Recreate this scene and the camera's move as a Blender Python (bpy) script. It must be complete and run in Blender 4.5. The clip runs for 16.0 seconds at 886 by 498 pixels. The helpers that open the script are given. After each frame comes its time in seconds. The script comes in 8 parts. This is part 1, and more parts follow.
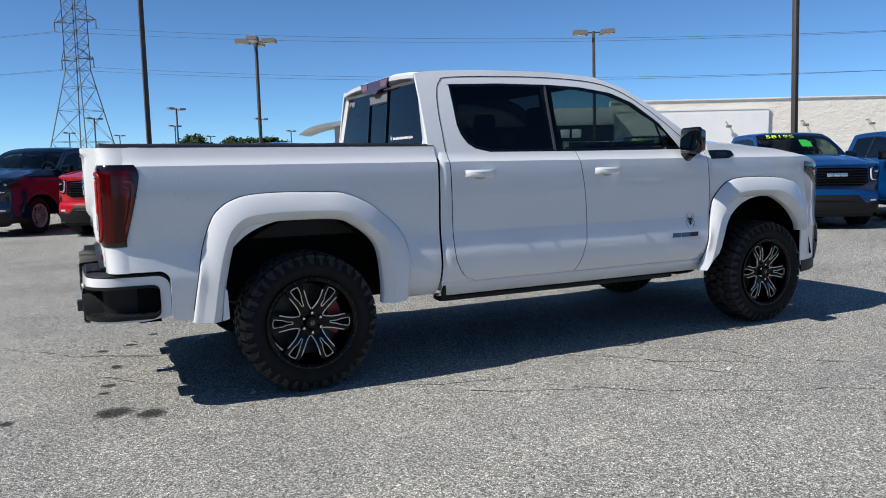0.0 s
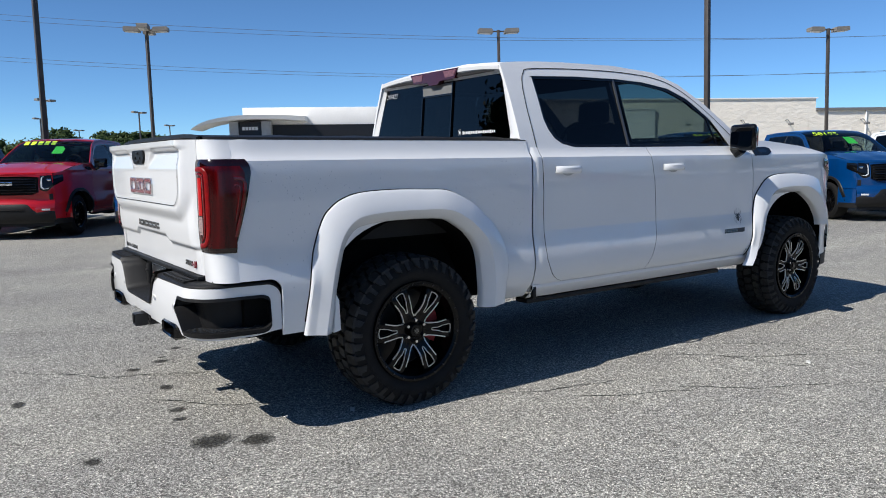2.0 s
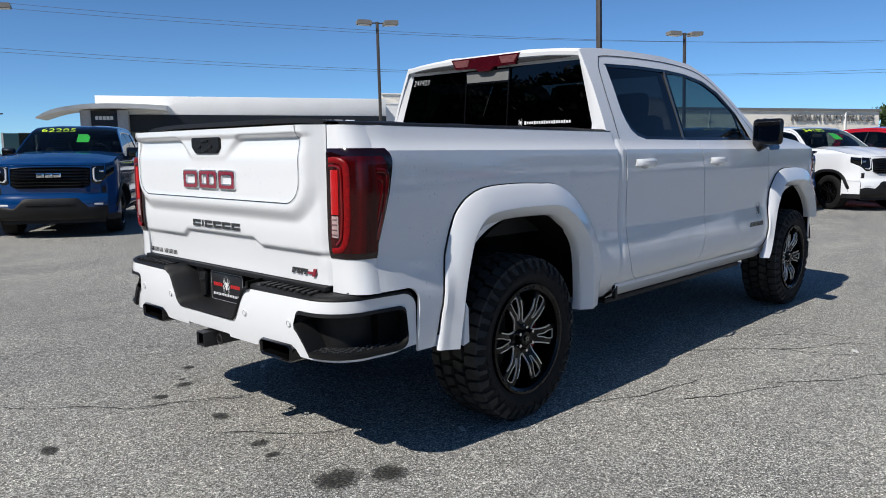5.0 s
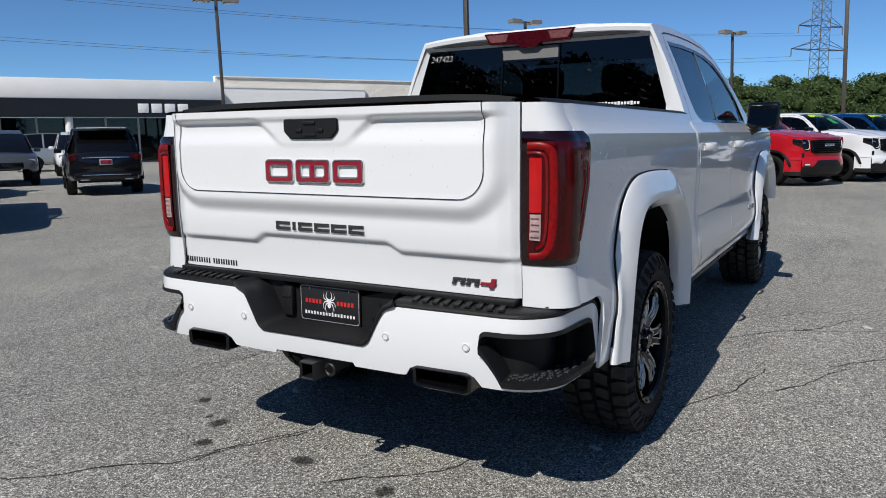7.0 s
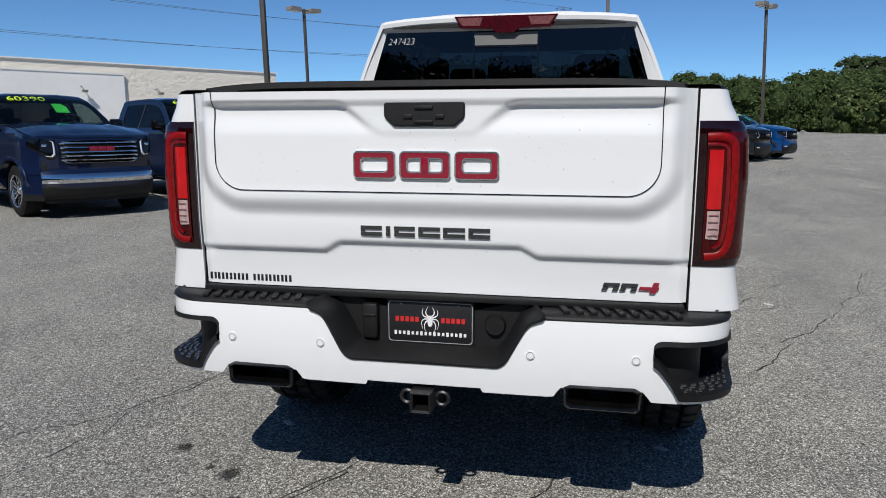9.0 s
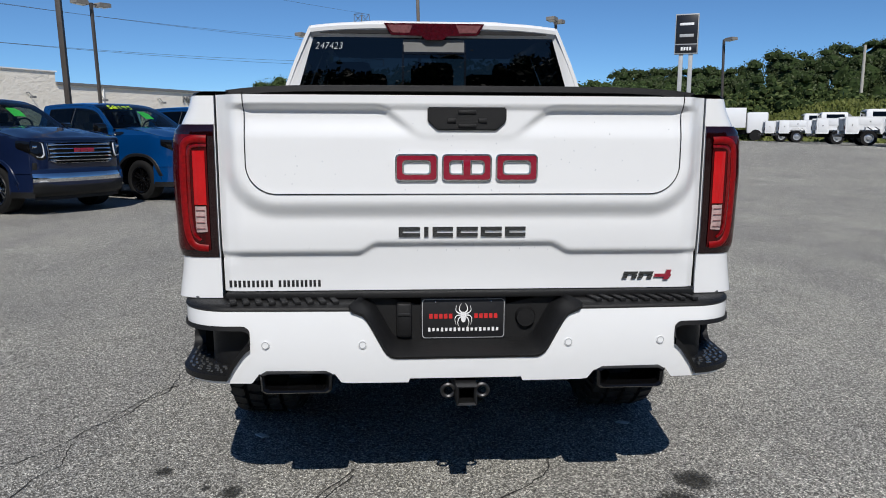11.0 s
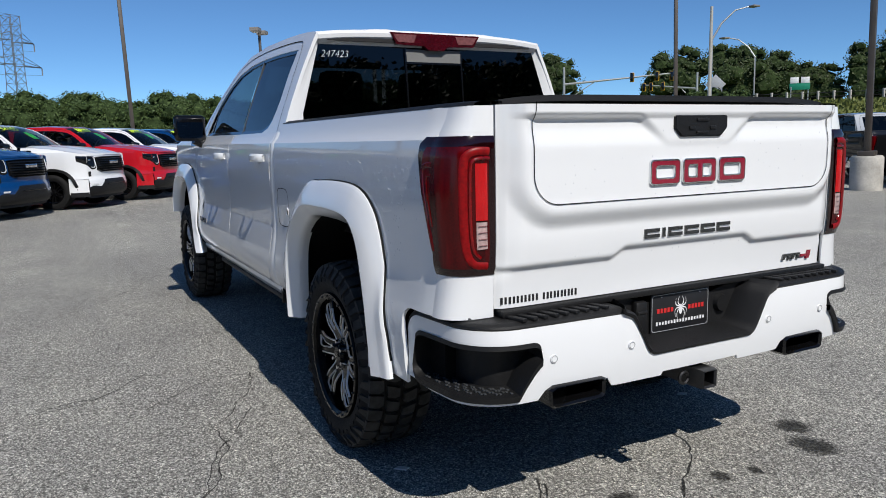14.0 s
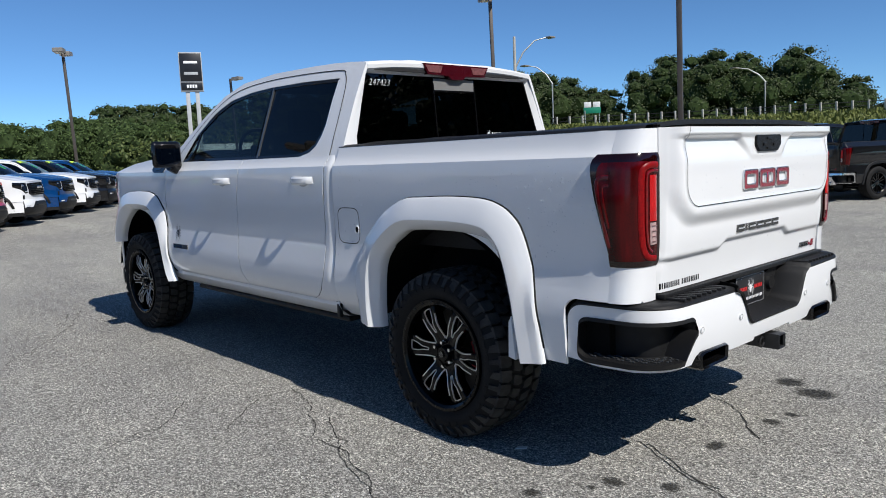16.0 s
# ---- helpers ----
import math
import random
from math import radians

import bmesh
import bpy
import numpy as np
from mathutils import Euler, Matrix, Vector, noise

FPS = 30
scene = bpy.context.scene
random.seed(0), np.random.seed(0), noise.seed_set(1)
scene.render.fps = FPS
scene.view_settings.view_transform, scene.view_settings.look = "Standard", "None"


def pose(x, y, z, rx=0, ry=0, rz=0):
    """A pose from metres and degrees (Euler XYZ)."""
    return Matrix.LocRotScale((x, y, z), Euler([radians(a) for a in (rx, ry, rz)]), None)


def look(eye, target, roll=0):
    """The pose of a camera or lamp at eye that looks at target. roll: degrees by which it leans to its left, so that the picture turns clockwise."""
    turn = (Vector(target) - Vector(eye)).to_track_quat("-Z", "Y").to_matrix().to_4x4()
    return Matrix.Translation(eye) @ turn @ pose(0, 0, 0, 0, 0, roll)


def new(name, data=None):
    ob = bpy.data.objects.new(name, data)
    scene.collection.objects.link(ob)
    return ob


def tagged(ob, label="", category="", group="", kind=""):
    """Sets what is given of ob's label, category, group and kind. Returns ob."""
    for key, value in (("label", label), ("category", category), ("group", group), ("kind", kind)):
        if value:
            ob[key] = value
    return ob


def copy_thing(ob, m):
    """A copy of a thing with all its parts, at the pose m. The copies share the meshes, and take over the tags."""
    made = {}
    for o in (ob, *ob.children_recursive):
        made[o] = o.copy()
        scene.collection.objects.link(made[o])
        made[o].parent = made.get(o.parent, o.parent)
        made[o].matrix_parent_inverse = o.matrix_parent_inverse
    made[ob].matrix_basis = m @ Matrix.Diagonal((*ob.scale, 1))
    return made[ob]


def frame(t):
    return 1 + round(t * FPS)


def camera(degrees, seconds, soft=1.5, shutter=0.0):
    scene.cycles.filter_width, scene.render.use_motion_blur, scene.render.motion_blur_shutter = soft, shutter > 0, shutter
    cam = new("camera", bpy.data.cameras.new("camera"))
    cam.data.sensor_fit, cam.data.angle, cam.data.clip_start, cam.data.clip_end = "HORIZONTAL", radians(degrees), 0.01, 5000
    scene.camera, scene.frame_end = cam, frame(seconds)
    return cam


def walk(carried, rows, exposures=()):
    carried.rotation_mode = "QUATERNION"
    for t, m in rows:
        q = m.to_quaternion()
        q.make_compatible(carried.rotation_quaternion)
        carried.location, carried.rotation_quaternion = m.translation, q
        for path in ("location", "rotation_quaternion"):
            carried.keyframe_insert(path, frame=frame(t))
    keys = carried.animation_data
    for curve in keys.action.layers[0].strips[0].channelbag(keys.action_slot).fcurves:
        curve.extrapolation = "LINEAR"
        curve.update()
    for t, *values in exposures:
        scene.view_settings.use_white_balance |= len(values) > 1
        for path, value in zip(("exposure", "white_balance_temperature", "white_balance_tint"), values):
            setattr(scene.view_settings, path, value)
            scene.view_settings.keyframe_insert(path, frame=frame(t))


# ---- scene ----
cam = camera(62.1, 16.0, soft=0.95)
PATH = [
    (0, (-1.211, -5.409, 1.397), (-0.348, -3.62, 1.169), -1.0),
    (0.5, (-1.559, -5.204, 1.398), (-0.613, -3.458, 1.164), -0.9),
    (1, (-1.804, -4.974, 1.394), (-0.785, -3.27, 1.156), -0.9),
    (1.5, (-1.997, -4.707, 1.409), (-0.915, -3.042, 1.169), -0.9),
    (2, (-2.237, -4.49, 1.408), (-1.101, -2.862, 1.167), -0.8),
    (2.5, (-2.381, -4.355, 1.429), (-1.201, -2.759, 1.186), -0.6),
    (3, (-2.395, -4.21, 1.417), (-1.174, -2.645, 1.173), -0.3),
    (3.5, (-2.482, -4.038, 1.398), (-1.217, -2.508, 1.152), -0.1),
    (4, (-2.759, -3.796, 1.416), (-1.445, -2.308, 1.168), -0.0),
    (4.5, (-2.923, -3.565, 1.406), (-1.554, -2.129, 1.153), -0.2),
    (7, (-3.426, -1.876, 1.412), (-1.722, -0.874, 1.109), -0.7),
    (7.5, (-3.558, -1.503, 1.42), (-1.788, -0.627, 1.107), -0.6),
    (8, (-3.554, -1.133, 1.402), (-1.721, -0.4, 1.079), -0.4),
    (8.5, (-3.524, -0.813, 1.409), (-1.636, -0.242, 1.081), -0.2),
    (11, (-3.709, 0.223, 1.405), (-1.738, 0.106, 1.089), 0.2),
    (11.5, (-3.665, 0.484, 1.389), (-1.704, 0.246, 1.076), 0.2),
    (12, (-3.562, 0.768, 1.411), (-1.621, 0.397, 1.099), 0.0),
    (12.5, (-3.547, 1.136, 1.408), (-1.638, 0.624, 1.098), -0.3),
    (13, (-3.476, 1.457, 1.409), (-1.611, 0.802, 1.103), -0.5),
    (13.5, (-3.289, 1.762, 1.422), (-1.476, 0.973, 1.122), -0.8),
    (14, (-3.198, 2.097, 1.414), (-1.444, 1.182, 1.121), -1.2),
    (14.5, (-3.148, 2.453, 1.432), (-1.459, 1.421, 1.148), -1.5),
    (15, (-2.985, 2.765, 1.426), (-1.366, 1.623, 1.151), -1.8),
    (15.5, (-2.848, 3.081, 1.43), (-1.304, 1.837, 1.168), -2.1),
    (16, (-2.755, 3.472, 1.437), (-1.288, 2.135, 1.191), -2.3),
]
walk(cam, [(t, look(eye, target, roll)) for t, eye, target, roll in PATH],
     [(0.0, 0.20), (3.5, 0.13), (7.0, -0.18), (8.5, -0.24), (12.5, -0.22), (16.0, 0.07)])

# ---- light ----
world = bpy.data.worlds.new("sky_world")
scene.world = world
world.use_nodes = True
wn = world.node_tree
sky = wn.nodes.new("ShaderNodeTexSky")
sky.sky_type, sky.sun_disc = "NISHITA", False
sky.sun_elevation, sky.sun_rotation = radians(46), radians(-90)
sky.altitude, sky.air_density, sky.dust_density, sky.ozone_density = 3200, 0.85, 0.0, 4.5
haze = wn.nodes.new("ShaderNodeMix")
haze.data_type, haze.blend_type = "RGBA", "MULTIPLY"
haze.inputs[0].default_value = 1.0
haze.inputs[7].default_value = (0.72, 0.965, 1.085, 1)
wn.links.new(sky.outputs[0], haze.inputs[6])
wn.links.new(haze.outputs[2], wn.nodes["Background"].inputs[0])
wn.nodes["Background"].inputs[1].default_value = 0.108
sun_data = bpy.data.lights.new("sun", "SUN")
sun_data.energy, sun_data.angle, sun_data.color = 4.8, radians(0.5), (1.0, 0.965, 0.91)
sun = new("sun", sun_data)
sun.matrix_world = look((0, 0, 0), (0.72, -0.018, -0.745))
scene.view_settings.exposure = 0.0


# ---- materials ----
def node_material(name):
    m = bpy.data.materials.new(name)
    m.use_nodes = True
    nt = m.node_tree
    return m, nt, nt.nodes["Principled BSDF"]


def link(nt, a, b):
    nt.links.new(a, b)


def texco(nt, scale=(1, 1, 1)):
    tc = nt.nodes.new("ShaderNodeTexCoord")
    mp = nt.nodes.new("ShaderNodeMapping")
    mp.inputs["Scale"].default_value = scale
    link(nt, tc.outputs["Object"], mp.inputs["Vector"])
    return mp.outputs[0]


def noise_node(nt, vec, scale, detail=4.0, rough=0.55):
    n = nt.nodes.new("ShaderNodeTexNoise")
    n.inputs["Scale"].default_value = scale
    n.inputs["Detail"].default_value = detail
    n.inputs["Roughness"].default_value = rough
    link(nt, vec, n.inputs["Vector"])
    return n.outputs["Fac"]


def ramp(nt, fac, stops):
    r = nt.nodes.new("ShaderNodeValToRGB")
    e = r.color_ramp.elements
    while len(e) < len(stops):
        e.new(0.5)
    for el, (pos, col) in zip(e, stops):
        el.position = pos
        el.color = (*col, 1) if len(col) == 3 else col
    link(nt, fac, r.inputs[0])
    return r.outputs[0]


def mix(nt, fac, a, b, mode="MIX"):
    m = nt.nodes.new("ShaderNodeMix")
    m.data_type, m.blend_type = "RGBA", mode
    if isinstance(fac, float):
        m.inputs[0].default_value = fac
    else:
        link(nt, fac, m.inputs[0])
    for v, k in ((a, 6), (b, 7)):
        if isinstance(v, tuple):
            m.inputs[k].default_value = (*v, 1)
        else:
            link(nt, v, m.inputs[k])
    return m.outputs[2]


def bump(nt, bsdf, height, strength, dist=0.01):
    b = nt.nodes.new("ShaderNodeBump")
    b.inputs["Strength"].default_value = strength
    b.inputs["Distance"].default_value = dist
    link(nt, height, b.inputs["Height"])
    link(nt, b.outputs[0], bsdf.inputs["Normal"])


def simple(name, col, rough=0.5, metal=0.0, coat=0.0, vary=0.12, scale=6.0, bump_s=0.0, bump_scale=200.0, spec=0.5):
    """A plain surface with faint variation at two scales and an optional fine relief."""
    m, nt, b = node_material(name)
    v = texco(nt)
    big = noise_node(nt, v, scale, 3)
    fine = noise_node(nt, v, scale * 14, 5)
    add = nt.nodes.new("ShaderNodeMath")
    add.operation = "MULTIPLY_ADD"
    link(nt, fine, add.inputs[0])
    add.inputs[1].default_value = 0.5
    link(nt, big, add.inputs[2])
    lo = tuple(c * (1 - vary) for c in col)
    hi = tuple(min(1, c * (1 + vary)) for c in col)
    link(nt, ramp(nt, add.outputs[0], [(0.45, lo), (1.05, hi)]), b.inputs["Base Color"])
    rr = nt.nodes.new("ShaderNodeMapRange")
    rr.inputs["From Min"].default_value, rr.inputs["From Max"].default_value = 0.3, 0.7
    rr.inputs["To Min"].default_value, rr.inputs["To Max"].default_value = max(0.02, rough * 0.88), min(1, rough * 1.12)
    link(nt, fine, rr.inputs[0])
    link(nt, rr.outputs[0], b.inputs["Roughness"])
    b.inputs["Metallic"].default_value = metal
    b.inputs["Coat Weight"].default_value = coat
    b.inputs["Coat Roughness"].default_value = 0.03
    b.inputs["Specular IOR Level"].default_value = spec
    if bump_s:
        bump(nt, b, noise_node(nt, v, bump_scale, 4), bump_s, 0.004)
    return m


def paint(name, col, flake=0.0, dust=0.03):
    """Car paint: base under clear coat, a film of dust low down the texture scale."""
    m, nt, b = node_material(name)
    v = texco(nt)
    n1 = noise_node(nt, v, 1.3, 4)
    base = ramp(nt, n1, [(0.3, tuple(c * (1 - dust) for c in col)), (0.7, col)])
    link(nt, base, b.inputs["Base Color"])
    b.inputs["Roughness"].default_value = 0.30
    b.inputs["Coat IOR"].default_value = 1.5
    b.inputs["Specular IOR Level"].default_value = 0.12
    b.inputs["Metallic"].default_value = flake
    b.inputs["Coat Weight"].default_value = 1.0
    b.inputs["Coat Roughness"].default_value = 0.035
    bump(nt, b, noise_node(nt, v, 260, 2), 0.02, 0.001)
    return m


def pane(name, tint, rough=0.0):
    """A thin pane: tinted see-through, its gloss rising towards grazing angles."""
    m = bpy.data.materials.new(name)
    m.use_nodes = True
    nt = m.node_tree
    nt.nodes.clear()
    out = nt.nodes.new("ShaderNodeOutputMaterial")
    mx = nt.nodes.new("ShaderNodeMixShader")
    lw = nt.nodes.new("ShaderNodeLayerWeight")
    lw.inputs[0].default_value = 0.5
    pw = nt.nodes.new("ShaderNodeMath")
    pw.operation = "POWER"
    link(nt, lw.outputs["Facing"], pw.inputs[0])
    pw.inputs[1].default_value = 5.0
    fr = nt.nodes.new("ShaderNodeMath")
    fr.operation = "MULTIPLY_ADD"
    link(nt, pw.outputs[0], fr.inputs[0])
    fr.inputs[1].default_value, fr.inputs[2].default_value = 0.90, 0.042
    tr = nt.nodes.new("ShaderNodeBsdfTransparent")
    tr.inputs[0].default_value = (*tint, 1)
    gl = nt.nodes.new("ShaderNodeBsdfGlossy")
    gl.inputs["Roughness"].default_value = rough
    link(nt, fr.outputs[0], mx.inputs[0])
    link(nt, tr.outputs[0], mx.inputs[1])
    link(nt, gl.outputs[0], mx.inputs[2])
    link(nt, mx.outputs[0], out.inputs[0])
    return m


WHITE = paint("paint_white", (0.77, 0.78, 0.79), 0.0, 0.02)
RED = paint("paint_red", (0.46, 0.008, 0.016), 0.0)
BLUE = paint("paint_blue", (0.0003, 0.037, 0.145), 0.0)
NAVY = paint("paint_navy", (0.005, 0.011, 0.038), 0.0)
BLACKP = paint("paint_black", (0.006, 0.006, 0.007), 0.0)
GREYP = paint("paint_grey", (0.09, 0.095, 0.10), 0.4)
SILVER = paint("paint_silver", (0.42, 0.44, 0.46), 0.5)
PLASTIC = simple("black_plastic", (0.009, 0.009, 0.0095), 0.5, bump_s=0.3, bump_scale=420, spec=0.3)
GLOSSBLACK = simple("gloss_black", (0.004, 0.004, 0.0045), 0.14, coat=0.3, spec=0.35)
RIMBLACK = simple("rim_black", (0.003, 0.003, 0.0032), 0.22, spec=0.22)
RUBBER = simple("tyre_rubber", (0.008, 0.008, 0.0083), 0.75, vary=0.3, scale=9, bump_s=0.3, bump_scale=160, spec=0.25)
TREAD = simple("tread_rubber", (0.032, 0.0312, 0.030), 0.7, vary=0.6, scale=14, bump_s=0.4, bump_scale=120, spec=0.25)
CHROME = simple("chrome", (0.72, 0.73, 0.75), 0.08, metal=1.0, vary=0.03)
MILLED = simple("milled_aluminium", (0.80, 0.80, 0.81), 0.42, metal=1.0, vary=0.06, scale=40)
DARKCHROME = simple("dark_chrome", (0.16, 0.165, 0.17), 0.22, metal=1.0, vary=0.05)
BRAKE_RED = simple("brake_light_red", (0.050, 0.002, 0.006), 0.2, coat=0.4, vary=0.3, scale=40)
BRAKE_CLEAR = simple("cargo_lens", (0.17, 0.065, 0.068), 0.2, coat=0.5, vary=0.4, scale=70)
EMBLEM = simple("emblem_red", (0.24, 0.006, 0.024), 0.25, coat=0.8)
UNDER = simple("underbody", (0.006, 0.006, 0.006), 0.9, spec=0.1)
STEEL = simple("dark_steel", (0.05, 0.05, 0.052), 0.4, metal=0.8, vary=0.3)
CALIPER = simple("caliper_red", (0.34, 0.02, 0.025), 0.4)
GLASS = pane("tinted_glass", (0.032, 0.034, 0.037))
GLASS_F = pane("front_side_glass", (0.20, 0.25, 0.235))
GLASS_W = pane("windshield_glass", (0.62, 0.70, 0.68))
SHOPGLASS = pane("shop_glass", (0.25, 0.28, 0.29))


def lens_material():
    """Deep red moulded lens, streaked by the upright ribs and chambers inside."""
    m, nt, b = node_material("red_lens")
    n = noise_node(nt, texco(nt, (16, 16, 1.6)), 1.0, 3, 0.6)
    f = noise_node(nt, texco(nt), 150, 2)
    c = mix(nt, 0.35, ramp(nt, n, [(0.38, (0.012, 0.0003, 0.0006)), (0.53, (0.050, 0.0005, 0.0011)), (0.68, (0.125, 0.0012, 0.0026))]), ramp(nt, f, [(0.3, (0.035, 0.0004, 0.001)), (0.7, (0.10, 0.001, 0.002))]))
    link(nt, c, b.inputs["Base Color"])
    b.inputs["Roughness"].default_value = 0.16
    b.inputs["Specular IOR Level"].default_value = 0.35
    return m


LENS = lens_material()
LENS_HI = simple("bright_red_lens", (0.45, 0.004, 0.006), 0.2, coat=0.25, vary=0.15, scale=20)
LENS_MID = simple("mid_red_lens", (0.20, 0.0014, 0.0026), 0.4, vary=0.4, scale=70, spec=0.25)
LENS_BAR = simple("dim_red_lens", (0.15, 0.001, 0.002), 0.16, coat=0.3, vary=0.4, scale=70)
LENS_SIDE = simple("side_red_lens", (0.085, 0.0008, 0.0016), 0.14, coat=0.3, vary=0.5, scale=60)
LENS_DK = simple("smoked_lens", (0.010, 0.001, 0.0015), 0.12, coat=0.3)
HEADLENS = simple("headlight_strip", (0.62, 0.63, 0.65), 0.2, coat=0.6, vary=0.15, scale=60)
CLEARLENS = simple("clear_lens", (0.42, 0.29, 0.28), 0.15, coat=0.8, vary=0.3, scale=60)
MIRROR = simple("mirror_glass", (0.30, 0.31, 0.32), 0.03, metal=1.0, vary=0.02)
DROPS = simple("water_beads", (0.62, 0.64, 0.67), 0.03, coat=1.0, vary=0.05)
WHITEPRINT = simple("white_print", (0.78, 0.78, 0.78), 0.6)
REDPRINT = simple("red_print", (0.55, 0.02, 0.02), 0.5)
BLACKPRINT = simple("black_print", (0.012, 0.012, 0.014), 0.4)
PRICEINK = simple("price_ink", (0.62, 0.85, 0.04), 0.6)
GREENCARD = simple("green_card", (0.08, 0.75, 0.10), 0.6)
INTERIOR = simple("interior_black", (0.010, 0.010, 0.011), 0.8, bump_s=0.2)
POLE = simple("bronze_pole", (0.085, 0.072, 0.062), 0.5, metal=0.3, vary=0.2, scale=3)
LAMPBOX = simple("lamp_housing", (0.20, 0.185, 0.165), 0.55, vary=0.15)
LAMPGLASS = simple("lamp_lens", (0.55, 0.55, 0.52), 0.3)
CONCRETE = simple("concrete", (0.42, 0.40, 0.36), 0.9, vary=0.35, scale=2.2, bump_s=0.6, bump_scale=60)
LATTICE = simple("galvanised_steel", (0.13, 0.14, 0.145), 0.55, metal=0.5, vary=0.15, scale=2)
CABLE = simple("power_cable", (0.07, 0.075, 0.08), 0.6)
GALV = simple("galvanised_pole", (0.42, 0.43, 0.43), 0.5, metal=0.5)
WOODPOST = simple("fence_post", (0.42, 0.40, 0.36), 0.85)
WALLWHITE = simple("white_wall_panel", (0.86, 0.85, 0.82), 0.7, vary=0.05, scale=0.6)
SIGNBLACK = simple("black_sign_panel", (0.012, 0.012, 0.014), 0.35)
ROOFING = simple("roof_membrane", (0.45, 0.44, 0.42), 0.9)
COPING = simple("grey_coping", (0.17, 0.17, 0.165), 0.6)
SIGNGREY = simple("sign_grey", (0.38, 0.39, 0.40), 0.5)
GREENSIGN = simple("green_sign", (0.01, 0.22, 0.13), 0.5)
AMBER = simple("signal_yellow", (0.55, 0.30, 0.02), 0.5)


def block_wall_material():
    """Painted block wall: cream paint over courses of split-faced block."""
    m, nt, b = node_material("cream_block_wall")
    v = texco(nt)
    n1 = noise_node(nt, v, 0.35, 4)
    n2 = noise_node(nt, v, 5.0, 5, 0.65)
    col = mix(nt, n2, ramp(nt, n1, [(0.3, (0.80, 0.74, 0.63)), (0.7, (0.87, 0.81, 0.71))]), (0.85, 0.79, 0.69))
    link(nt, col, b.inputs["Base Color"])
    b.inputs["Roughness"].default_value = 0.85
    bump(nt, b, noise_node(nt, texco(nt, (1, 1, 1.6)), 2.2, 6, 0.62), 0.6, 0.12)
    return m


BLOCKWALL = block_wall_material()


def asphalt_material():
    """Worn grey asphalt: pale stones in dark binder, patches of tone."""
    m, nt, b = node_material("asphalt")
    v = texco(nt)

    def cells(scale):
        vo = nt.nodes.new("ShaderNodeTexVoronoi")
        vo.inputs["Scale"].default_value = scale
        link(nt, v, vo.inputs["Vector"])
        sep = nt.nodes.new("ShaderNodeSeparateColor")
        link(nt, vo.outputs["Color"], sep.inputs[0])
        return vo, sep.outputs[0]

    vo, pick = cells(190)
    stones = ramp(nt, pick, [(0.0, (0.082, 0.081, 0.077)), (0.40, (0.205, 0.201, 0.189)), (0.72, (0.375, 0.368, 0.344)), (1.0, (0.70, 0.69, 0.645))])
    v2, pick2 = cells(100)
    clumps = ramp(nt, pick2, [(0.0, (0.74, 0.74, 0.73)), (0.5, (1.13, 1.125, 1.105)), (1.0, (1.66, 1.65, 1.62))])
    grit = mix(nt, 1.0, stones, clumps, "MULTIPLY")
    fine = noise_node(nt, v, 48, 4, 0.75)
    grit = mix(nt, 1.0, grit, ramp(nt, fine, [(0.32, (0.84, 0.84, 0.84)), (0.68, (1.24, 1.24, 1.22))]), "MULTIPLY")
    big = noise_node(nt, v, 0.16, 5, 0.6)
    mid = noise_node(nt, v, 1.1, 5, 0.6)
    streak = noise_node(nt, texco(nt, (0.25, 1.6, 1)), 0.8, 4, 0.6)
    tone = mix(nt, 1.0, ramp(nt, big, [(0.3, (0.80, 0.80, 0.81)), (0.7, (1.08, 1.07, 1.05))]), ramp(nt, mid, [(0.3, (0.86, 0.86, 0.87)), (0.7, (1.06, 1.06, 1.05))]), "MULTIPLY")
    tone = mix(nt, 1.0, tone, ramp(nt, streak, [(0.30, (0.86, 0.86, 0.88)), (0.62, (1.03, 1.03, 1.02))]), "MULTIPLY")
    col = mix(nt, 1.0, grit, tone, "MULTIPLY")
    link(nt, col, b.inputs["Base Color"])
    b.inputs["Roughness"].default_value = 0.95
    b.inputs["Specular IOR Level"].default_value = 0.05
    bump(nt, b, vo.outputs["Distance"], 0.7, 0.007)
    return m


ASPHALT = asphalt_material()


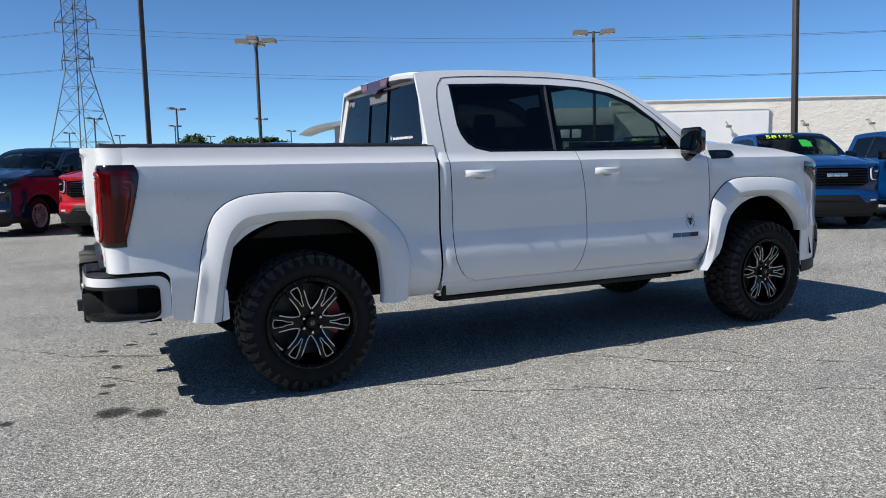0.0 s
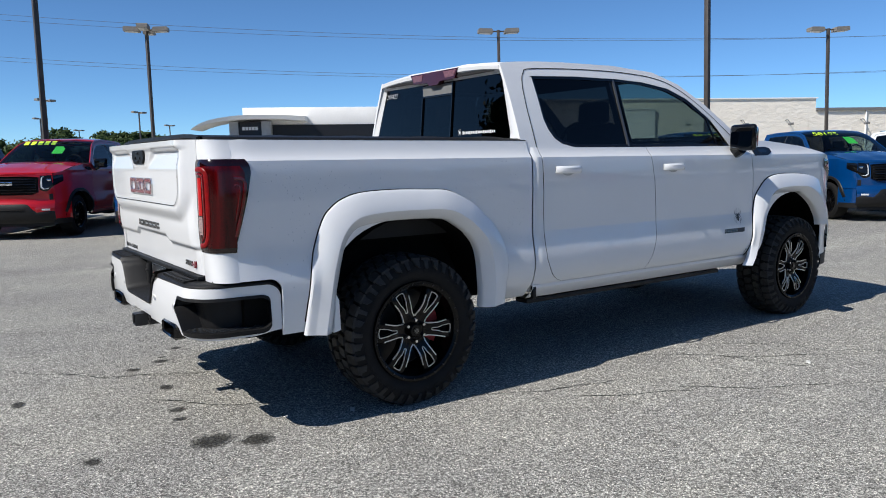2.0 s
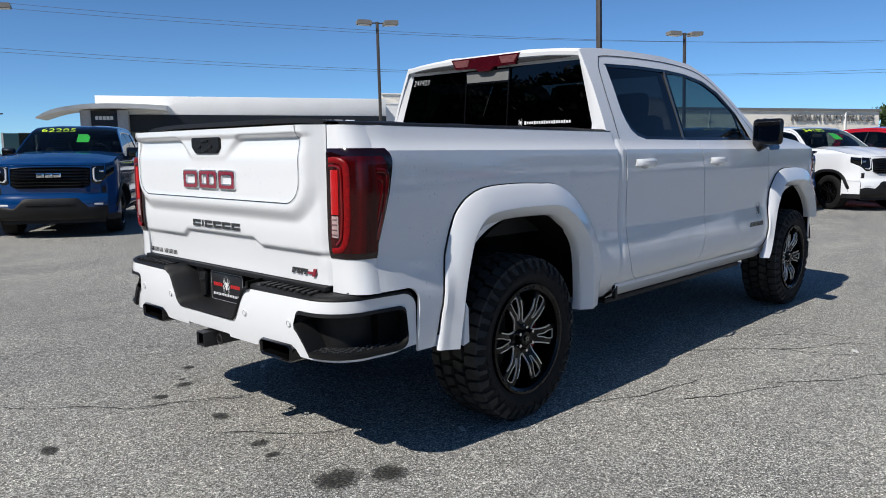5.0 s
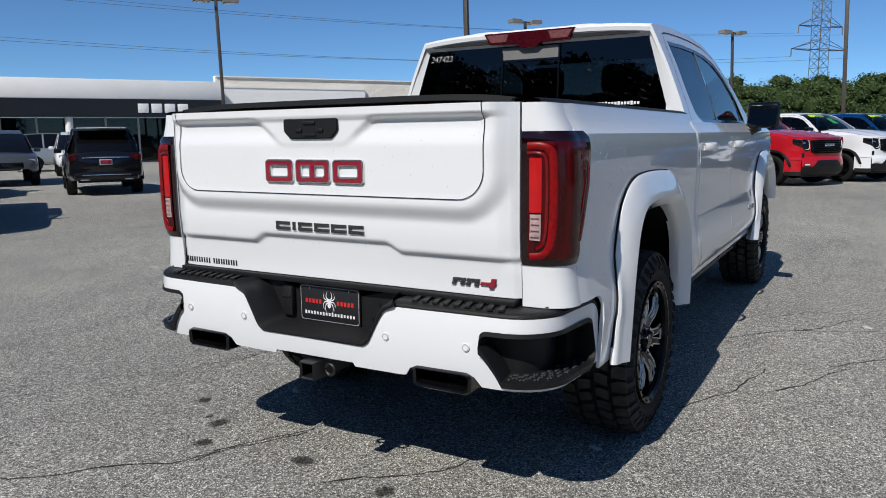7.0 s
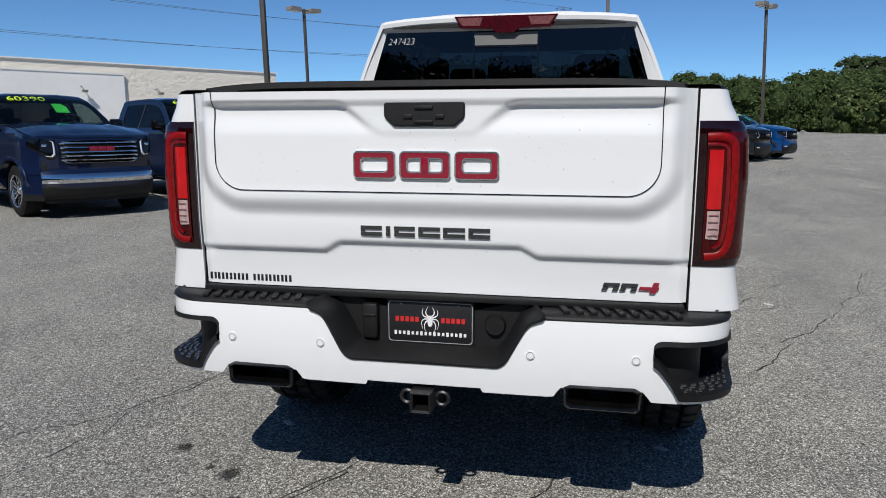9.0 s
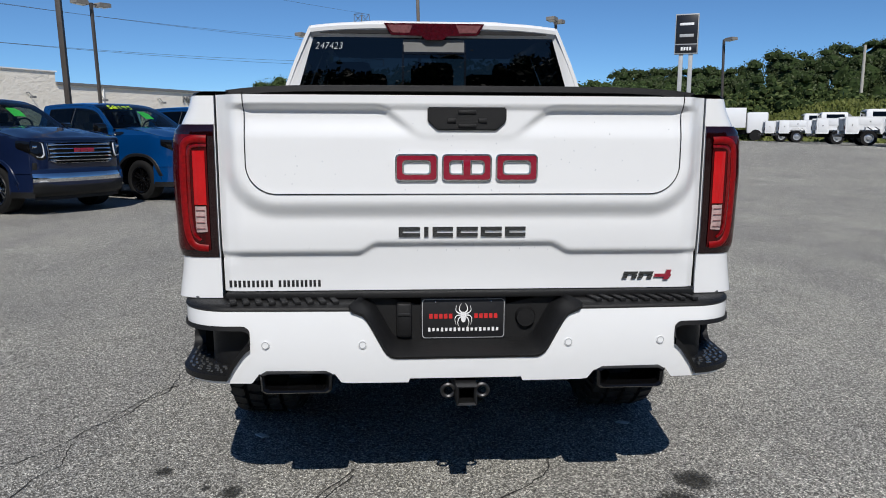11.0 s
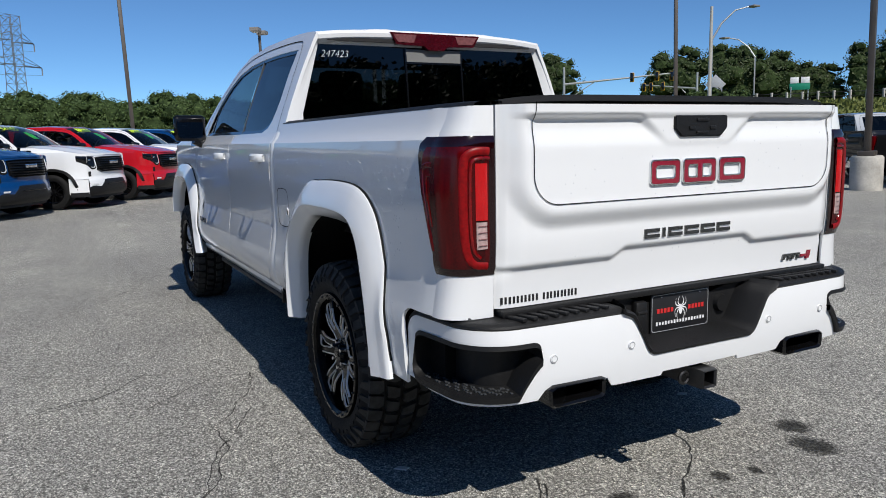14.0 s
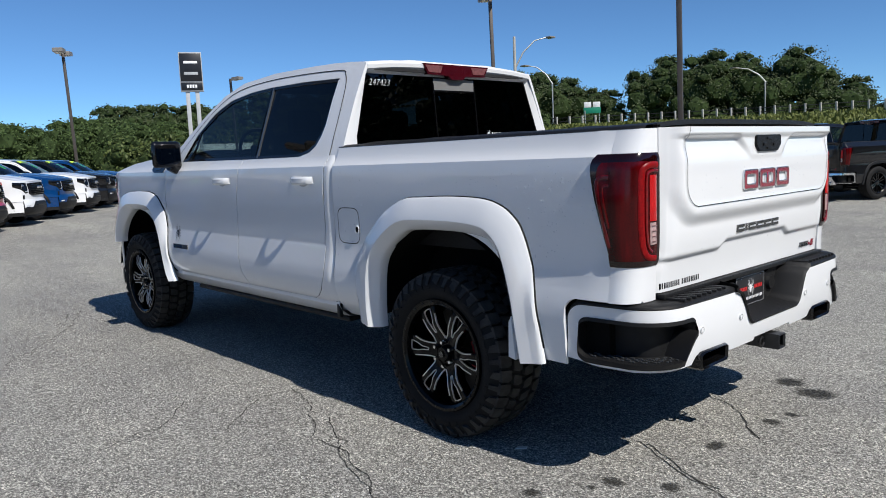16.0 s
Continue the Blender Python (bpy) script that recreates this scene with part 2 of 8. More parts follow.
def soak_material(name, col, radial):
    """A dark soaking on the asphalt that frays out at its edge, stones showing through."""
    m, nt, b = node_material(name)
    v = texco(nt)
    vo = nt.nodes.new("ShaderNodeTexVoronoi")
    vo.inputs["Scale"].default_value = 125
    link(nt, v, vo.inputs["Vector"])
    sep = nt.nodes.new("ShaderNodeSeparateColor")
    link(nt, vo.outputs["Color"], sep.inputs[0])
    link(nt, ramp(nt, sep.outputs[0], [(0.0, tuple(c * 0.4 for c in col)), (0.7, col), (1.0, tuple(c * 2.4 for c in col))]), b.inputs["Base Color"])
    b.inputs["Roughness"].default_value = 0.8
    b.inputs["Specular IOR Level"].default_value = 0.2
    fray = noise_node(nt, v, 60 if radial else 30, 4, 0.7)
    if radial:
        tc = nt.nodes.new("ShaderNodeTexCoord")
        mp = nt.nodes.new("ShaderNodeMapping")
        mp.inputs["Location"].default_value = (-1.0, -1.0, 0.0)
        mp.inputs["Scale"].default_value = (2.0, 2.0, 0.0)
        link(nt, tc.outputs["Generated"], mp.inputs["Vector"])
        ln = nt.nodes.new("ShaderNodeVectorMath")
        ln.operation = "LENGTH"
        link(nt, mp.outputs[0], ln.inputs[0])
        add = nt.nodes.new("ShaderNodeMath")
        add.operation = "MULTIPLY_ADD"
        link(nt, fray, add.inputs[0])
        add.inputs[1].default_value = 0.9
        link(nt, ln.outputs["Value"], add.inputs[2])
        alpha = ramp(nt, add.outputs[0], [(0.72, (0.82, 0.82, 0.82)), (1.40, (0.0, 0.0, 0.0))])
    else:
        alpha = ramp(nt, fray, [(0.30, (0.45, 0.45, 0.45)), (0.50, (1.0, 1.0, 1.0))])
    link(nt, alpha, b.inputs["Alpha"])
    return m


STAIN = soak_material("damp_stain", (0.045, 0.044, 0.040), True)
CRACK = soak_material("crack", (0.034, 0.033, 0.031), False)
SCRAP = simple("pale_scrap", (0.6, 0.6, 0.58), 0.7)


def leaf_material(name, dark, light):
    m, nt, b = node_material(name)
    g = nt.nodes.new("ShaderNodeNewGeometry")
    v = texco(nt)
    n = noise_node(nt, v, 0.25, 3)
    a = ramp(nt, g.outputs["Random Per Island"], [(0.0, dark), (1.0, light)])
    c = mix(nt, n, a, tuple(0.5 * (d + l) * 0.8 for d, l in zip(dark, light)))
    link(nt, c, b.inputs["Base Color"])
    b.inputs["Roughness"].default_value = 0.6
    b.inputs["Specular IOR Level"].default_value = 0.25
    return m


LEAF = leaf_material("leaves_green", (0.026, 0.050, 0.014), (0.105, 0.155, 0.045))
LEAF_DARK = leaf_material("leaves_dark", (0.027, 0.041, 0.018), (0.100, 0.124, 0.050))
LEAF_PALE = leaf_material("leaves_pale", (0.045, 0.065, 0.016), (0.12, 0.15, 0.045))
GRASS = leaf_material("grass_blades", (0.07, 0.10, 0.02), (0.20, 0.21, 0.06))
# dark green in place of the shade deep inside the crowns
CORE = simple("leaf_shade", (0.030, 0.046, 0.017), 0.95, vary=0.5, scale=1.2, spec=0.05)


def verge_material():
    m, nt, b = node_material("grass_ground")
    v = texco(nt)
    c = mix(nt, noise_node(nt, v, 0.2, 5), (0.11, 0.16, 0.025), (0.30, 0.29, 0.08))
    c2 = mix(nt, ramp(nt, noise_node(nt, v, 2.2, 6, 0.75), [(0.40, (0, 0, 0)), (0.62, (1, 1, 1))]), c, (0.085, 0.115, 0.03))
    link(nt, c2, b.inputs["Base Color"])
    b.inputs["Roughness"].default_value = 0.95
    bump(nt, b, noise_node(nt, v, 4.0, 6, 0.7), 1.0, 0.15)
    return m


VERGE = verge_material()


# ---- mesh helpers ----
def thing(name, label, category, m=None, group="", kind=""):
    ob = new(name)
    ob.empty_display_size = 0.2
    if m is not None:
        ob.matrix_basis = m
    return tagged(ob, label, category, group, kind)


def mesh_of(name, bm, mat, angle=32.0, weld=0.0004):
    if weld:
        bmesh.ops.remove_doubles(bm, verts=bm.verts, dist=weld)
        bmesh.ops.dissolve_degenerate(bm, dist=0.0002, edges=bm.edges)
    me = bpy.data.meshes.new(name)
    bm.to_mesh(me)
    bm.free()
    me.materials.append(mat)
    me.shade_smooth()
    me.set_sharp_from_angle(angle=radians(angle))
    return me


def part(name, bm, mat, parent, label="", angle=32.0, weld=0.0004):
    ob = new(name, mesh_of(name, bm, mat, angle, weld))
    ob.parent = parent
    if label:
        ob["label"] = label
    return ob


def solid(name, bm, mat, label, category, m=None, group="", kind="", angle=32.0):
    ob = new(name, mesh_of(name, bm, mat, angle))
    if m is not None:
        ob.matrix_basis = m
    return tagged(ob, label, category, group, kind)


def thicken(ob, t, angle=32.0):
    """Give a sheet thickness on its inner side, with crisp edges."""
    me = ob.data
    bm = bmesh.new()
    bm.from_mesh(me)
    bm.normal_update()
    rim = [e for e in bm.edges if len(e.link_faces) == 1]
    twin = {v: bm.verts.new(v.co - v.normal * t) for v in list(bm.verts)}
    for f in list(bm.faces):
        bm.faces.new([twin[v] for v in reversed(f.verts)])
    for e in rim:
        l = e.link_loops[0]
        a, b = l.vert, l.link_loop_next.vert
        bm.faces.new((b, a, twin[a], twin[b]))
    bm.to_mesh(me)
    bm.free()
    me.shade_smooth()
    me.set_sharp_from_angle(angle=radians(angle))
    return ob


def flip_to(bm, want):
    """Turn all faces so that their normals lean along want(centre)."""
    bm.normal_update()
    bad = [f for f in bm.faces if f.normal.dot(Vector(want(f.calc_center_median()))) < 0]
    if bad:
        bmesh.ops.reverse_faces(bm, faces=bad)


def B():
    return bmesh.new()


def box(bm, c, s, bevel=0.0, m=None, seg=2):
    r = bmesh.ops.create_cube(bm, size=1.0, matrix=Matrix.Translation(c) @ Matrix.Diagonal((*s, 1)))
    vs = r["verts"]
    if bevel:
        es = list({e for v in vs for e in v.link_edges})
        r2 = bmesh.ops.bevel(bm, geom=es, offset=bevel, segments=seg, profile=0.5, affect="EDGES")
        vs = list({v for f in r2["faces"] for v in f.verts} | {v for v in vs if v.is_valid})
    if m is not None:
        bmesh.ops.transform(bm, matrix=m, verts=[v for v in vs if v.is_valid])
    return bm


def rows_grid(bm, rows, closed=False):
    """A sheet of quads through rows of points."""
    vv = [[bm.verts.new(p) for p in r] for r in rows]
    n = len(rows[0])
    for a, b in zip(vv, vv[1:]):
        for i in range(n if closed else n - 1):
            j = (i + 1) % n
            try:
                bm.faces.new((a[i], a[j], b[j], b[i]))
            except ValueError:
                pass
    return vv


def prism(bm, pts, to3, a, b):
    """A polygon pts in a plane, drawn out from depth a to b; to3(p, depth) gives a place."""
    lo = [bm.verts.new(to3(p, a)) for p in pts]
    hi = [bm.verts.new(to3(p, b)) for p in pts]
    bm.faces.new(lo)
    bm.faces.new(hi[::-1])
    n = len(pts)
    for i in range(n):
        j = (i + 1) % n
        bm.faces.new((lo[j], lo[i], hi[i], hi[j]))
    return bm


def revolve(bm, prof, n, y_axis=True, close=False):
    """Revolve (r, y) points about the y axis."""
    rows = []
    for r, y in prof:
        rows.append([(r * math.cos(2 * math.pi * k / n), y, r * math.sin(2 * math.pi * k / n)) for k in range(n)])
    if close:
        rows.append(rows[0])
    rows_grid(bm, rows, True)
    bmesh.ops.recalc_face_normals(bm, faces=bm.faces)


def tube(bm, pts, r, n=6, caps=True):
    pts = [Vector(p) for p in pts]
    rows = []
    up = Vector((0, 0, 1))
    for i, p in enumerate(pts):
        d = (pts[min(i + 1, len(pts) - 1)] - pts[max(i - 1, 0)]).normalized()
        side = d.cross(up)
        if side.length < 0.05:
            side = d.cross(Vector((1, 0, 0)))
        side.normalize()
        u2 = side.cross(d)
        rr = r[i] if isinstance(r, (list, tuple)) else r
        rows.append([p + rr * (math.cos(2 * math.pi * k / n) * side + math.sin(2 * math.pi * k / n) * u2) for k in range(n)])
    vv = rows_grid(bm, rows, True)
    if caps:
        bm.faces.new(vv[0][::-1])
        bm.faces.new(vv[-1])
    return bm


def spline(pts, n):
    """n points along a Catmull-Rom curve through pts, evenly by parameter."""
    p = [np.array(q, float) for q in pts]
    p = [2 * p[0] - p[1]] + p + [2 * p[-1] - p[-2]]
    out = []
    for k in range(n):
        u = k / (n - 1) * (len(pts) - 1)
        i = min(int(u), len(pts) - 2)
        f = u - i
        a, b, c, d = p[i:i + 4]
        out.append(0.5 * (2 * b + (c - a) * f + (2 * a - 5 * b + 4 * c - d) * f * f + (3 * b - a - 3 * c + d) * f ** 3))
    return out


def sstep(a, b, x):
    t = min(1.0, max(0.0, (x - a) / (b - a)))
    return t * t * (3 - 2 * t)


def text_mesh(name, body, size, mat, m, parent=None, shear=0.0, extrude=0.002, thin=0.0):
    cu = bpy.data.curves.new(name, "FONT")
    cu.body, cu.size, cu.extrude, cu.shear = body, size, extrude, shear
    cu.align_x, cu.align_y, cu.offset = "CENTER", "CENTER", -thin
    cu.resolution_u = 3
    tmp = new(name + "_curve", cu)
    dg = bpy.context.evaluated_depsgraph_get()
    me = bpy.data.meshes.new_from_object(tmp.evaluated_get(dg))
    bpy.data.objects.remove(tmp)
    me.materials.clear()
    me.materials.append(mat)
    ob = new(name, me)
    if parent:
        ob.parent = parent
    ob.matrix_basis = m
    return ob


# ---- the pickup: one body plan for the lifted truck and for the parked ones ----
SIDE_Z = [0.50, 0.56, 0.62, 0.68, 0.73, 0.79, 0.86, 0.932, 0.942, 1.05, 1.25, 1.37, 1.415, 1.44, 1.47, 1.53, 1.60]
SIDE_Y = [0.90, 0.965, 1.008, 1.029, 1.035, 1.032, 1.0205, 1.0085, 1.0062, 1.0055, 1.012, 1.006, 1.001, 0.980, 0.964, 0.945, 0.93]
WHEELBASE = 3.998
FLANK_END = -1.028


def side_y(x, z):
    """Half the body's breadth at a place along and up its flank."""
    y = float(np.interp(z, SIDE_Z, SIDE_Y))
    if x < -0.50 and z < 0.68:
        y = 1.029 - 0.6 * (0.68 - z) ** 2
    if x < -0.92:
        y -= 0.010 * ((-0.92 - x) / 0.11) ** 2
    if x > 4.30:
        y -= 0.26 * ((x - 4.30) / 0.62) ** 2
    return y


def corner_y(x, z):
    """Half breadth round the rear corner, behind the flank's end."""
    if x >= FLANK_END:
        return side_y(x, z)
    yo = side_y(FLANK_END, z)
    return 0.86 + (yo - 0.86) * max(0.0, 1 - ((FLANK_END - x) / 0.127) ** 2.67) ** 0.375


def up_y(z):
    """Half breadth of the cab above the belt."""
    return float(np.interp(z, [1.40, 1.47, 1.60, 1.80, 1.97, 2.06], [0.975, 0.960, 0.918, 0.842, 0.766, 0.722]))


RAIL = [(0.84, 2.018), (0.90, 2.030), (1.00, 2.041), (1.20, 2.055), (1.42, 2.063), (1.93, 2.070), (2.36, 2.046), (2.62, 1.966), (2.84, 1.835), (3.05, 1.685), (3.24, 1.545)]
WIN_TOP = [(1.085, 1.950), (1.50, 1.968), (1.92, 1.972), (2.20, 1.962), (2.48, 1.925), (2.67, 1.852), (2.89, 1.695), (3.04, 1.51), (3.06, 1.488)]
WIN_BOT = [(1.085, 1.940), (1.0855, 1.80), (1.087, 1.66), (1.105, 1.595), (1.145, 1.537), (1.20, 1.502), (1.32, 1.476), (2.0, 1.478), (3.06, 1.486)]


def lerp_pts(pts, x):
    return float(np.interp(x, [p[0] for p in pts], [p[1] for p in pts]))


def arch(x, cx, r, squash=1.0):
    d = abs(x - cx)
    return 0.43 + r * max(0.0, 1 - (d / r) ** 2.6) ** (1 / 2.6) * squash if d < r else 0.0


def flank(s, xs, bottom, top, levels, off=0.0, yfun=side_y):
    """A panel of the flank by columns: its lower and upper edge may run as they like."""
    bm = B()
    rows = []
    for x in xs:
        lo, hi = bottom(x), top(x)
        zs = [min(hi, max(lo, z)) for z in levels]
        zs[0], zs[-1] = lo, hi
        rows.append([(x, s * (yfun(x, z) + off), z) for z in zs])
    rows_grid(bm, rows)
    flip_to(bm, lambda c: (0, s, 0.2))
    return bm


def door_sheet(s, rear, front, z0, z1):
    """A door skin between a rear and a front edge, each a list of (z, x)."""
    bm = B()
    rows = []
    zs = sorted({round(z, 3) for z in [z0, z0 + 0.008, 0.62, 0.65, 0.68, 0.705, 0.73, 0.76, 0.79, 0.825, 0.86, 0.895, 0.925, 0.932, 0.942, 0.955, 0.99, 1.05, 1.15, 1.25, 1.31, 1.37, 1.395, 1.415, 1.428, 1.44, 1.455, 1.47, z1] if z0 <= z <= z1})
    for z in zs:
        a = float(np.interp(z, [p[0] for p in rear], [p[1] for p in rear]))
        b = float(np.interp(z, [p[0] for p in front], [p[1] for p in front]))
        rows.append([(a + (b - a) * u / 14, s * side_y(a + (b - a) * u / 14, z), z) for u in range(15)])
    rows_grid(bm, rows)
    flip_to(bm, lambda c: (0, s, 0.2))
    return bm


REAR_DOOR_R = [(0.60, 1.16), (0.625, 1.09), (0.67, 1.045), (0.75, 1.005), (0.85, 0.995), (1.35, 0.985), (1.475, 0.975)]
REAR_DOOR_F = [(0.60, 1.985), (0.66, 2.02), (0.83, 2.085), (0.95, 2.096), (1.10, 2.09), (1.35, 2.05), (1.475, 2.025)]
FRONT_DOOR_R = [(z, x + 0.007) for z, x in REAR_DOOR_F]
FRONT_DOOR_F = [(0.60, 3.17), (0.64, 3.23), (0.72, 3.275), (0.90, 3.315), (1.10, 3.318), (1.31, 3.30), (1.475, 3.285)]
ARCH_R = 0.575


def wheel(parent, main, hub, s):
    """One wheel: tyre, rim, spokes, cap, brake. Built about the origin, outer side to +y."""
    w = new("wheel")
    w.parent = parent
    w.matrix_basis = Matrix.Translation(hub) @ (Matrix.Identity(4) if s > 0 else pose(0, 0, 0, 0, 0, 180))
    R = 0.437 if main else 0.418
    rim = 0.288 if main else 0.262
    hw = 0.158 if main else 0.137
    bm = B()
    prof = [(rim - 0.012, -hw + 0.03), (rim + 0.015, -hw + 0.012), (rim + 0.06, -hw - 0.004), (R - 0.055, -hw + 0.002), (R - 0.022, -hw + 0.02), (R - 0.020, -hw + 0.055),
            (R - 0.020, 0), (R - 0.020, hw - 0.055), (R - 0.022, hw - 0.02), (R - 0.055, hw - 0.002), (rim + 0.075, hw + 0.004), (rim + 0.05, hw + 0.006), (rim + 0.02, hw - 0.006), (rim - 0.012, hw - 0.02)]
    revolve(bm, prof, 72 if main else 40)
    tyre = part("tyre", bm, RUBBER, w, "black all-terrain tyre" if main else "")
    if main:
        rnd = random.Random(4)
        bm = B()
        n = 38
        for k in range(n):
            a0 = 2 * math.pi * k / n
            for row, (yc, wy, ln) in enumerate([(-0.118, 0.060, 0.60), (-0.040, 0.058, 0.52), (0.040, 0.058, 0.52), (0.118, 0.060, 0.60)]):
                a = a0 + (0.5 if row % 2 else 0.0) * 2 * math.pi / n + rnd.uniform(-0.008, 0.008)
                half = math.pi / n * ln * 1.35
                tw = 0.35 if row in (1, 2) else 0.12
                pts = []
                for da, dy in ((-1, -1), (1, -1), (1, 0.2), (0.55, 1), (-1, 1)):
                    pts.append((a + da * half + tw * dy * half, yc + dy * wy / 2 * (1 if row < 2 else -1)))
                tt = R
                lo = [bm.verts.new(((R - 0.026) * math.cos(q), y, (R - 0.026) * math.sin(q))) for q, y in pts]
                hi = [bm.verts.new(((tt - (0.012 if abs(y) > 0.13 else 0)) * math.cos(q), y * 0.985, (tt - (0.012 if abs(y) > 0.13 else 0)) * math.sin(q))) for q, y in pts]
                bm.faces.new(hi)
                for i in range(5):
                    j = (i + 1) % 5
                    bm.faces.new((lo[i], lo[j], hi[j], hi[i]))
            for sd in (-1, 1):
                a = a0 + (0.0 if sd < 0 else math.pi / n)
                h = math.pi / n * (0.62 if k % 2 else 0.42)
                q = [(a - h, R - 0.012, sd * (hw - 0.016)), (a + h, R - 0.012, sd * (hw - 0.016)), (a + h * 0.8, R - 0.068, sd * (hw + 0.013)), (a - h * 0.8, R - 0.068 + (0.020 if k % 2 else 0), sd * (hw + 0.013))]
                v1 = [bm.verts.new((r * math.cos(t), y, r * math.sin(t))) for t, r, y in q]
                v0 = [bm.verts.new(((r - 0.006) * math.cos(t), y - sd * 0.014, (r - 0.006) * math.sin(t))) for t, r, y in q]
                bm.faces.new(v1)
                for i in range(4):
                    j = (i + 1) % 4
                    bm.faces.new((v0[i], v0[j], v1[j], v1[i]))
        bmesh.ops.recalc_face_normals(bm, faces=bm.faces)
        tr = part("tread", bm, TREAD, tyre, "blocky off-road tread", weld=0)
        tr["kind"] = "stuff"
        bm = B()
        for k in range(40):
            a = 2 * math.pi * k / 40
            if (k % 20) in (0, 1, 10):
                continue
            h = math.pi / 40 * 0.5
            q = [(a - h, 0.345), (a + h, 0.345), (a + h, 0.355 + 0.004 * (k % 3)), (a - h, 0.355 + 0.004 * (k % 3))]
            v1 = [bm.verts.new((r * math.cos(t), hw + 0.0085, r * math.sin(t))) for t, r in q]
            v0 = [bm.verts.new((r * math.cos(t), hw - 0.002, r * math.sin(t))) for t, r in q]
            bm.faces.new(v1)
            for i in range(4):
                bm.faces.new((v0[i], v0[(i + 1) % 4], v1[(i + 1) % 4], v1[i]))
        bmesh.ops.recalc_face_normals(bm, faces=bm.faces)
        part("sidewall_ribs", bm, RUBBER, tyre, weld=0)["kind"] = "stuff"
    rim_mat = RIMBLACK if main else parent_rims.get(parent.name, GLOSSBLACK)
    bm = B()
    revolve(bm, [(rim - 0.012, hw - 0.020), (rim + 0.006, hw - 0.012), (rim + 0.002, hw + 0.002), (rim - 0.012, hw + 0.003), (rim - 0.026, hw - 0.008), (rim - 0.034, hw - 0.06), (rim - 0.05, -hw + 0.03), (rim - 0.012, -hw + 0.02)], 64 if main else 36)
    part("rim", bm, rim_mat, w)
    bm = B()
    revolve(bm, [(0.0, -0.02), (rim - 0.06, -0.02), (rim - 0.05, -0.03), (0.0, -0.045)], 40)
    part("brake_disc", bm, STEEL, w)
    # spokes
    face = hw - 0.028
    if main:
        for k in range(6):
            a = 2 * math.pi * k / 6 + 0.07

            def p3(u, v, y, a=a):
                return (u * math.cos(a) - v * math.sin(a), y, u * math.sin(a) + v * math.cos(a))

            def yy(u):
                return face - 0.020 + 0.024 * sstep(0.07, 0.17, u) - 0.010 * sstep(0.22, 0.28, u)
            # the slot in the spoke: a slim neck that widens to a paddle near the rim
            half = spline([(0.118, 0.0), (0.122, 0.0065), (0.142, 0.0085), (0.162, 0.0115), (0.184, 0.0190), (0.210, 0.0230), (0.234, 0.0255), (0.2425, 0.0220), (0.246, 0.0)], 30)
            half[0], half[-1] = np.array((0.118, 0.0)), np.array((0.246, 0.0))
            slot = [(q[0], max(0.0, q[1])) for q in half]
            slot = slot + [(u, -v) for u, v in slot[-2:0:-1]]
            # the spoke's own edge: close together at the hub, flaring to the rim
            edge = spline([(0.066, 0.0370), (0.080, 0.0405), (0.097, 0.0380), (0.125, 0.0385), (0.160, 0.0430), (0.190, 0.0490), (0.215, 0.0540), (0.238, 0.0580), (0.256, 0.0620)], 30)
            bm = B()
            for sg in (1, -1):
                rows = []
                for i in range(30):
                    u, v = edge[i]
                    w0 = 0.0 if u < 0.118 or u > 0.246 else float(np.interp(u, [q[0] for q in half], [q[1] for q in half]))
                    rows.append([p3(u, sg * w0, yy(u) - 0.030), p3(u, sg * w0, yy(u)), p3(u, sg * (0.5 * (w0 + v)), yy(u) + 0.002), p3(u, sg * (v - 0.004), yy(u)), p3(u, sg * v, yy(u) - 0.005), p3(u, sg * v * 0.92, yy(u) - 0.060)])
                rows_grid(bm, rows)
            bmesh.ops.recalc_face_normals(bm, faces=bm.faces)
            sp = part("spoke", bm, rim_mat, w, "gloss black slotted spoke")
            bm = B()
            prism(bm, [(0.122, 0.006), (0.162, 0.0105), (0.184, 0.018), (0.236, 0.024), (0.244, 0.0), (0.236, -0.024), (0.184, -0.018), (0.162, -0.0105), (0.122, -0.006)], lambda p, d: p3(p[0], p[1], d), face - 0.044, face - 0.036)
            bmesh.ops.recalc_face_normals(bm, faces=bm.faces)
            part("slot_floor", bm, UNDER, sp)

            def strip(line, wd, closed):
                bm = B()
                rows = []
                n = len(line)
                for i, (u, v) in enumerate(line):
                    p, q = (line[i - 1], line[(i + 1) % n]) if closed else (line[max(0, i - 1)], line[min(n - 1, i + 1)])
                    d = np.array((q[0] - p[0], q[1] - p[1]))
                    nn = np.array((d[1], -d[0])) / (np.hypot(*d) + 1e-9)
                    rows.append([p3(u + nn[0] * wd * f, v + nn[1] * wd * f, yy(u) + h) for f, h in ((1.0, -0.004), (0.6, 0.0035), (-0.6, 0.0035), (-1.0, -0.004))])
                if closed:
                    rows.append(rows[0])
                rows_grid(bm, rows)
                flip_to(bm, lambda c: (0, 1, 0))
                return bm
            part("milled_edge", strip(slot, 0.0027, True), MILLED, sp, "bare machined slot outline")
            for sg in (1, -1):
                part("milled_edge", strip([(q[0], sg * (q[1] - 0.002)) for q in edge[2:22]], 0.0040, False), MILLED, sp, "bare machined spoke edge")
        for k in range(24):
            a = 2 * math.pi * (k + 0.5) / 24
            bm = B()
            bmesh.ops.create_cone(bm, cap_ends=True, segments=8, radius1=0.0055, radius2=0.004, depth=0.008, matrix=pose((rim - 0.010) * math.cos(a), hw + 0.005, (rim - 0.010) * math.sin(a), -90))
            part("rim_bolt", bm, STEEL, w)
        bm = B()
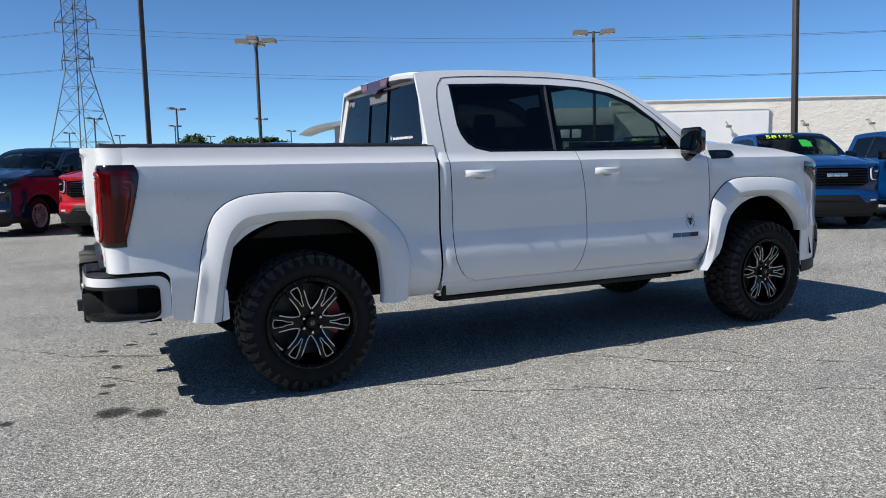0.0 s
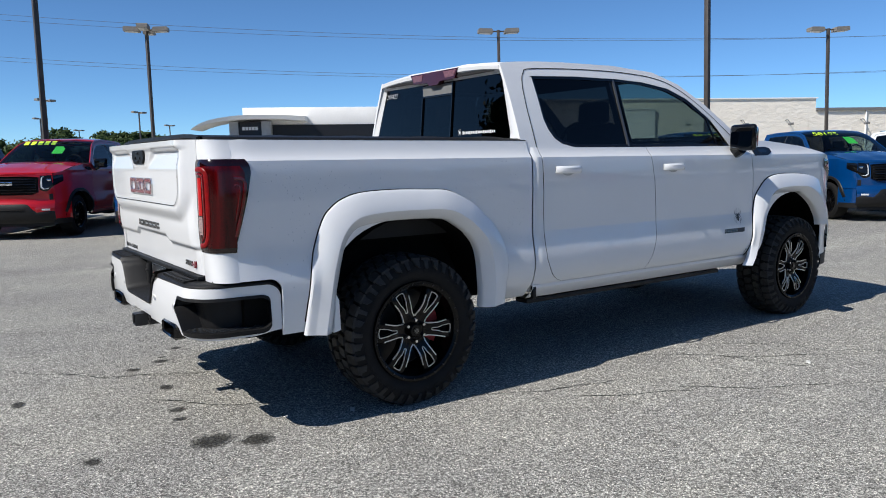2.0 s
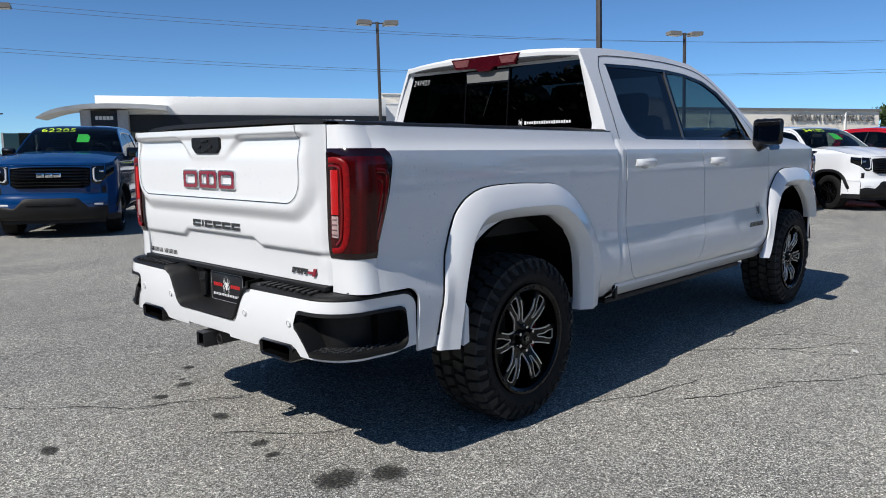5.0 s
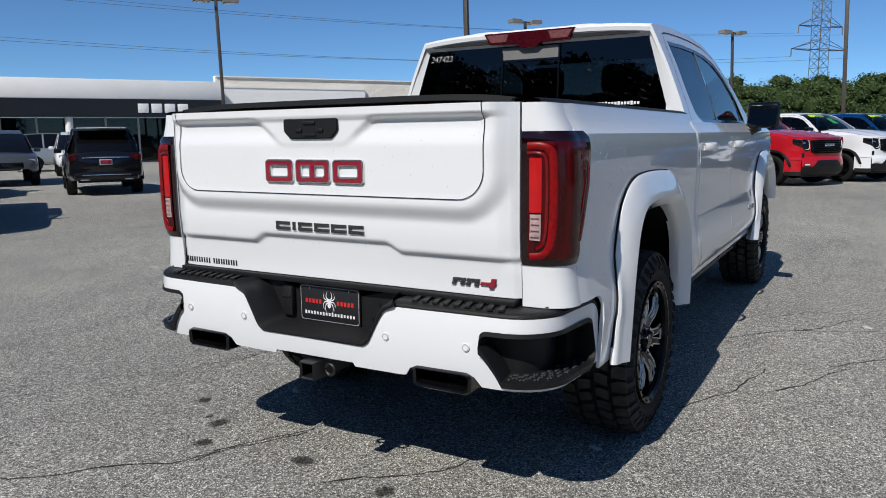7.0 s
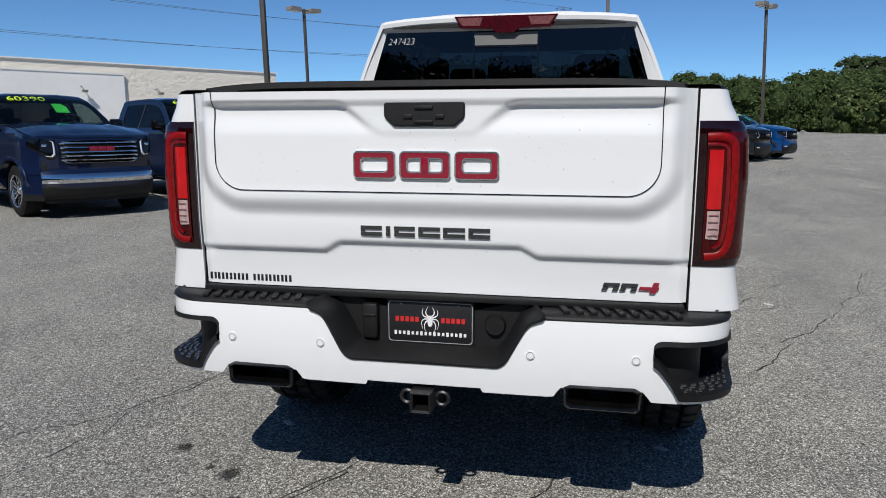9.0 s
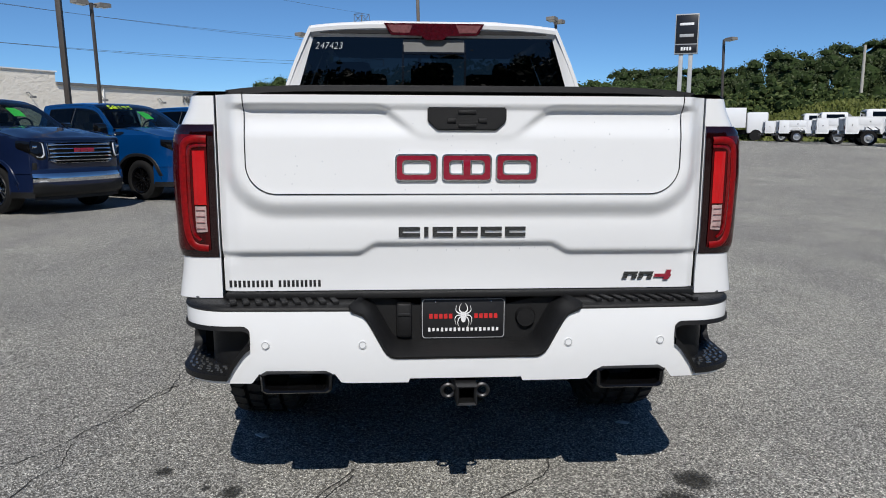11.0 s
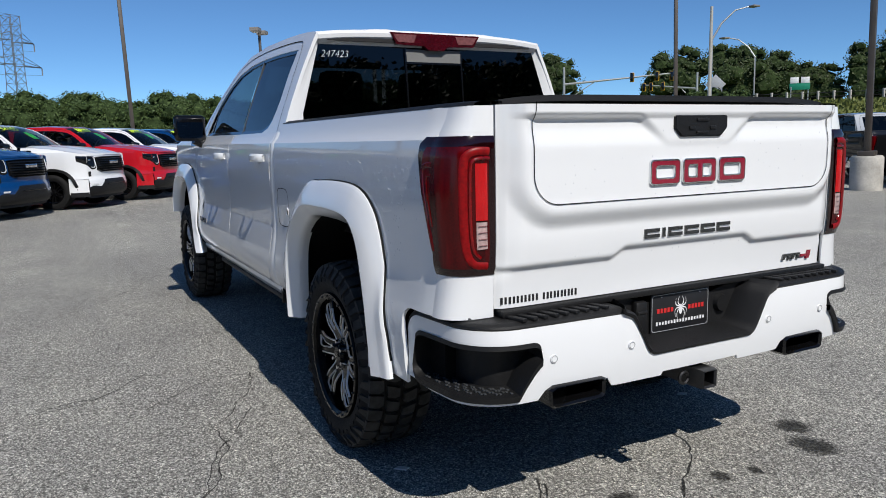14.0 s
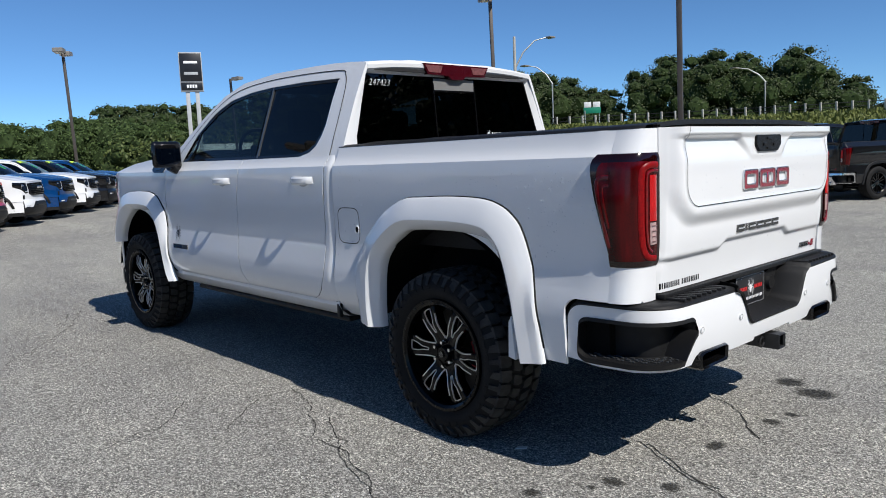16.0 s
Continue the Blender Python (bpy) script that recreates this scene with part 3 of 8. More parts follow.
        revolve(bm, [(0.0, face + 0.006), (0.034, face + 0.006), (0.040, face - 0.002), (0.042, face - 0.026), (0.078, face - 0.022), (0.082, face - 0.06)], 32)
        part("centre_cap", bm, rim_mat, w)
        bm = B()
        for k in range(4):
            box(bm, (0, face + 0.013, 0), (0.034, 0.002, 0.006), 0, pose(0, 0, 0, 0, 45 * k + 20, 0))
        part("cap_emblem", bm, DARKCHROME, w)
        for k in range(6):
            a = math.radians(60 * k + 30)
            bm = B()
            bmesh.ops.create_cone(bm, cap_ends=True, segments=6, radius1=0.011, radius2=0.009, depth=0.03, matrix=pose(0.062 * math.cos(a), face - 0.004, 0.062 * math.sin(a), -90))
            part("lug_nut", bm, CHROME, w)
        bm = B()
        rows = []
        for k in range(9):
            a = math.radians(150 + 60 * k / 8)
            rows.append([(r * math.cos(a), y, r * math.sin(a)) for r, y in ((0.13, -0.03), (0.215, -0.03), (0.215, 0.04), (0.13, 0.04), (0.13, -0.03))])
        vv = rows_grid(bm, rows)
        bmesh.ops.recalc_face_normals(bm, faces=bm.faces)
        part("brake_caliper", bm, CALIPER, w, "red brake caliper")
    else:
        for k in range(6):
            a = math.radians(60 * k + 30)

            def p3(u, v, y, a=a):
                return (u * math.cos(a) - v * math.sin(a), y, u * math.sin(a) + v * math.cos(a))
            bm = B()
            for sg in (1, -1):
                o = [(0.05, sg * 0.008), (0.245, sg * 0.026), (0.245, sg * 0.056), (0.05, sg * 0.026)]
                prism(bm, o, lambda p, d: p3(p[0], p[1], d - 0.02 * (0.24 - p[0]) / 0.2), face - 0.03, face)
            bmesh.ops.recalc_face_normals(bm, faces=bm.faces)
            part("spoke", bm, rim_mat, w, "split spoke")
        bm = B()
        revolve(bm, [(0.0, face), (0.05, face - 0.004), (0.07, face - 0.03), (0.075, face - 0.07)], 20)
        part("centre_cap", bm, rim_mat, w)
    return w


parent_rims = {}


def round_loop(hw, hh, r, n=5):
    """A closed rounded rectangle about the origin."""
    pts = []
    for sx, sz, a0 in ((1, 1, 0), (-1, 1, 90), (-1, -1, 180), (1, -1, 270)):
        for k in range(n + 1):
            a = radians(a0 + 90 * k / n)
            pts.append((sx * (hw - r) + r * math.cos(a), sz * (hh - r) + r * math.sin(a)))
    return pts + pts[:1]


def emblem_frames(parent, at, spans, z0, z1, depth):
    """Emblem pieces as plain raised frames: deep red with bright edges."""
    zc, hh = (z0 + z1) / 2, (z1 - z0) / 2
    for i, (a, b) in enumerate(spans):
        yc, hw = (a + b) / 2, abs(a - b) / 2
        sy, sz = 0.030, 0.027

        def sheet(steps, bm):
            cols = []
            for inner, g, d in steps:
                lp = round_loop(hw - sy + g, hh - sz + g, 0.008 + g) if inner else round_loop(hw - g, hh - g, 0.016 - g)
                cols.append([(at - d, yc + y, zc + z) for y, z in lp])
            rows_grid(bm, cols)
        bm = B()
        sheet([(0, 0.0, 0.0), (0, 0.0005, depth * 0.85), (0, 0.002, depth), (0, 0.0055, depth), (0, 0.0060, depth * 0.8), (1, 0.0060, depth * 0.8), (1, 0.0055, depth), (1, 0.002, depth), (1, 0.0005, depth * 0.85), (1, 0.0, 0.0)], bm)
        if i == 1:
            box(bm, (at - depth / 2, yc, zc), (depth, 0.034, 2 * (hh - sz) + 0.012), 0.002)
        bmesh.ops.recalc_face_normals(bm, faces=bm.faces)
        em = part("emblem", bm, CHROME, parent, "chrome-edged red emblem frame", angle=20)
        bm = B()
        sheet([(0, 0.0060, depth * 0.5), (0, 0.0062, depth * 0.95), (1, 0.0062, depth * 0.95), (1, 0.0060, depth * 0.5)], bm)
        if i == 1:
            box(bm, (at - depth * 0.75, yc, zc), (depth * 0.56, 0.024, 2 * (hh - sz) + 0.014), 0.001)
        bmesh.ops.recalc_face_normals(bm, faces=bm.faces)
        part("inlay", bm, EMBLEM, em, "deep red inlay")


def emblem_blocks(parent, name, at, spans, z0, z1, mat, depth, slant=0.0):
    """Raised bars across the tailgate; spans are y ranges."""
    for a, b in spans:
        bm = B()
        prism(bm, [(a, z0), (b, z0), (b + slant, z1), (a + slant, z1)], lambda p, d: (d, p[0], p[1]), at, at - depth)
        bmesh.ops.recalc_face_normals(bm, faces=bm.faces)
        part(name, bm, mat, parent)


def spider_shape(bm, to3, r, only=None):
    """A plain eight-armed mark: oval middle and bent bars; or one piece of it alone."""
    piece = 0
    for cx, cz, rx, rz in ((0, 0.16, 0.13, 0.16), (0, -0.24, 0.19, 0.30)):
        piece += 1
        if only not in (None, piece):
            continue
        ring = [(r * (cx + rx * math.cos(2 * math.pi * k / 14)), r * (cz + rz * math.sin(2 * math.pi * k / 14))) for k in range(14)]
        bm.faces.new([bm.verts.new(to3(p)) for p in ring])
    for sg in (1, -1):
        for line in ([(0.08, 0.22), (0.30, 0.42), (0.30, 0.72), (0.14, 1.0)], [(0.10, 0.14), (0.46, 0.26), (0.60, 0.50), (0.52, 0.86)], [(0.10, 0.05), (0.48, 0.02), (0.66, -0.25), (0.56, -0.72)], [(0.12, -0.05), (0.34, -0.20), (0.44, -0.60), (0.28, -1.0)]):
            piece += 1
            if only not in (None, piece):
                continue
            c = spline(line, 9)
            rows = []
            for i, q in enumerate(c):
                d = c[min(i + 1, 8)] - c[max(i - 1, 0)]
                nrm = np.array((-d[1], d[0])) / (np.hypot(*d) + 1e-9) * 0.055 * (1.05 - i / 9)
                rows.append([to3((sg * r * (q[0] + nrm[0]), r * (q[1] + nrm[1]))), to3((sg * r * (q[0] - nrm[0]), r * (q[1] - nrm[1])))])
            rows_grid(bm, rows)


def gate_edge(ay, z):
    """Signed distance outside the inner gate panel, whose lower corners are round."""
    qx, qz, r = ay - 0.735, 1.195 - z, 0.10
    if qx > -r and qz > -r:
        return math.hypot(qx + r, qz + r) - r
    return max(qx, qz)


def tailgate_depth(y, z):
    """How far the tailgate's skin stands out behind its base plane."""
    ay = abs(y)
    q = gate_edge(ay, z)
    d = 0.040 + 0.003 * sstep(-0.02, 0.012, q) - 0.032 * sstep(0.020, 0.092, q)
    ledge = 0.992 + 0.032 * (1 - sstep(0.30, 0.375, ay))
    d -= 0.018 * (1 - sstep(ledge - 0.020, ledge + 0.006, z))
    lip = sstep(1.470, 1.496, z)
    fade = 1 - sstep(0.70, 0.815, ay)
    hollow = sstep(1.375, 1.455, z) * (1 - lip)
    inside = 1 - sstep(-0.022, 0.022, ay - (0.168 + 1.25 * (z - 1.39)))
    d += (0.016 * lip - 0.016 * hollow * (1 - inside)) * fade + 0.004 * inside * sstep(1.37, 1.40, z) * (1 - lip)
    return d - 0.024 * sstep(0.755, 0.845, ay) * (0.3 + 0.7 * sstep(0.93, 1.03, z))


def gate_x(y, z):
    """Where the tailgate's skin lies."""
    return -1.157 - 0.022 * sstep(0.86, 1.10, z) - tailgate_depth(y, z)


def pickup(main, body_paint, label, m, rims=None, grille=None, dz=0.0, price="", group=""):
    """A crew-cab pickup. Its origin lies on the ground under the rear axle; it faces +x."""
    tk = thing("pickup_truck", label, "pickup truck", m, group)
    if rims:
        parent_rims[tk.name] = rims
    hub = 0.432 if main else 0.415
    trackw = 0.862 if main else 0.835
    for hx in (0.0, WHEELBASE):
        for s in (-1, 1):
            wheel(tk, main, (hx, s * trackw, hub), s)
    first = len(tk.children)
    P = body_paint
    col = sorted({round(v, 3) for v in list(np.linspace(FLANK_END, 0.885, 60)) + [-0.56, -0.575, 0.575, 0.56, -0.565, 0.565, -0.817, -0.819, -0.822, -0.827, -0.835, -0.846, -0.86, -0.88]})
    lev = [0.50, 0.54, 0.58, 0.62, 0.68, 0.73, 0.76, 0.79, 0.82, 0.86, 0.93, 0.98, 1.05, 1.12, 1.20, 1.28, 1.34, 1.37, 1.395, 1.415, 1.428, 1.44, 1.455, 1.47, 1.50, 1.52]

    def bed_bottom(x):
        a = arch(x, 0.0, 0.60, 1.10) if main else arch(x, 0.0, ARCH_R)
        base = 0.52 if x > 0 else 0.535 if x > -0.818 else 0.828 - 0.06 * (1 - math.sqrt(1 - (max(0.0, x + 0.880) / 0.0625) ** 2))
        return max(base, a if a > 0.53 else base)

    fr_cols = sorted({round(v, 3) for v in list(np.linspace(3.33, 4.80, 52)) + [WHEELBASE - 0.56, WHEELBASE + 0.56, WHEELBASE - 0.57, WHEELBASE + 0.57]})

    def fender_bottom(x):
        a = arch(x, WHEELBASE, 0.57, 1.16) if main else arch(x, WHEELBASE, ARCH_R)
        base = 0.54 if x < WHEELBASE else 0.80
        return max(base, a if a > 0.53 else base)

    def fender_top(x):
        return lerp_pts([(3.30, 1.535), (3.60, 1.528), (4.10, 1.485), (4.45, 1.425), (4.80, 1.36)], x)

    for s in (-1, 1):
        bm = flank(s, col, bed_bottom, lambda x: 1.52, lev)
        thicken(part("bed_side", bm, P, tk), 0.012)
        # rail and its black cap
        bm = B()
        rows = []
        for x in list(np.linspace(-1.138, FLANK_END, 7)) + list(np.linspace(-1.00, 0.885, 28)):
            yo = corner_y(x, 1.52)
            rows.append([(x, s * (yo + 0.001), 1.519), (x, s * (yo - 0.012), 1.531), (x, s * (yo - 0.03), 1.535), (x, s * 0.80, 1.535), (x, s * 0.80, 0.96)])
        rows_grid(bm, rows)
        flip_to(bm, lambda c: (0, 0.3 * s if abs(c.y) > 0.81 else -s, 1))
        part("bed_rail", bm, PLASTIC, tk, "black rail cap")
        # rear post facing back, and below the lamp
        bm = B()
        rows = []
        for z in np.linspace(0.826, 1.52, 17):
            rows.append([(*corner_at(s, z, q, 0.0), z) for q in math.pi / 2 * np.linspace(0, 1, 15) ** 1.3] + [(FLANK_END - corner_depth(z), s * 0.8455, z), (-1.06, s * 0.845, z)])
        rows_grid(bm, rows)
        flip_to(bm, lambda c: (-1, 0, 0))
        part("rear_post", bm, P, tk)
        # tail lamp wrapping round the post
        lamp = part("tail_light", lamp_sheet(s, 0.972, 1.425, -0.942, 0.848, 0.010, True), LENS_DK, tk, "smoked red wrap-around tail light")
        part("lens", lamp_sheet(s, 0.997, 1.392, -0.968, 0.873, 0.014, False), LENS, lamp, "deep red lens")
        part("light_bar", corner_ribbon(s, [(0.901, 1.156), (0.901, 1.25), (0.901, 1.338)], 0.021, 0.0155), LENS_HI, lamp, "bright red light bar")
        rv = part("reversing_light", corner_ribbon(s, [(0.901, 1.150), (0.901, 1.10), (0.899, 1.062)], 0.019, 0.0155), CLEARLENS, lamp, "pale ribbed reversing lens")
        if main:
            part("light_guide", corner_ribbon(s, [(0.872, 1.376), (0.915, 1.377), (0.945, 1.366), (0.957, 1.335), (0.960, 1.22), (0.957, 1.11), (0.948, 1.045), (0.925, 1.012), (0.880, 1.005)], 0.0125, 0.0150), LENS_MID, lamp, "red light guide bent round the bar")
            part("inner_guide", corner_ribbon(s, [(0.872, 1.354), (0.905, 1.354), (0.929, 1.346), (0.937, 1.32), (0.939, 1.22), (0.936, 1.11), (0.927, 1.055), (0.905, 1.032)], 0.006, 0.0150), LENS_BAR, lamp, "slim dim red guide")
            part("side_guide", flank_ribbon(s, [(-1.036, 1.334), (-1.010, 1.334), (-0.988, 1.324), (-0.983, 1.300), (-0.996, 1.22), (-1.017, 1.12), (-1.034, 1.05)], 0.009, 0.0145), LENS_SIDE, lamp, "red guide along the flank")
            part("side_guide", flank_ribbon(s, [(-1.036, 1.300), (-1.018, 1.300), (-1.008, 1.285), (-1.016, 1.22), (-1.034, 1.13)], 0.005, 0.0145), LENS_SIDE, lamp, "dim red guide along the flank")
            for z in (1.074, 1.095, 1.116, 1.137):
                part("lens_rib", corner_ribbon(s, [(0.886, z), (0.901, z), (0.915, z)], 0.0015, 0.0195), BRAKE_CLEAR, rv)
        # doors, each with its upper frame, glass, handle
        for nm, rr, ff in (("rear_door", REAR_DOOR_R, REAR_DOOR_F), ("front_door", FRONT_DOOR_R, FRONT_DOOR_F)):
            d = thicken(part(nm, door_sheet(s, rr, ff, 0.60, 1.478), P, tk), 0.02)
            hx = 1.20 if nm == "rear_door" else 2.28
            bm = B()
            rows = []
            for k in range(13):
                u = k / 12
                rise = math.sin(math.pi * u) ** 0.5
                x = hx - 0.115 + 0.23 * u
                y = side_y(x, 1.333) + 0.004 + 0.044 * rise
                h = 0.021 + 0.004 * rise
                rows.append([(x, s * (y + q[0]), 1.333 + q[1] * h) for q in ((0, 1), (0.008, 0.5), (0.008, -0.5), (0, -1), (-0.012, -0.6), (-0.012, 0.6), (0, 1))])
            vv = rows_grid(bm, rows)
            bmesh.ops.recalc_face_normals(bm, faces=bm.faces)
            part("door_handle", bm, P, d, "body-coloured pull handle")
            # flat disc; on white bodies its grey stands for shade behind the handle
            bm = B()
            ring = [(hx + 0.060 * math.cos(2 * math.pi * k / 20), 1.325 + 0.032 * math.sin(2 * math.pi * k / 20)) for k in range(20)]
            bm.faces.new([bm.verts.new((x, s * (side_y(x, z) + 0.0015), z)) for x, z in ring])
            flip_to(bm, lambda c: (0, s, 0))
            part("handle_cup", bm, SIGNGREY if P is WHITE else P, d)
            if nm == "front_door":
                bm = B()
                box(bm, (hx + 0.075, s * (side_y(hx, 1.333) + 0.044), 1.333), (0.022, 0.006, 0.022), 0.004)
                part("key_cap", bm, P, d)
        # dark seams along the doors
        for line in (REAR_DOOR_R, REAR_DOOR_F, FRONT_DOOR_F):
            sh = {0: -0.0035, 1: 0.0035, 2: 0.0035}[(REAR_DOOR_R, REAR_DOOR_F, FRONT_DOOR_F).index(line)]
            bm = B()
            rows = []
            for z in np.linspace(0.60, 1.478, 60):
                x = float(np.interp(z, [p[0] for p in line], [p[1] for p in line])) + sh
                y = side_y(x, z) - 0.003
                rows.append([(x - 0.006, s * y, z), (x + 0.006, s * y, z)])
            rows_grid(bm, rows)
            flip_to(bm, lambda c: (0, s, 0))
            part("door_seam", bm, UNDER, tk)
        # cab upper side: rails and pillars round the glass
        xs = sorted({round(v, 3) for v in list(np.linspace(0.845, 3.24, 78)) + [1.085, 1.0855, 1.087, 1.09, 1.097, 1.105, 1.12, 1.145, 1.17, 1.20, 1.25, 1.30, 3.06, 3.04]})

        def wb(x):
            return lerp_pts(WIN_BOT, x) if 1.085 <= x <= 3.06 else (1.94 if x < 1.085 else 1.487)

        def wt(x):
            return lerp_pts(WIN_TOP, x) if 1.085 <= x <= 3.06 else wb(x)

        upf = lambda x, z: up_y(z)
        bm = flank(s, xs, lambda x: 1.476 if x > 0.97 else 1.44, lambda x: max(1.476, wb(x)), list(np.linspace(1.44, 1.96, 12)), 0, upf)
        thicken(part("cab_side", bm, P, tk), 0.02)
        bm = flank(s, xs, lambda x: min(wt(x), lerp_pts(RAIL, x)), lambda x: lerp_pts(RAIL, x), list(np.linspace(1.49, 2.06, 14)), 0, upf)
        thicken(part("roof_rail", bm, P, tk), 0.02)
        # cab corner panel below the belt, behind the door
        bm = B()
        rows = []
        for z in [0.54, 0.60, 0.62, 0.66, 0.70, 0.73, 0.76, 0.79, 0.82, 0.86, 0.93, 1.05, 1.2, 1.37, 1.415, 1.44, 1.478]:
            a = float(np.interp(z, [p[0] for p in REAR_DOOR_R], [p[1] for p in REAR_DOOR_R])) - 0.007
            rows.append([(0.905 + (a - 0.905) * u / 3, s * (side_y(1.0, z) - 0.012 * (u == 0)), z) for u in range(4)])
        rows_grid(bm, rows)
        flip_to(bm, lambda c: (0, s, 0))
        thicken(part("cab_corner", bm, P, tk), 0.02)
        # sill below the doors
        bm = B()
        rows = []
        for x in np.linspace(0.905, 3.33, 20):
            rows.append([(x, s * 0.80, 0.50), (x, s * 0.915, 0.50), (x, s * 0.968, 0.54), (x, s * 0.990, 0.575), (x, s * 0.990, 0.597), (x, s * 0.95, 0.605)])
        rows_grid(bm, rows)
        flip_to(bm, lambda c: (0, s, -0.3))
        part("sill", bm, P, tk)
        # dark jamb behind all gaps
        bm = B()
        box(bm, (2.1, s * 0.92, 1.03), (2.42, 0.05, 0.84))
        part("door_jamb", bm, UNDER, tk)
        bm = B()
        box(bm, (0.895, s * 0.86, 1.05), (0.03, 0.14, 0.86))
        part("bed_gap", bm, P, tk)
        # side glass: rear and front pane, black surround and pillar trim
        for nm, xa, xb, gm in (("rear_side_window", 1.085, 1.86, GLASS), ("front_side_window", 1.89, 3.055, GLASS_F)):
            bm = B()
            xx = [x for x in xs if xa <= x <= xb]
            rows = []
            for x in xx:
                a, b = wb(x), wt(x)
                sh = 0.05 if nm else 0
                rows.append([(x, s * (up_y(a + (b - a) * k / 6) - 0.014), a + (b - a) * k / 6) for k in range(7)])
            rows_grid(bm, rows)
            flip_to(bm, lambda c: (0, s, 0))
            g = part(nm, bm, gm, tk, "dark tinted side glass" if gm is GLASS else "lightly tinted side glass")
        bm = B()
        rows = []
        loop = [(x, wb(x)) for x in xs if 1.085 <= x <= 3.06] + [(x, wt(x)) for x in reversed(xs) if 1.085 <= x <= 3.06]
        cx, cz = 2.0, 1.70
        for x, z in loop + loop[:1]:
            f = 1 - 0.022 / max(0.1, math.hypot(x - cx, z - cz))
            x2, z2 = cx + (x - cx) * f, cz + (z - cz) * (1 - 0.020 / max(0.1, abs(z - cz)))
            rows.append([(x, s * (up_y(z) - 0.004), z), (x2, s * (up_y(z2) - 0.009), z2), (x2, s * (up_y(z2) - 0.03), z2)])
        rows_grid(bm, rows)
        flip_to(bm, lambda c: (0, s, 0))
        part("window_surround", bm, GLOSSBLACK, tk)
        bm = B()
        prism(bm, [(1.850, 1.968), (1.945, 1.968), (1.915, 1.478), (1.815, 1.478)], lambda p, d: (p[0], s * (up_y(p[1]) + d), p[1]), -0.05, -0.016)
        bmesh.ops.recalc_face_normals(bm, faces=bm.faces)
        pt = part("pillar_trim", bm, GLOSSBLACK, tk)
        bm = B()
        prism(bm, [(1.884, 1.970), (1.899, 1.970), (1.867, 1.478), (1.850, 1.478)], lambda p, d: (p[0], s * (up_y(p[1]) + d), p[1]), -0.03, -0.005)
        bmesh.ops.recalc_face_normals(bm, faces=bm.faces)
        part("pillar_line", bm, GREYP, pt, "slim grey pillar edge")
        # dark gap round the door frames
        gap = [(0.968, 1.478), (0.964, 1.62), (0.966, 1.78), (0.985, 1.90), (1.02, 1.965), (1.093, 1.998), (1.52, 2.020), (1.99, 2.024), (2.36, 1.998), (2.60, 1.925), (2.84, 1.775), (3.06, 1.600), (3.17, 1.500)]
        fine = [q for q in spline(gap, 70)]
        bm = B()
        rows = []
        for i, q in enumerate(fine):
            d = fine[min(i + 1, 69)] - fine[max(i - 1, 0)]
            n = np.array((-d[1], d[0])) / (np.hypot(*d) + 1e-9) * 0.0028
            rows.append([(q[0] + n[0], s * (up_y(q[1] + n[1]) + 0.0025), q[1] + n[1]), (q[0] - n[0], s * (up_y(q[1] - n[1]) + 0.0025), q[1] - n[1])])
        rows_grid(bm, rows)
        flip_to(bm, lambda c: (0, s, 0))
        part("door_gap", bm, UNDER, tk, "dark door gap")
        bm = B()
        prism(bm, [(2.845, 1.730), (2.855, 1.722), (2.915, 1.485), (2.900, 1.485)], lambda p, d: (p[0], s * (up_y(p[1]) + d), p[1]), -0.02, -0.008)
        bmesh.ops.recalc_face_normals(bm, faces=bm.faces)
        part("quarter_divider", bm, GLOSSBLACK, tk)
        # mirror
        mi = mirror_part(tk, s, P, main)
        # front fender
        bm = flank(s, fr_cols, fender_bottom, fender_top, [0.50, 0.54, 0.6, 0.7, 0.82, 0.9, 1.0, 1.05, 1.12, 1.2, 1.28, 1.34, 1.37, 1.395, 1.415, 1.428, 1.44, 1.455, 1.47, 1.50, 1.535])
        thicken(part("front_fender", bm, P, tk), 0.012)
        # fender edge that meets the door
        bm = B()
        rows = []
        for z in [0.60, 0.64, 0.68, 0.73, 0.79, 0.86, 0.93, 1.05, 1.15, 1.25, 1.37, 1.395, 1.415, 1.428, 1.44, 1.455, 1.478]:
            a = float(np.interp(z, [p[0] for p in FRONT_DOOR_F], [p[1] for p in FRONT_DOOR_F])) + 0.0075
            rows.append([(a + (3.335 - a) * u / 3, s * side_y(3.3, z), z) for u in range(4)])
        rows_grid(bm, rows)
        flip_to(bm, lambda c: (0, s, 0))
        thicken(part("fender_edge", bm, P, tk), 0.012)
        # side vent badge on the fender
        bm = B()
        vp = [(3.335, 1.475), (3.335, 1.405), (3.52, 1.408), (3.595, 1.435), (3.585, 1.468), (3.53, 1.478)]
        prism(bm, vp, lambda p, d: (p[0], s * (side_y(p[0], p[1]) + d), p[1]), -0.01, 0.008)
        bmesh.ops.recalc_face_normals(bm, faces=bm.faces)
        v = part("fender_vent", bm, GLOSSBLACK, tk, "black fender vent with badge")
        bm = B()
        prism(bm, [(3.40, 1.430), (3.50, 1.430), (3.525, 1.445), (3.50, 1.458), (3.40, 1.458)], lambda p, d: (p[0], s * (side_y(p[0], p[1]) + d), p[1]), 0.007, 0.013)
        bmesh.ops.recalc_face_normals(bm, faces=bm.faces)
        part("vent_badge", bm, DARKCHROME, v)
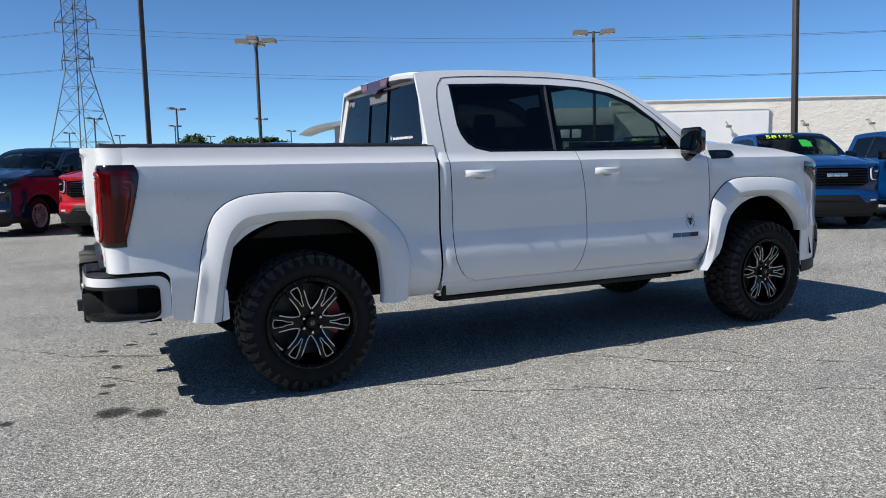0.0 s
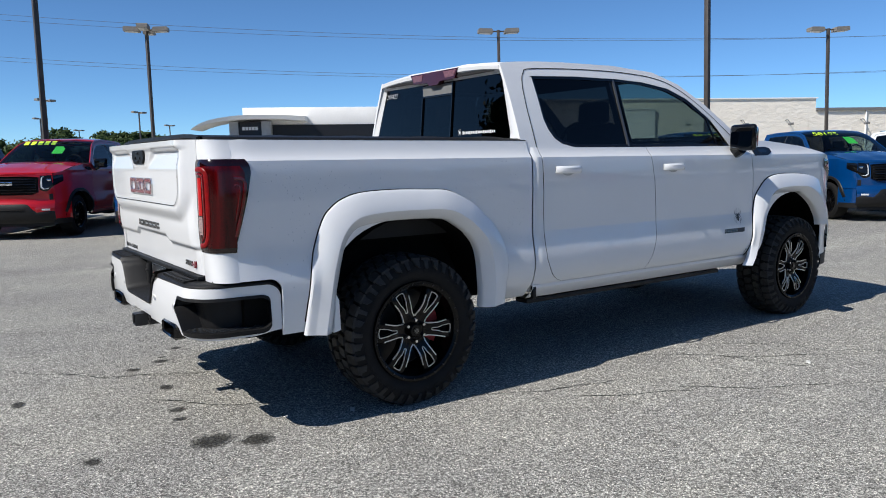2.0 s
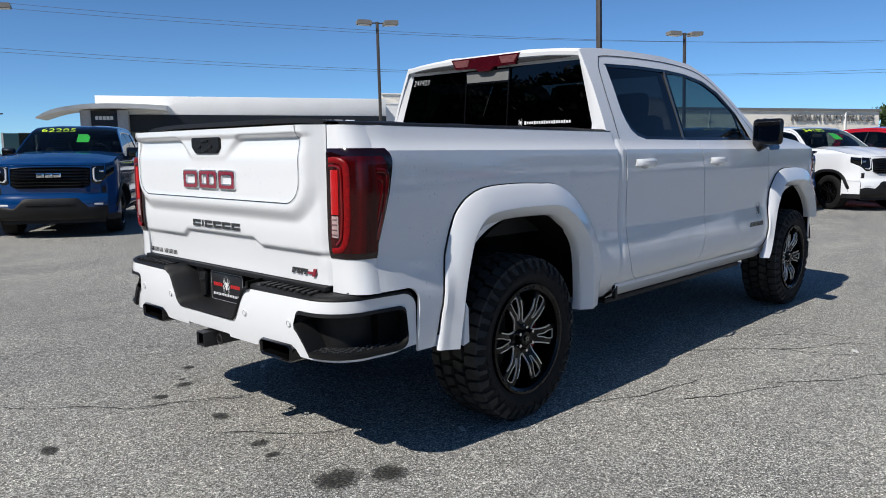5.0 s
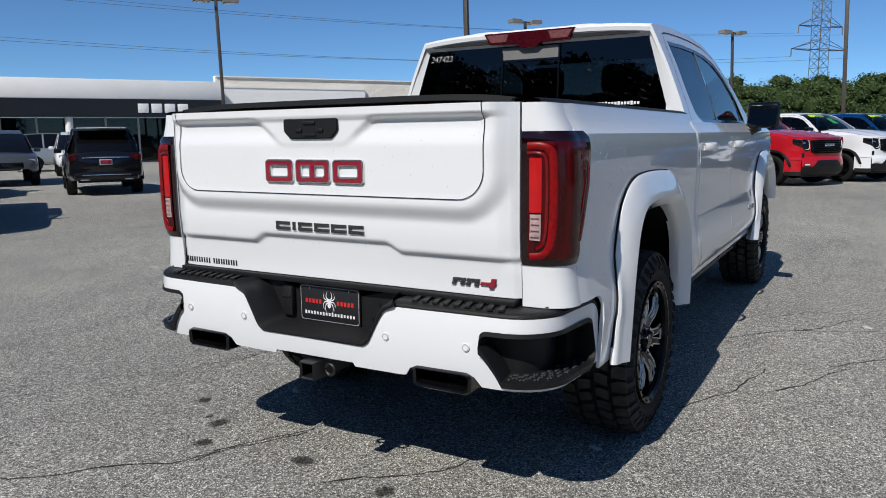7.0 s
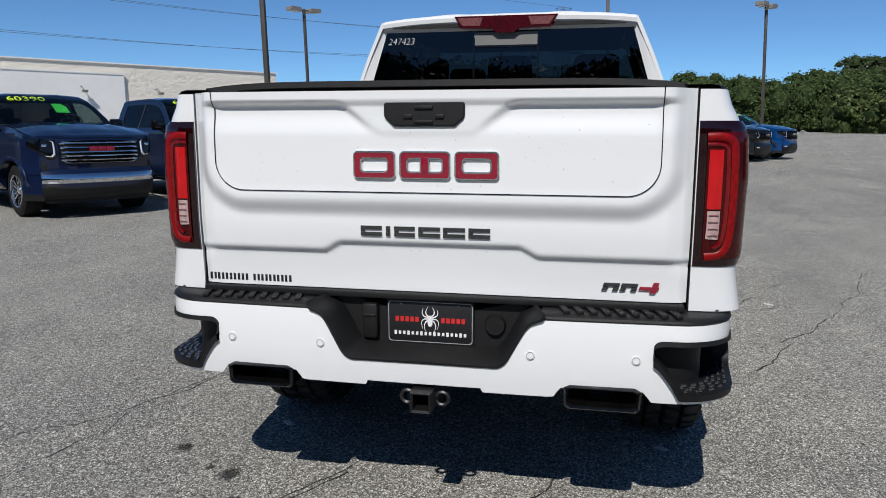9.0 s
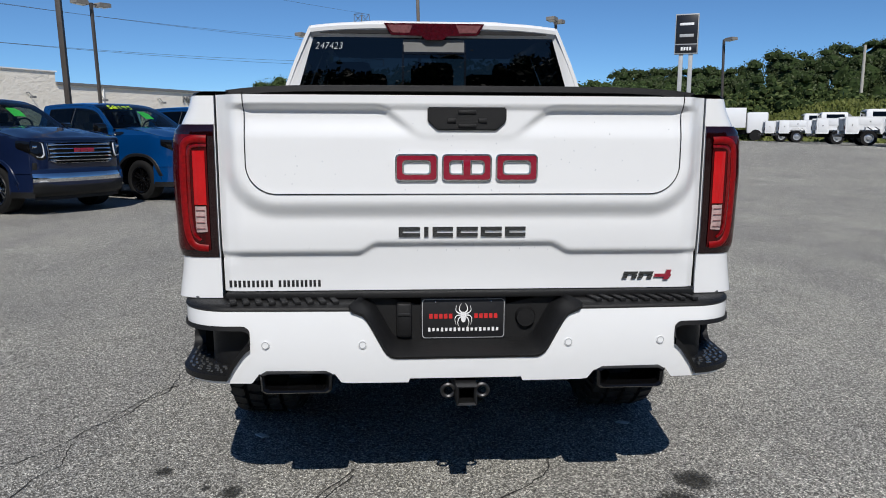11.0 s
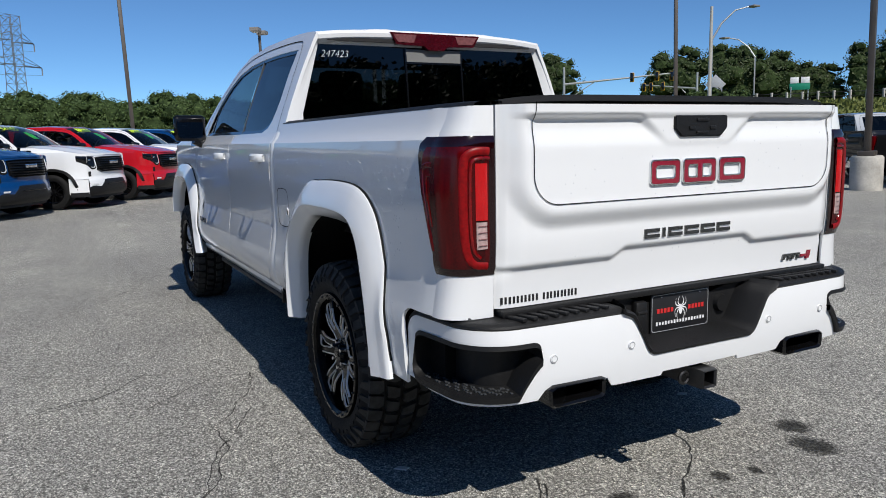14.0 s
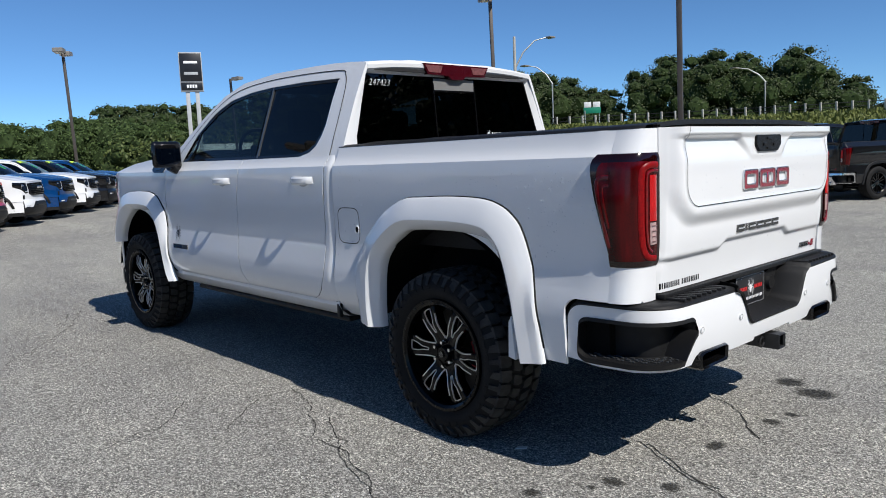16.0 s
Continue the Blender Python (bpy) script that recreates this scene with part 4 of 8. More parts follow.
        # wheel wells
        for cx in (0.0, WHEELBASE):
            bm = B()
            rows = []
            for k in range(21):
                a = radians(10 + 8 * k)
                r = ARCH_R + (0.05 if main else 0.03)
                rows.append([(cx + r * math.cos(a), s * y, 0.43 + r * 1.06 * math.sin(a)) for y in (0.985 if cx == 0 else 0.97, 0.60)])
            rows_grid(bm, rows)
            c0 = [(cx + r * math.cos(radians(10 + 8 * k)), s * 0.60, 0.43 + r * 1.06 * math.sin(radians(10 + 8 * k))) for k in range(21)]
            bm.faces.new([bm.verts.new(p) for p in c0])
            part("wheel_well", bm, UNDER, tk)
        # flares or trim round the arches
        if main:
            flare_parts(tk, s, P)
        else:
            for cx in (0.0, WHEELBASE):
                bm = B()
                rows = []
                for k in range(33):
                    x = cx - ARCH_R + 2 * ARCH_R * (0.5 - 0.5 * math.cos(math.pi * k / 32))
                    z = max(0.50, arch(x, cx, ARCH_R)) if 0 < k < 32 else 0.50
                    d = Vector((x - cx, 0, z - 0.43)).normalized()
                    p0 = Vector((x, 0, z))
                    o = p0 + d * 0.05
                    i_ = p0 - d * 0.012
                    rows.append([(o.x, s * (side_y(o.x, o.z) + 0.002), o.z), (o.x - d.x * 0.012, s * (side_y(o.x, o.z) + 0.018), o.z - d.z * 0.012), (i_.x, s * (side_y(i_.x, i_.z) + 0.018), i_.z), (i_.x, s * 0.93, i_.z)])
                rows_grid(bm, rows)
                flip_to(bm, lambda c: (0, s, 0))
                part("arch_trim", bm, PLASTIC if P is not NAVY else P, tk)
        # running board
        bm = B()
        box(bm, (1.98, s * 0.850, 0.474), (2.10, 0.12, 0.034), 0.012)
        part("running_board", bm, PLASTIC, tk, "black side step")
        bm = B()
        box(bm, (0.925, s * 0.978, 0.545), (0.030, 0.026, 0.085), 0.006)
        part("sill_cap", bm, PLASTIC, tk)
    # tailgate
    bm = B()
    zs = sorted({round(v, 4) for v in list(np.linspace(0.850, 1.522, 86 if main else 24)) + [1.19, 1.195, 1.20, 1.468, 1.475, 1.497]})
    ys = np.linspace(-0.838, 0.838, 170 if main else 40)
    rows = [[(-1.157 - 0.022 * sstep(0.86, 1.10, z) - tailgate_depth(y, z) + 0.012 * sstep(0.816, 0.836, abs(y)), y, z) for y in ys] for z in zs]
    rows.append([(-1.06, y, 1.524) for y in ys])
    rows = [[(-1.06, -0.8385, r[0][2])] + r + [(-1.06, 0.8385, r[-1][2])] for r in rows]
    rows_grid(bm, rows)
    flip_to(bm, lambda c: (-1, 0, 0.1))
    tg = part("tailgate", bm, P, tk, "tailgate with inner gate panel and black handle", angle=50)
    bm = B()
    arc = [(0.635 + 0.10 * math.cos(a), 1.295 - 0.10 * math.sin(a)) for a in np.linspace(0, math.pi / 2, 12)]
    line = [(0.735, 1.53)] + arc + [(-y, z) for y, z in reversed(arc)] + [(-0.735, 1.53)]
    fine = []
    for a, b in zip(line, line[1:]):
        n = max(1, int(math.hypot(b[0] - a[0], b[1] - a[1]) / 0.02))
        fine += [(a[0] + (b[0] - a[0]) * k / n, a[1] + (b[1] - a[1]) * k / n) for k in range(n)]
    fine.append(line[-1])
    rows = []
    for i, (y, z) in enumerate(fine):
        a, b = fine[max(0, i - 1)], fine[min(len(fine) - 1, i + 1)]
        t = Vector((b[0] - a[0], b[1] - a[1])).normalized() * 0.0016
        x = -1.1605 - 0.022 * sstep(0.86, 1.10, z) - tailgate_depth(y, z)
        rows.append([(x, y - t.y, z + t.x), (x, y + t.y, z - t.x)])
    rows_grid(bm, rows)
    flip_to(bm, lambda c: (-1, 0, 0))
    part("gate_seam", bm, UNDER, tg, "dark panel gap")
    bm = B()
    hp = [(0.132, 1.484), (-0.132, 1.484), (-0.132, 1.438), (-0.100, 1.408), (0.100, 1.408), (0.132, 1.438)]
    prism(bm, hp, lambda p, d: (d, p[0], p[1]), -1.162, -1.234)
    bmesh.ops.recalc_face_normals(bm, faces=bm.faces)
    bmesh.ops.bevel(bm, geom=list(bm.edges), offset=0.004, segments=2, affect="EDGES")
    hd = part("gate_handle", bm, PLASTIC, tg, "black handle panel with release buttons")
    for bx, bz, bw, bh in ((0.0, 1.468, 0.06, 0.012), (0.0, 1.423, 0.06, 0.010), (0.052, 1.440, 0.03, 0.014), (-0.052, 1.440, 0.03, 0.014)):
        bm = B()
        box(bm, (-1.235, bx, bz), (0.010, bw, bh), 0.003)
        part("button", bm, PLASTIC, hd)
    for yy in (-0.842, 0.842):
        bm = B()
        box(bm, (-1.10, yy, 1.19), (0.07, 0.004, 0.68))
        part("gate_gap", bm, UNDER, tk)
    emx = -1.179 - 0.041
    emblem_frames(tg, emx, [(0.241, 0.096), (0.084, -0.086), (-0.098, -0.243)], 1.238, 1.330, 0.009)
    bar = gate_x(0.1, 1.063) + 0.001
    for y0, wide in ((0.230, 0.074), (0.142, 0.015), (0.113, 0.071), (0.030, 0.074), (-0.054, 0.074), (-0.139, 0.072)):
        for z0, z1 in ((1.045, 1.058), (1.066, 1.079)):
            emblem_blocks(tg, "nameplate_bar", bar, [(y0, y0 - wide)], z0, z1, DARKCHROME, 0.006)
        emblem_blocks(tg, "nameplate_bar", bar, [(y0, y0 - 0.015)], 1.0585, 1.0655, DARKCHROME, 0.005)
    bar = gate_x(0.62, 0.90) + 0.001
    for y0 in (-0.575, -0.632):
        emblem_blocks(tg, "model_bar", bar, [(y0, y0 - 0.050)], 0.899, 0.909, DARKCHROME, 0.008, slant=-0.005)
        emblem_blocks(tg, "model_bar", bar, [(y0 + 0.004, y0 - 0.012), (y0 - 0.030, y0 - 0.046)], 0.884, 0.897, DARKCHROME, 0.008, slant=-0.006)
    emblem_blocks(tg, "model_bar", bar, [(-0.688, -0.748)], 0.889, 0.900, EMBLEM, 0.008, slant=-0.004)
    emblem_blocks(tg, "model_bar", bar, [(-0.722, -0.740)], 0.880, 0.915, EMBLEM, 0.009, slant=-0.012)
    if main:
        for y0 in [0.820 - 0.0312 * k for k in range(5)] + [0.650 - 0.0302 * k for k in range(5)]:
            emblem_blocks(tg, "decal_bar", gate_x(y0 - 0.02, 0.876) + 0.003, [(y0, y0 - 0.009), (y0 - 0.016, y0 - 0.025)], 0.864, 0.888, BLACKPRINT, 0.004)
    bumper(tk, P, main)
    if main:
        water_drops(tk)
    # bed: floor, front wall, inner tailgate
    bm = B()
    box(bm, (-0.13, 0, 0.95), (2.0, 1.18 if main else 1.62, 0.03))
    box(bm, (0.865, 0, 1.22), (0.03, 1.66, 0.56))
    box(bm, (-1.12, 0, 1.2), (0.02, 1.62, 0.62))
    part("bed_liner", bm, PLASTIC, tk)
    if main:
        bm = B()
        rows = []
        for x in np.linspace(-1.13, 0.84, 50):
            rib = 0.004 * max(0, math.cos(2 * math.pi * (x + 1.13) / 0.49)) ** 12
            rows.append([(x, y, 1.536 + 0.020 * (1 - (abs(y) / 0.81) ** 6) + rib) for y in np.linspace(-0.81, 0.81, 24)])
        rows_grid(bm, rows)
        flip_to(bm, lambda c: (0, 0, 1))
        thicken(part("tonneau_cover", bm, PLASTIC, tk, "black soft bed cover"), 0.02)
    cab_shell(tk, P, main, price)
    front_end(tk, P, grille or GLOSSBLACK, fender_top, main)
    # underside
    bm = B()
    box(bm, (1.9, 0, 0.60), (5.2, 1.15, 0.22))
    box(bm, (2.1, 0, 0.60), (2.4, 1.7, 0.10))
    part("underbody", bm, UNDER, tk)
    for hx in (0.0, WHEELBASE):
        bm = B()
        tube(bm, [(hx, -0.72, hub), (hx, 0.72, hub)], 0.055, 12)
        ax = part("axle", bm, STEEL, tk)
        bm = B()
        box(bm, (hx, 0.06, hub), (0.30, 0.30, 0.28), 0.07)
        part("differential", bm, STEEL, ax)
    for s in (-1, 1):
        bm = B()
        tube(bm, [(-0.55, s * 0.56, 0.62), (0.0, s * 0.58, hub - 0.06), (0.6, s * 0.56, 0.60)], 0.03, 8)
        part("leaf_spring", bm, STEEL, tk)
        bm = B()
        tube(bm, [(-0.16, s * 0.62, hub - 0.1), (-0.28, s * 0.5, 0.85)], 0.03, 8)
        part("shock_absorber", bm, GALV if main else STEEL, tk)
        if main:
            bm = B()
            tube(bm, [(-1.14, s * 0.585, 0.545), (-0.5, s * 0.52, 0.58)], 0.045, 10)
            part("exhaust_pipe", bm, STEEL, tk)
    if dz:
        for c in list(tk.children):
            if not c.name.startswith("wheel") or c.name.startswith("wheel_well"):
                c.matrix_basis = Matrix.Translation((0, 0, -dz)) @ c.matrix_basis
    return tk


def corner_depth(z):
    """How far the rear corner stands behind the flank's end."""
    return 0.115 + 0.012 * sstep(0.86, 1.10, z)


def corner_at(s, z, q, off):
    """Plan place on the rear corner, q from 0 (flank) to a right angle (tail)."""
    yo = side_y(FLANK_END, z) + off
    return FLANK_END - (corner_depth(z) + off) * math.sin(q) ** 0.75, s * (0.86 + (yo - 0.86) * max(0.0, math.cos(q)) ** 0.75)


def corner_ribbon(s, path, half, off):
    """A moulded strip along a path of (y, z) on the lamp's corner, its middle proud."""
    fine = spline(path, 26)
    bm = B()
    rows = []
    for i, q in enumerate(fine):
        d = fine[min(i + 1, 25)] - fine[max(i - 1, 0)]
        n = np.array((-d[1], d[0])) / (np.hypot(*d) + 1e-9)
        row = []
        for f, o in ((-1, 0.0), (-0.7, 0.003), (0.0, 0.0045), (0.7, 0.003), (1, 0.0)):
            y, z = q + n * half * f
            yo = side_y(FLANK_END, z) + off
            a = math.acos(min(1.0, max(0.0, (y - 0.86) / (yo - 0.86))) ** (4 / 3))
            x, yy = corner_at(s, z, a, off + o)
            row.append((x, yy if y > 0.862 else s * y, z))
        rows.append(row)
    rows_grid(bm, rows)
    flip_to(bm, lambda c: (-1, s, 0))
    return bm


def flank_ribbon(s, path, half, off):
    """A moulded strip along a path of (x, z) on the lamp's flank side."""
    fine = spline(path, 22)
    bm = B()
    rows = []
    for i, q in enumerate(fine):
        d = fine[min(i + 1, 21)] - fine[max(i - 1, 0)]
        n = np.array((-d[1], d[0])) / (np.hypot(*d) + 1e-9)
        rows.append([((q + n * half * f)[0], s * (side_y((q + n * half * f)[0], (q + n * half * f)[1]) + off + o), (q + n * half * f)[1]) for f, o in ((-1, 0.0), (-0.6, 0.0025), (0.6, 0.0025), (1, 0.0))])
    rows_grid(bm, rows)
    flip_to(bm, lambda c: (0, s, 0))
    return bm


def lamp_curve(s, z, x0, y1, off):
    """Plan line of the tail lamp, from the flank round to the tailgate."""
    pts = []
    for k in range(9):
        x = x0 + (FLANK_END - 0.002 - x0) * k / 8
        pts.append((x, s * (side_y(x, z) + off)))
    for q in math.pi / 2 * np.linspace(0.12, 1, 12) ** 1.3:
        x, y = corner_at(s, z, q, off)
        if abs(y) < y1:
            break
        pts.append((x, y))
    end = pts[-1]
    while len(pts) < 24:
        f = (len(pts) - 20) / 3
        pts.append((FLANK_END - corner_depth(z) - off, s * (abs(end[1]) + (y1 - abs(end[1])) * max(0.05, f))))
    return pts


def lamp_sheet(s, z0, z1, x0, y1, off, cap):
    """Lamp skin: its flank edge leans, narrower at the foot."""
    bm = B()
    rows = []
    n = 22
    for k in range(n + 1):
        z = z0 + (z1 - z0) * k / n
        u = (z - 0.975) / (1.42 - 0.975)
        v = k / n
        xe = x0 - 0.100 * max(0.0, 1 - u) ** 1.3 - 0.03 * max(0, (v - 0.84) / 0.16) ** 2 - 0.02 * max(0, (0.13 - v) / 0.13) ** 2
        o = off * ((0.35 if cap else 0.80) if k in (0, n) else 1.0)
        rows.append([(x, y, z) for x, y in lamp_curve(s, z, xe, y1, o)])
    if cap:
        rows.insert(0, [(x + (0.02), y - s * 0.02, z) for x, y, z in rows[0]])
        rows.append([(x + 0.02, y - s * 0.02, z) for x, y, z in rows[-1]])
    rows_grid(bm, rows)
    flip_to(bm, lambda c: (-1, s, 0))
    return bm


def mirror_part(tk, s, P, main):
    bm = B()
    box(bm, (0, 0, 0), (0.11, 0.250, 0.205), 0.032, seg=3)
    for v in bm.verts:
        v.co.x -= 0.02 * (v.co.y / 0.11) * s
        if v.co.x > 0.0:
            v.co.y *= 0.84
            v.co.z *= 0.84
    bmesh.ops.transform(bm, matrix=Matrix.Translation((3.055, s * 1.09, 1.548)), verts=bm.verts)
    mi = part("side_mirror", bm, GLOSSBLACK, tk, "gloss black door mirror")
    bm = B()
    ring = []
    for k in range(24):
        a = 2 * math.pi * k / 24
        ca, sa = math.cos(a), math.sin(a)
        ring.append((0.104 * math.copysign(abs(ca) ** 0.4, ca), 0.080 * math.copysign(abs(sa) ** 0.4, sa)))
    prism(bm, ring, lambda p, d: (2.9995 + d - 0.02 * p[0] / 0.11 * s + 0.006 * p[1] / 0.08, s * 1.09 + p[0], 1.548 + p[1]), 0.012, -0.003)
    bmesh.ops.recalc_face_normals(bm, faces=bm.faces)
    part("mirror_glass", bm, MIRROR, mi, "dark mirror glass")
    bm = B()
    tube(bm, [(3.09, s * 0.93, 1.425), (3.08, s * 1.0, 1.440), (3.07, s * 1.05, 1.468)], [0.058, 0.050, 0.05], 10)
    part("mirror_arm", bm, GLOSSBLACK, mi)
    return mi


REAR_O = [(-0.71, 0.52), (-0.665, 0.78), (-0.632, 0.945), (-0.578, 1.10), (-0.525, 1.167), (-0.45, 1.213), (-0.34, 1.24), (-0.14, 1.248), (0.07, 1.242), (0.226, 1.230), (0.39, 1.160), (0.50, 1.075), (0.585, 0.995), (0.638, 0.894), (0.657, 0.76), (0.652, 0.64), (0.635, 0.523)]
REAR_I = [(-0.545, 0.505), (-0.526, 0.61), (-0.504, 0.742), (-0.472, 0.888), (-0.446, 0.969), (-0.401, 1.030), (-0.352, 1.056), (-0.25, 1.071), (-0.085, 1.077), (0.178, 1.068), (0.285, 1.024), (0.376, 0.955), (0.427, 0.888), (0.452, 0.799), (0.465, 0.66), (0.466, 0.58), (0.46, 0.515)]
FRONT_O = [(3.18, 0.515), (3.237, 0.585), (3.274, 0.70), (3.309, 0.88), (3.34, 1.055), (3.402, 1.139), (3.485, 1.208), (3.61, 1.243), (3.80, 1.250), (4.00, 1.245), (4.17, 1.226), (4.315, 1.180), (4.42, 1.07), (4.485, 0.945), (4.505, 0.86), (4.51, 0.78)]
FRONT_I = [(3.28, 0.510), (3.32, 0.57), (3.355, 0.66), (3.388, 0.76), (3.425, 0.845), (3.472, 0.942), (3.53, 1.032), (3.616, 1.074), (3.783, 1.087), (3.93, 1.086), (4.035, 1.078), (4.155, 1.022), (4.25, 0.956), (4.32, 0.88), (4.355, 0.83), (4.37, 0.775)]


def flare_parts(tk, s, P):
    for nm, O, I in (("rear_flare", REAR_O, REAR_I), ("front_flare", FRONT_O, FRONT_I)):
        a, b = spline(O, 130), spline(I, 130)
        bm = B()
        rows = []
        for k, (o, i) in enumerate(zip(a, b)):
            def at(f, y):
                p = o + (i - o) * f
                return (p[0], s * y, p[1])
            yo = side_y(o[0], max(o[1], 0.66)) + 0.004
            taper = 0.26 * max(0.0, (i[0] - 4.30) / 0.62) ** 2
            rows.append([at(0.0, yo - 0.006), at(0.0, yo + 0.008), at(0.03, yo + 0.0135), at(0.06, yo + 0.017), *[at(f, yo + 0.017 + (max(1.058 - taper * 0.8, yo + 0.022) - yo - 0.017) * ((f - 0.06) / 0.30) ** 0.85) for f in (0.13, 0.20, 0.28)], at(0.36, max(1.058 - taper * 0.8, yo + 0.022)), at(0.62, max(1.074 - taper * 0.95, yo + 0.028)), at(0.66, max(1.075 - taper, yo + 0.028)), at(0.69, max(1.071 - taper, yo + 0.024)), at(0.94, 1.034 - taper), at(0.985, 1.020 - taper), at(1.0, 1.00 - taper), at(1.0, 0.975 - taper)])
        rows_grid(bm, rows)
        for row in (rows[0], rows[-1]):
            bm.faces.new([bm.verts.new(p) for p in row])
        bmesh.ops.recalc_face_normals(bm, faces=bm.faces)
        fl = part(nm, bm, P, tk, "bolt-on white fender flare", angle=24)
        bm = B()
        rows = [[(o[0] + 0.005 * (o[0] - i[0]) / 0.2, s * (side_y(o[0], o[1]) + 0.001), o[1] + 0.005 * (o[1] - i[1]) / 0.2), (o[0], s * (side_y(o[0], o[1]) + 0.009), o[1])] for o, i in list(zip(a, b))[2:-2]]
        rows_grid(bm, rows)
        flip_to(bm, lambda c: (0, s, 0))
        part("flare_gasket", bm, RUBBER, fl, "thin black edge seal")
        for k in (14, 52, 102):
            bm = B()
            q = b[k]
            c = 1.0
            bmesh.ops.create_cone(bm, cap_ends=True, segments=8, radius1=0.006, radius2=0.006, depth=0.004, matrix=Matrix.Translation((q[0] + (a[k] - q)[0] * 0.06, s * 0.985, q[1] - 0.004)))
            part("flare_screw", bm, STEEL, fl)
    # mud tab behind the rear wheel
    bm = B()
    prism(bm, [(-0.545, 0.51), (-0.505, 0.52), (-0.510, 0.68), (-0.525, 0.71)], lambda p, d: (p[0], s * d, p[1]), 0.98, 1.045)
    bmesh.ops.recalc_face_normals(bm, faces=bm.faces)
    part("flare_tab", bm, P, tk)
    # marks on the front door
    bm = B()
    spider_shape(bm, lambda p: (3.112 + p[0], s * (side_y(3.112, 0.92 + p[1]) + 0.0015), 0.920 + p[1]), 0.068)
    flip_to(bm, lambda c: (0, s, 0))
    part("door_decal", bm, BLACKPRINT, tk, "black eight-armed decal")
    for k, (xa, xb, mt) in enumerate(((2.91, 2.995, DARKCHROME), (3.003, 3.085, DARKCHROME), (3.093, 3.175, BLACKPRINT))):
        bm = B()
        f = -1 if s > 0 else 1
        xa2, xb2 = (xa, xb) if s < 0 else (6.085 - xb, 6.085 - xa)
        prism(bm, [(xa2, 0.795), (xb2, 0.795), (xb2 + 0.012, 0.828), (xa2 + 0.012, 0.828)], lambda p, d: (p[0], s * (side_y(p[0], p[1]) + d), p[1]), 0.0, 0.005)
        bmesh.ops.recalc_face_normals(bm, faces=bm.faces)
        part("door_badge", bm, mt, tk)
    if s > 0:
        bm = B()
        ring = []
        for k in range(28):
            a = 2 * math.pi * k / 28
            ca, sa = math.cos(a), math.sin(a)
            ring.append((0.745 + 0.105 * math.copysign(abs(ca) ** 0.45, ca), 1.07 + 0.105 * math.copysign(abs(sa) ** 0.45, sa)))
        rows = [[(x, side_y(x, z) + 0.0012, z), (0.745 + (x - 0.745) * 0.96, side_y(x, z) + 0.0012, 1.07 + (z - 1.07) * 0.96)] for x, z in ring + ring[:1]]
        rows_grid(bm, rows)
        flip_to(bm, lambda c: (0, 1, 0))
        part("fuel_door_seam", bm, UNDER, tk, "fuel door gap")
        # black disc for the hole's dark centre, added white ring for its sunlit rim
        bm = B()
        bmesh.ops.create_cone(bm, cap_ends=True, segments=16, radius1=0.017, radius2=0.017, depth=0.002, matrix=Matrix.Translation((0.665, side_y(0.665, 1.05) + 0.002, 1.05)) @ pose(0, 0, 0, 90))
        cap = part("fuel_door_hole", bm, UNDER, tk)
        bm = B()
        tube(bm, [(0.665 + 0.017 * math.cos(a), side_y(0.665, 1.05) + 0.003, 1.05 + 0.021 * math.sin(a)) for a in np.linspace(0, 2 * math.pi, 21)], 0.0035, 6, False)
        part("sunlit_rim", bm, WHITE, cap)


def water_drops(tk):
    """Beads of rain left on the quarter panels, flares and tailgate."""
    r = random.Random(8)
    bm = B()
    for s in (-1, 1):
        for cx, cz, rx, rz, n in ((-0.78, 1.28, 0.16, 0.14, 30), (-0.55, 1.31, 0.4, 0.06, 40), (-0.60, 0.85, 0.12, 0.14, 50), (0.60, 1.25, 0.25, 0.15, 40), (0.78, 1.0, 0.10, 0.25, 40), (-0.72, 1.15, 0.08, 0.2, 40)):
            for _ in range(n):
                x, z = r.gauss(cx, rx * 0.6), r.gauss(cz, rz * 0.6)
                if not (-1.1 < x < 0.86 and 0.75 < z < 1.40) or (x - 0.0) ** 2 + (z - 0.5) ** 2 < 0.60:
                    continue
                q = r.uniform(0.0014, 0.0036)
                bmesh.ops.create_icosphere(bm, subdivisions=1, radius=1.0, matrix=Matrix.Translation((x, s * side_y(x, z), z)) @ Matrix.Diagonal((q, q * 0.45, q * r.uniform(0.9, 1.5), 1)))
    for _ in range(70):
        y, z = r.uniform(-0.70, 0.70), r.choice((r.uniform(1.34, 1.44), r.uniform(1.20, 1.34), r.uniform(0.99, 1.02)))
        x = -1.157 - 0.022 * sstep(0.86, 1.10, z) - tailgate_depth(y, z)
        q = r.uniform(0.0014, 0.003)
        bmesh.ops.create_icosphere(bm, subdivisions=1, radius=1.0, matrix=Matrix.Translation((x, y, z)) @ Matrix.Diagonal((q * 0.4, q, q * 1.2, 1)))
    part("water_beading", bm, DROPS, tk, "clear water beads on the paint", weld=0)["kind"] = "stuff"


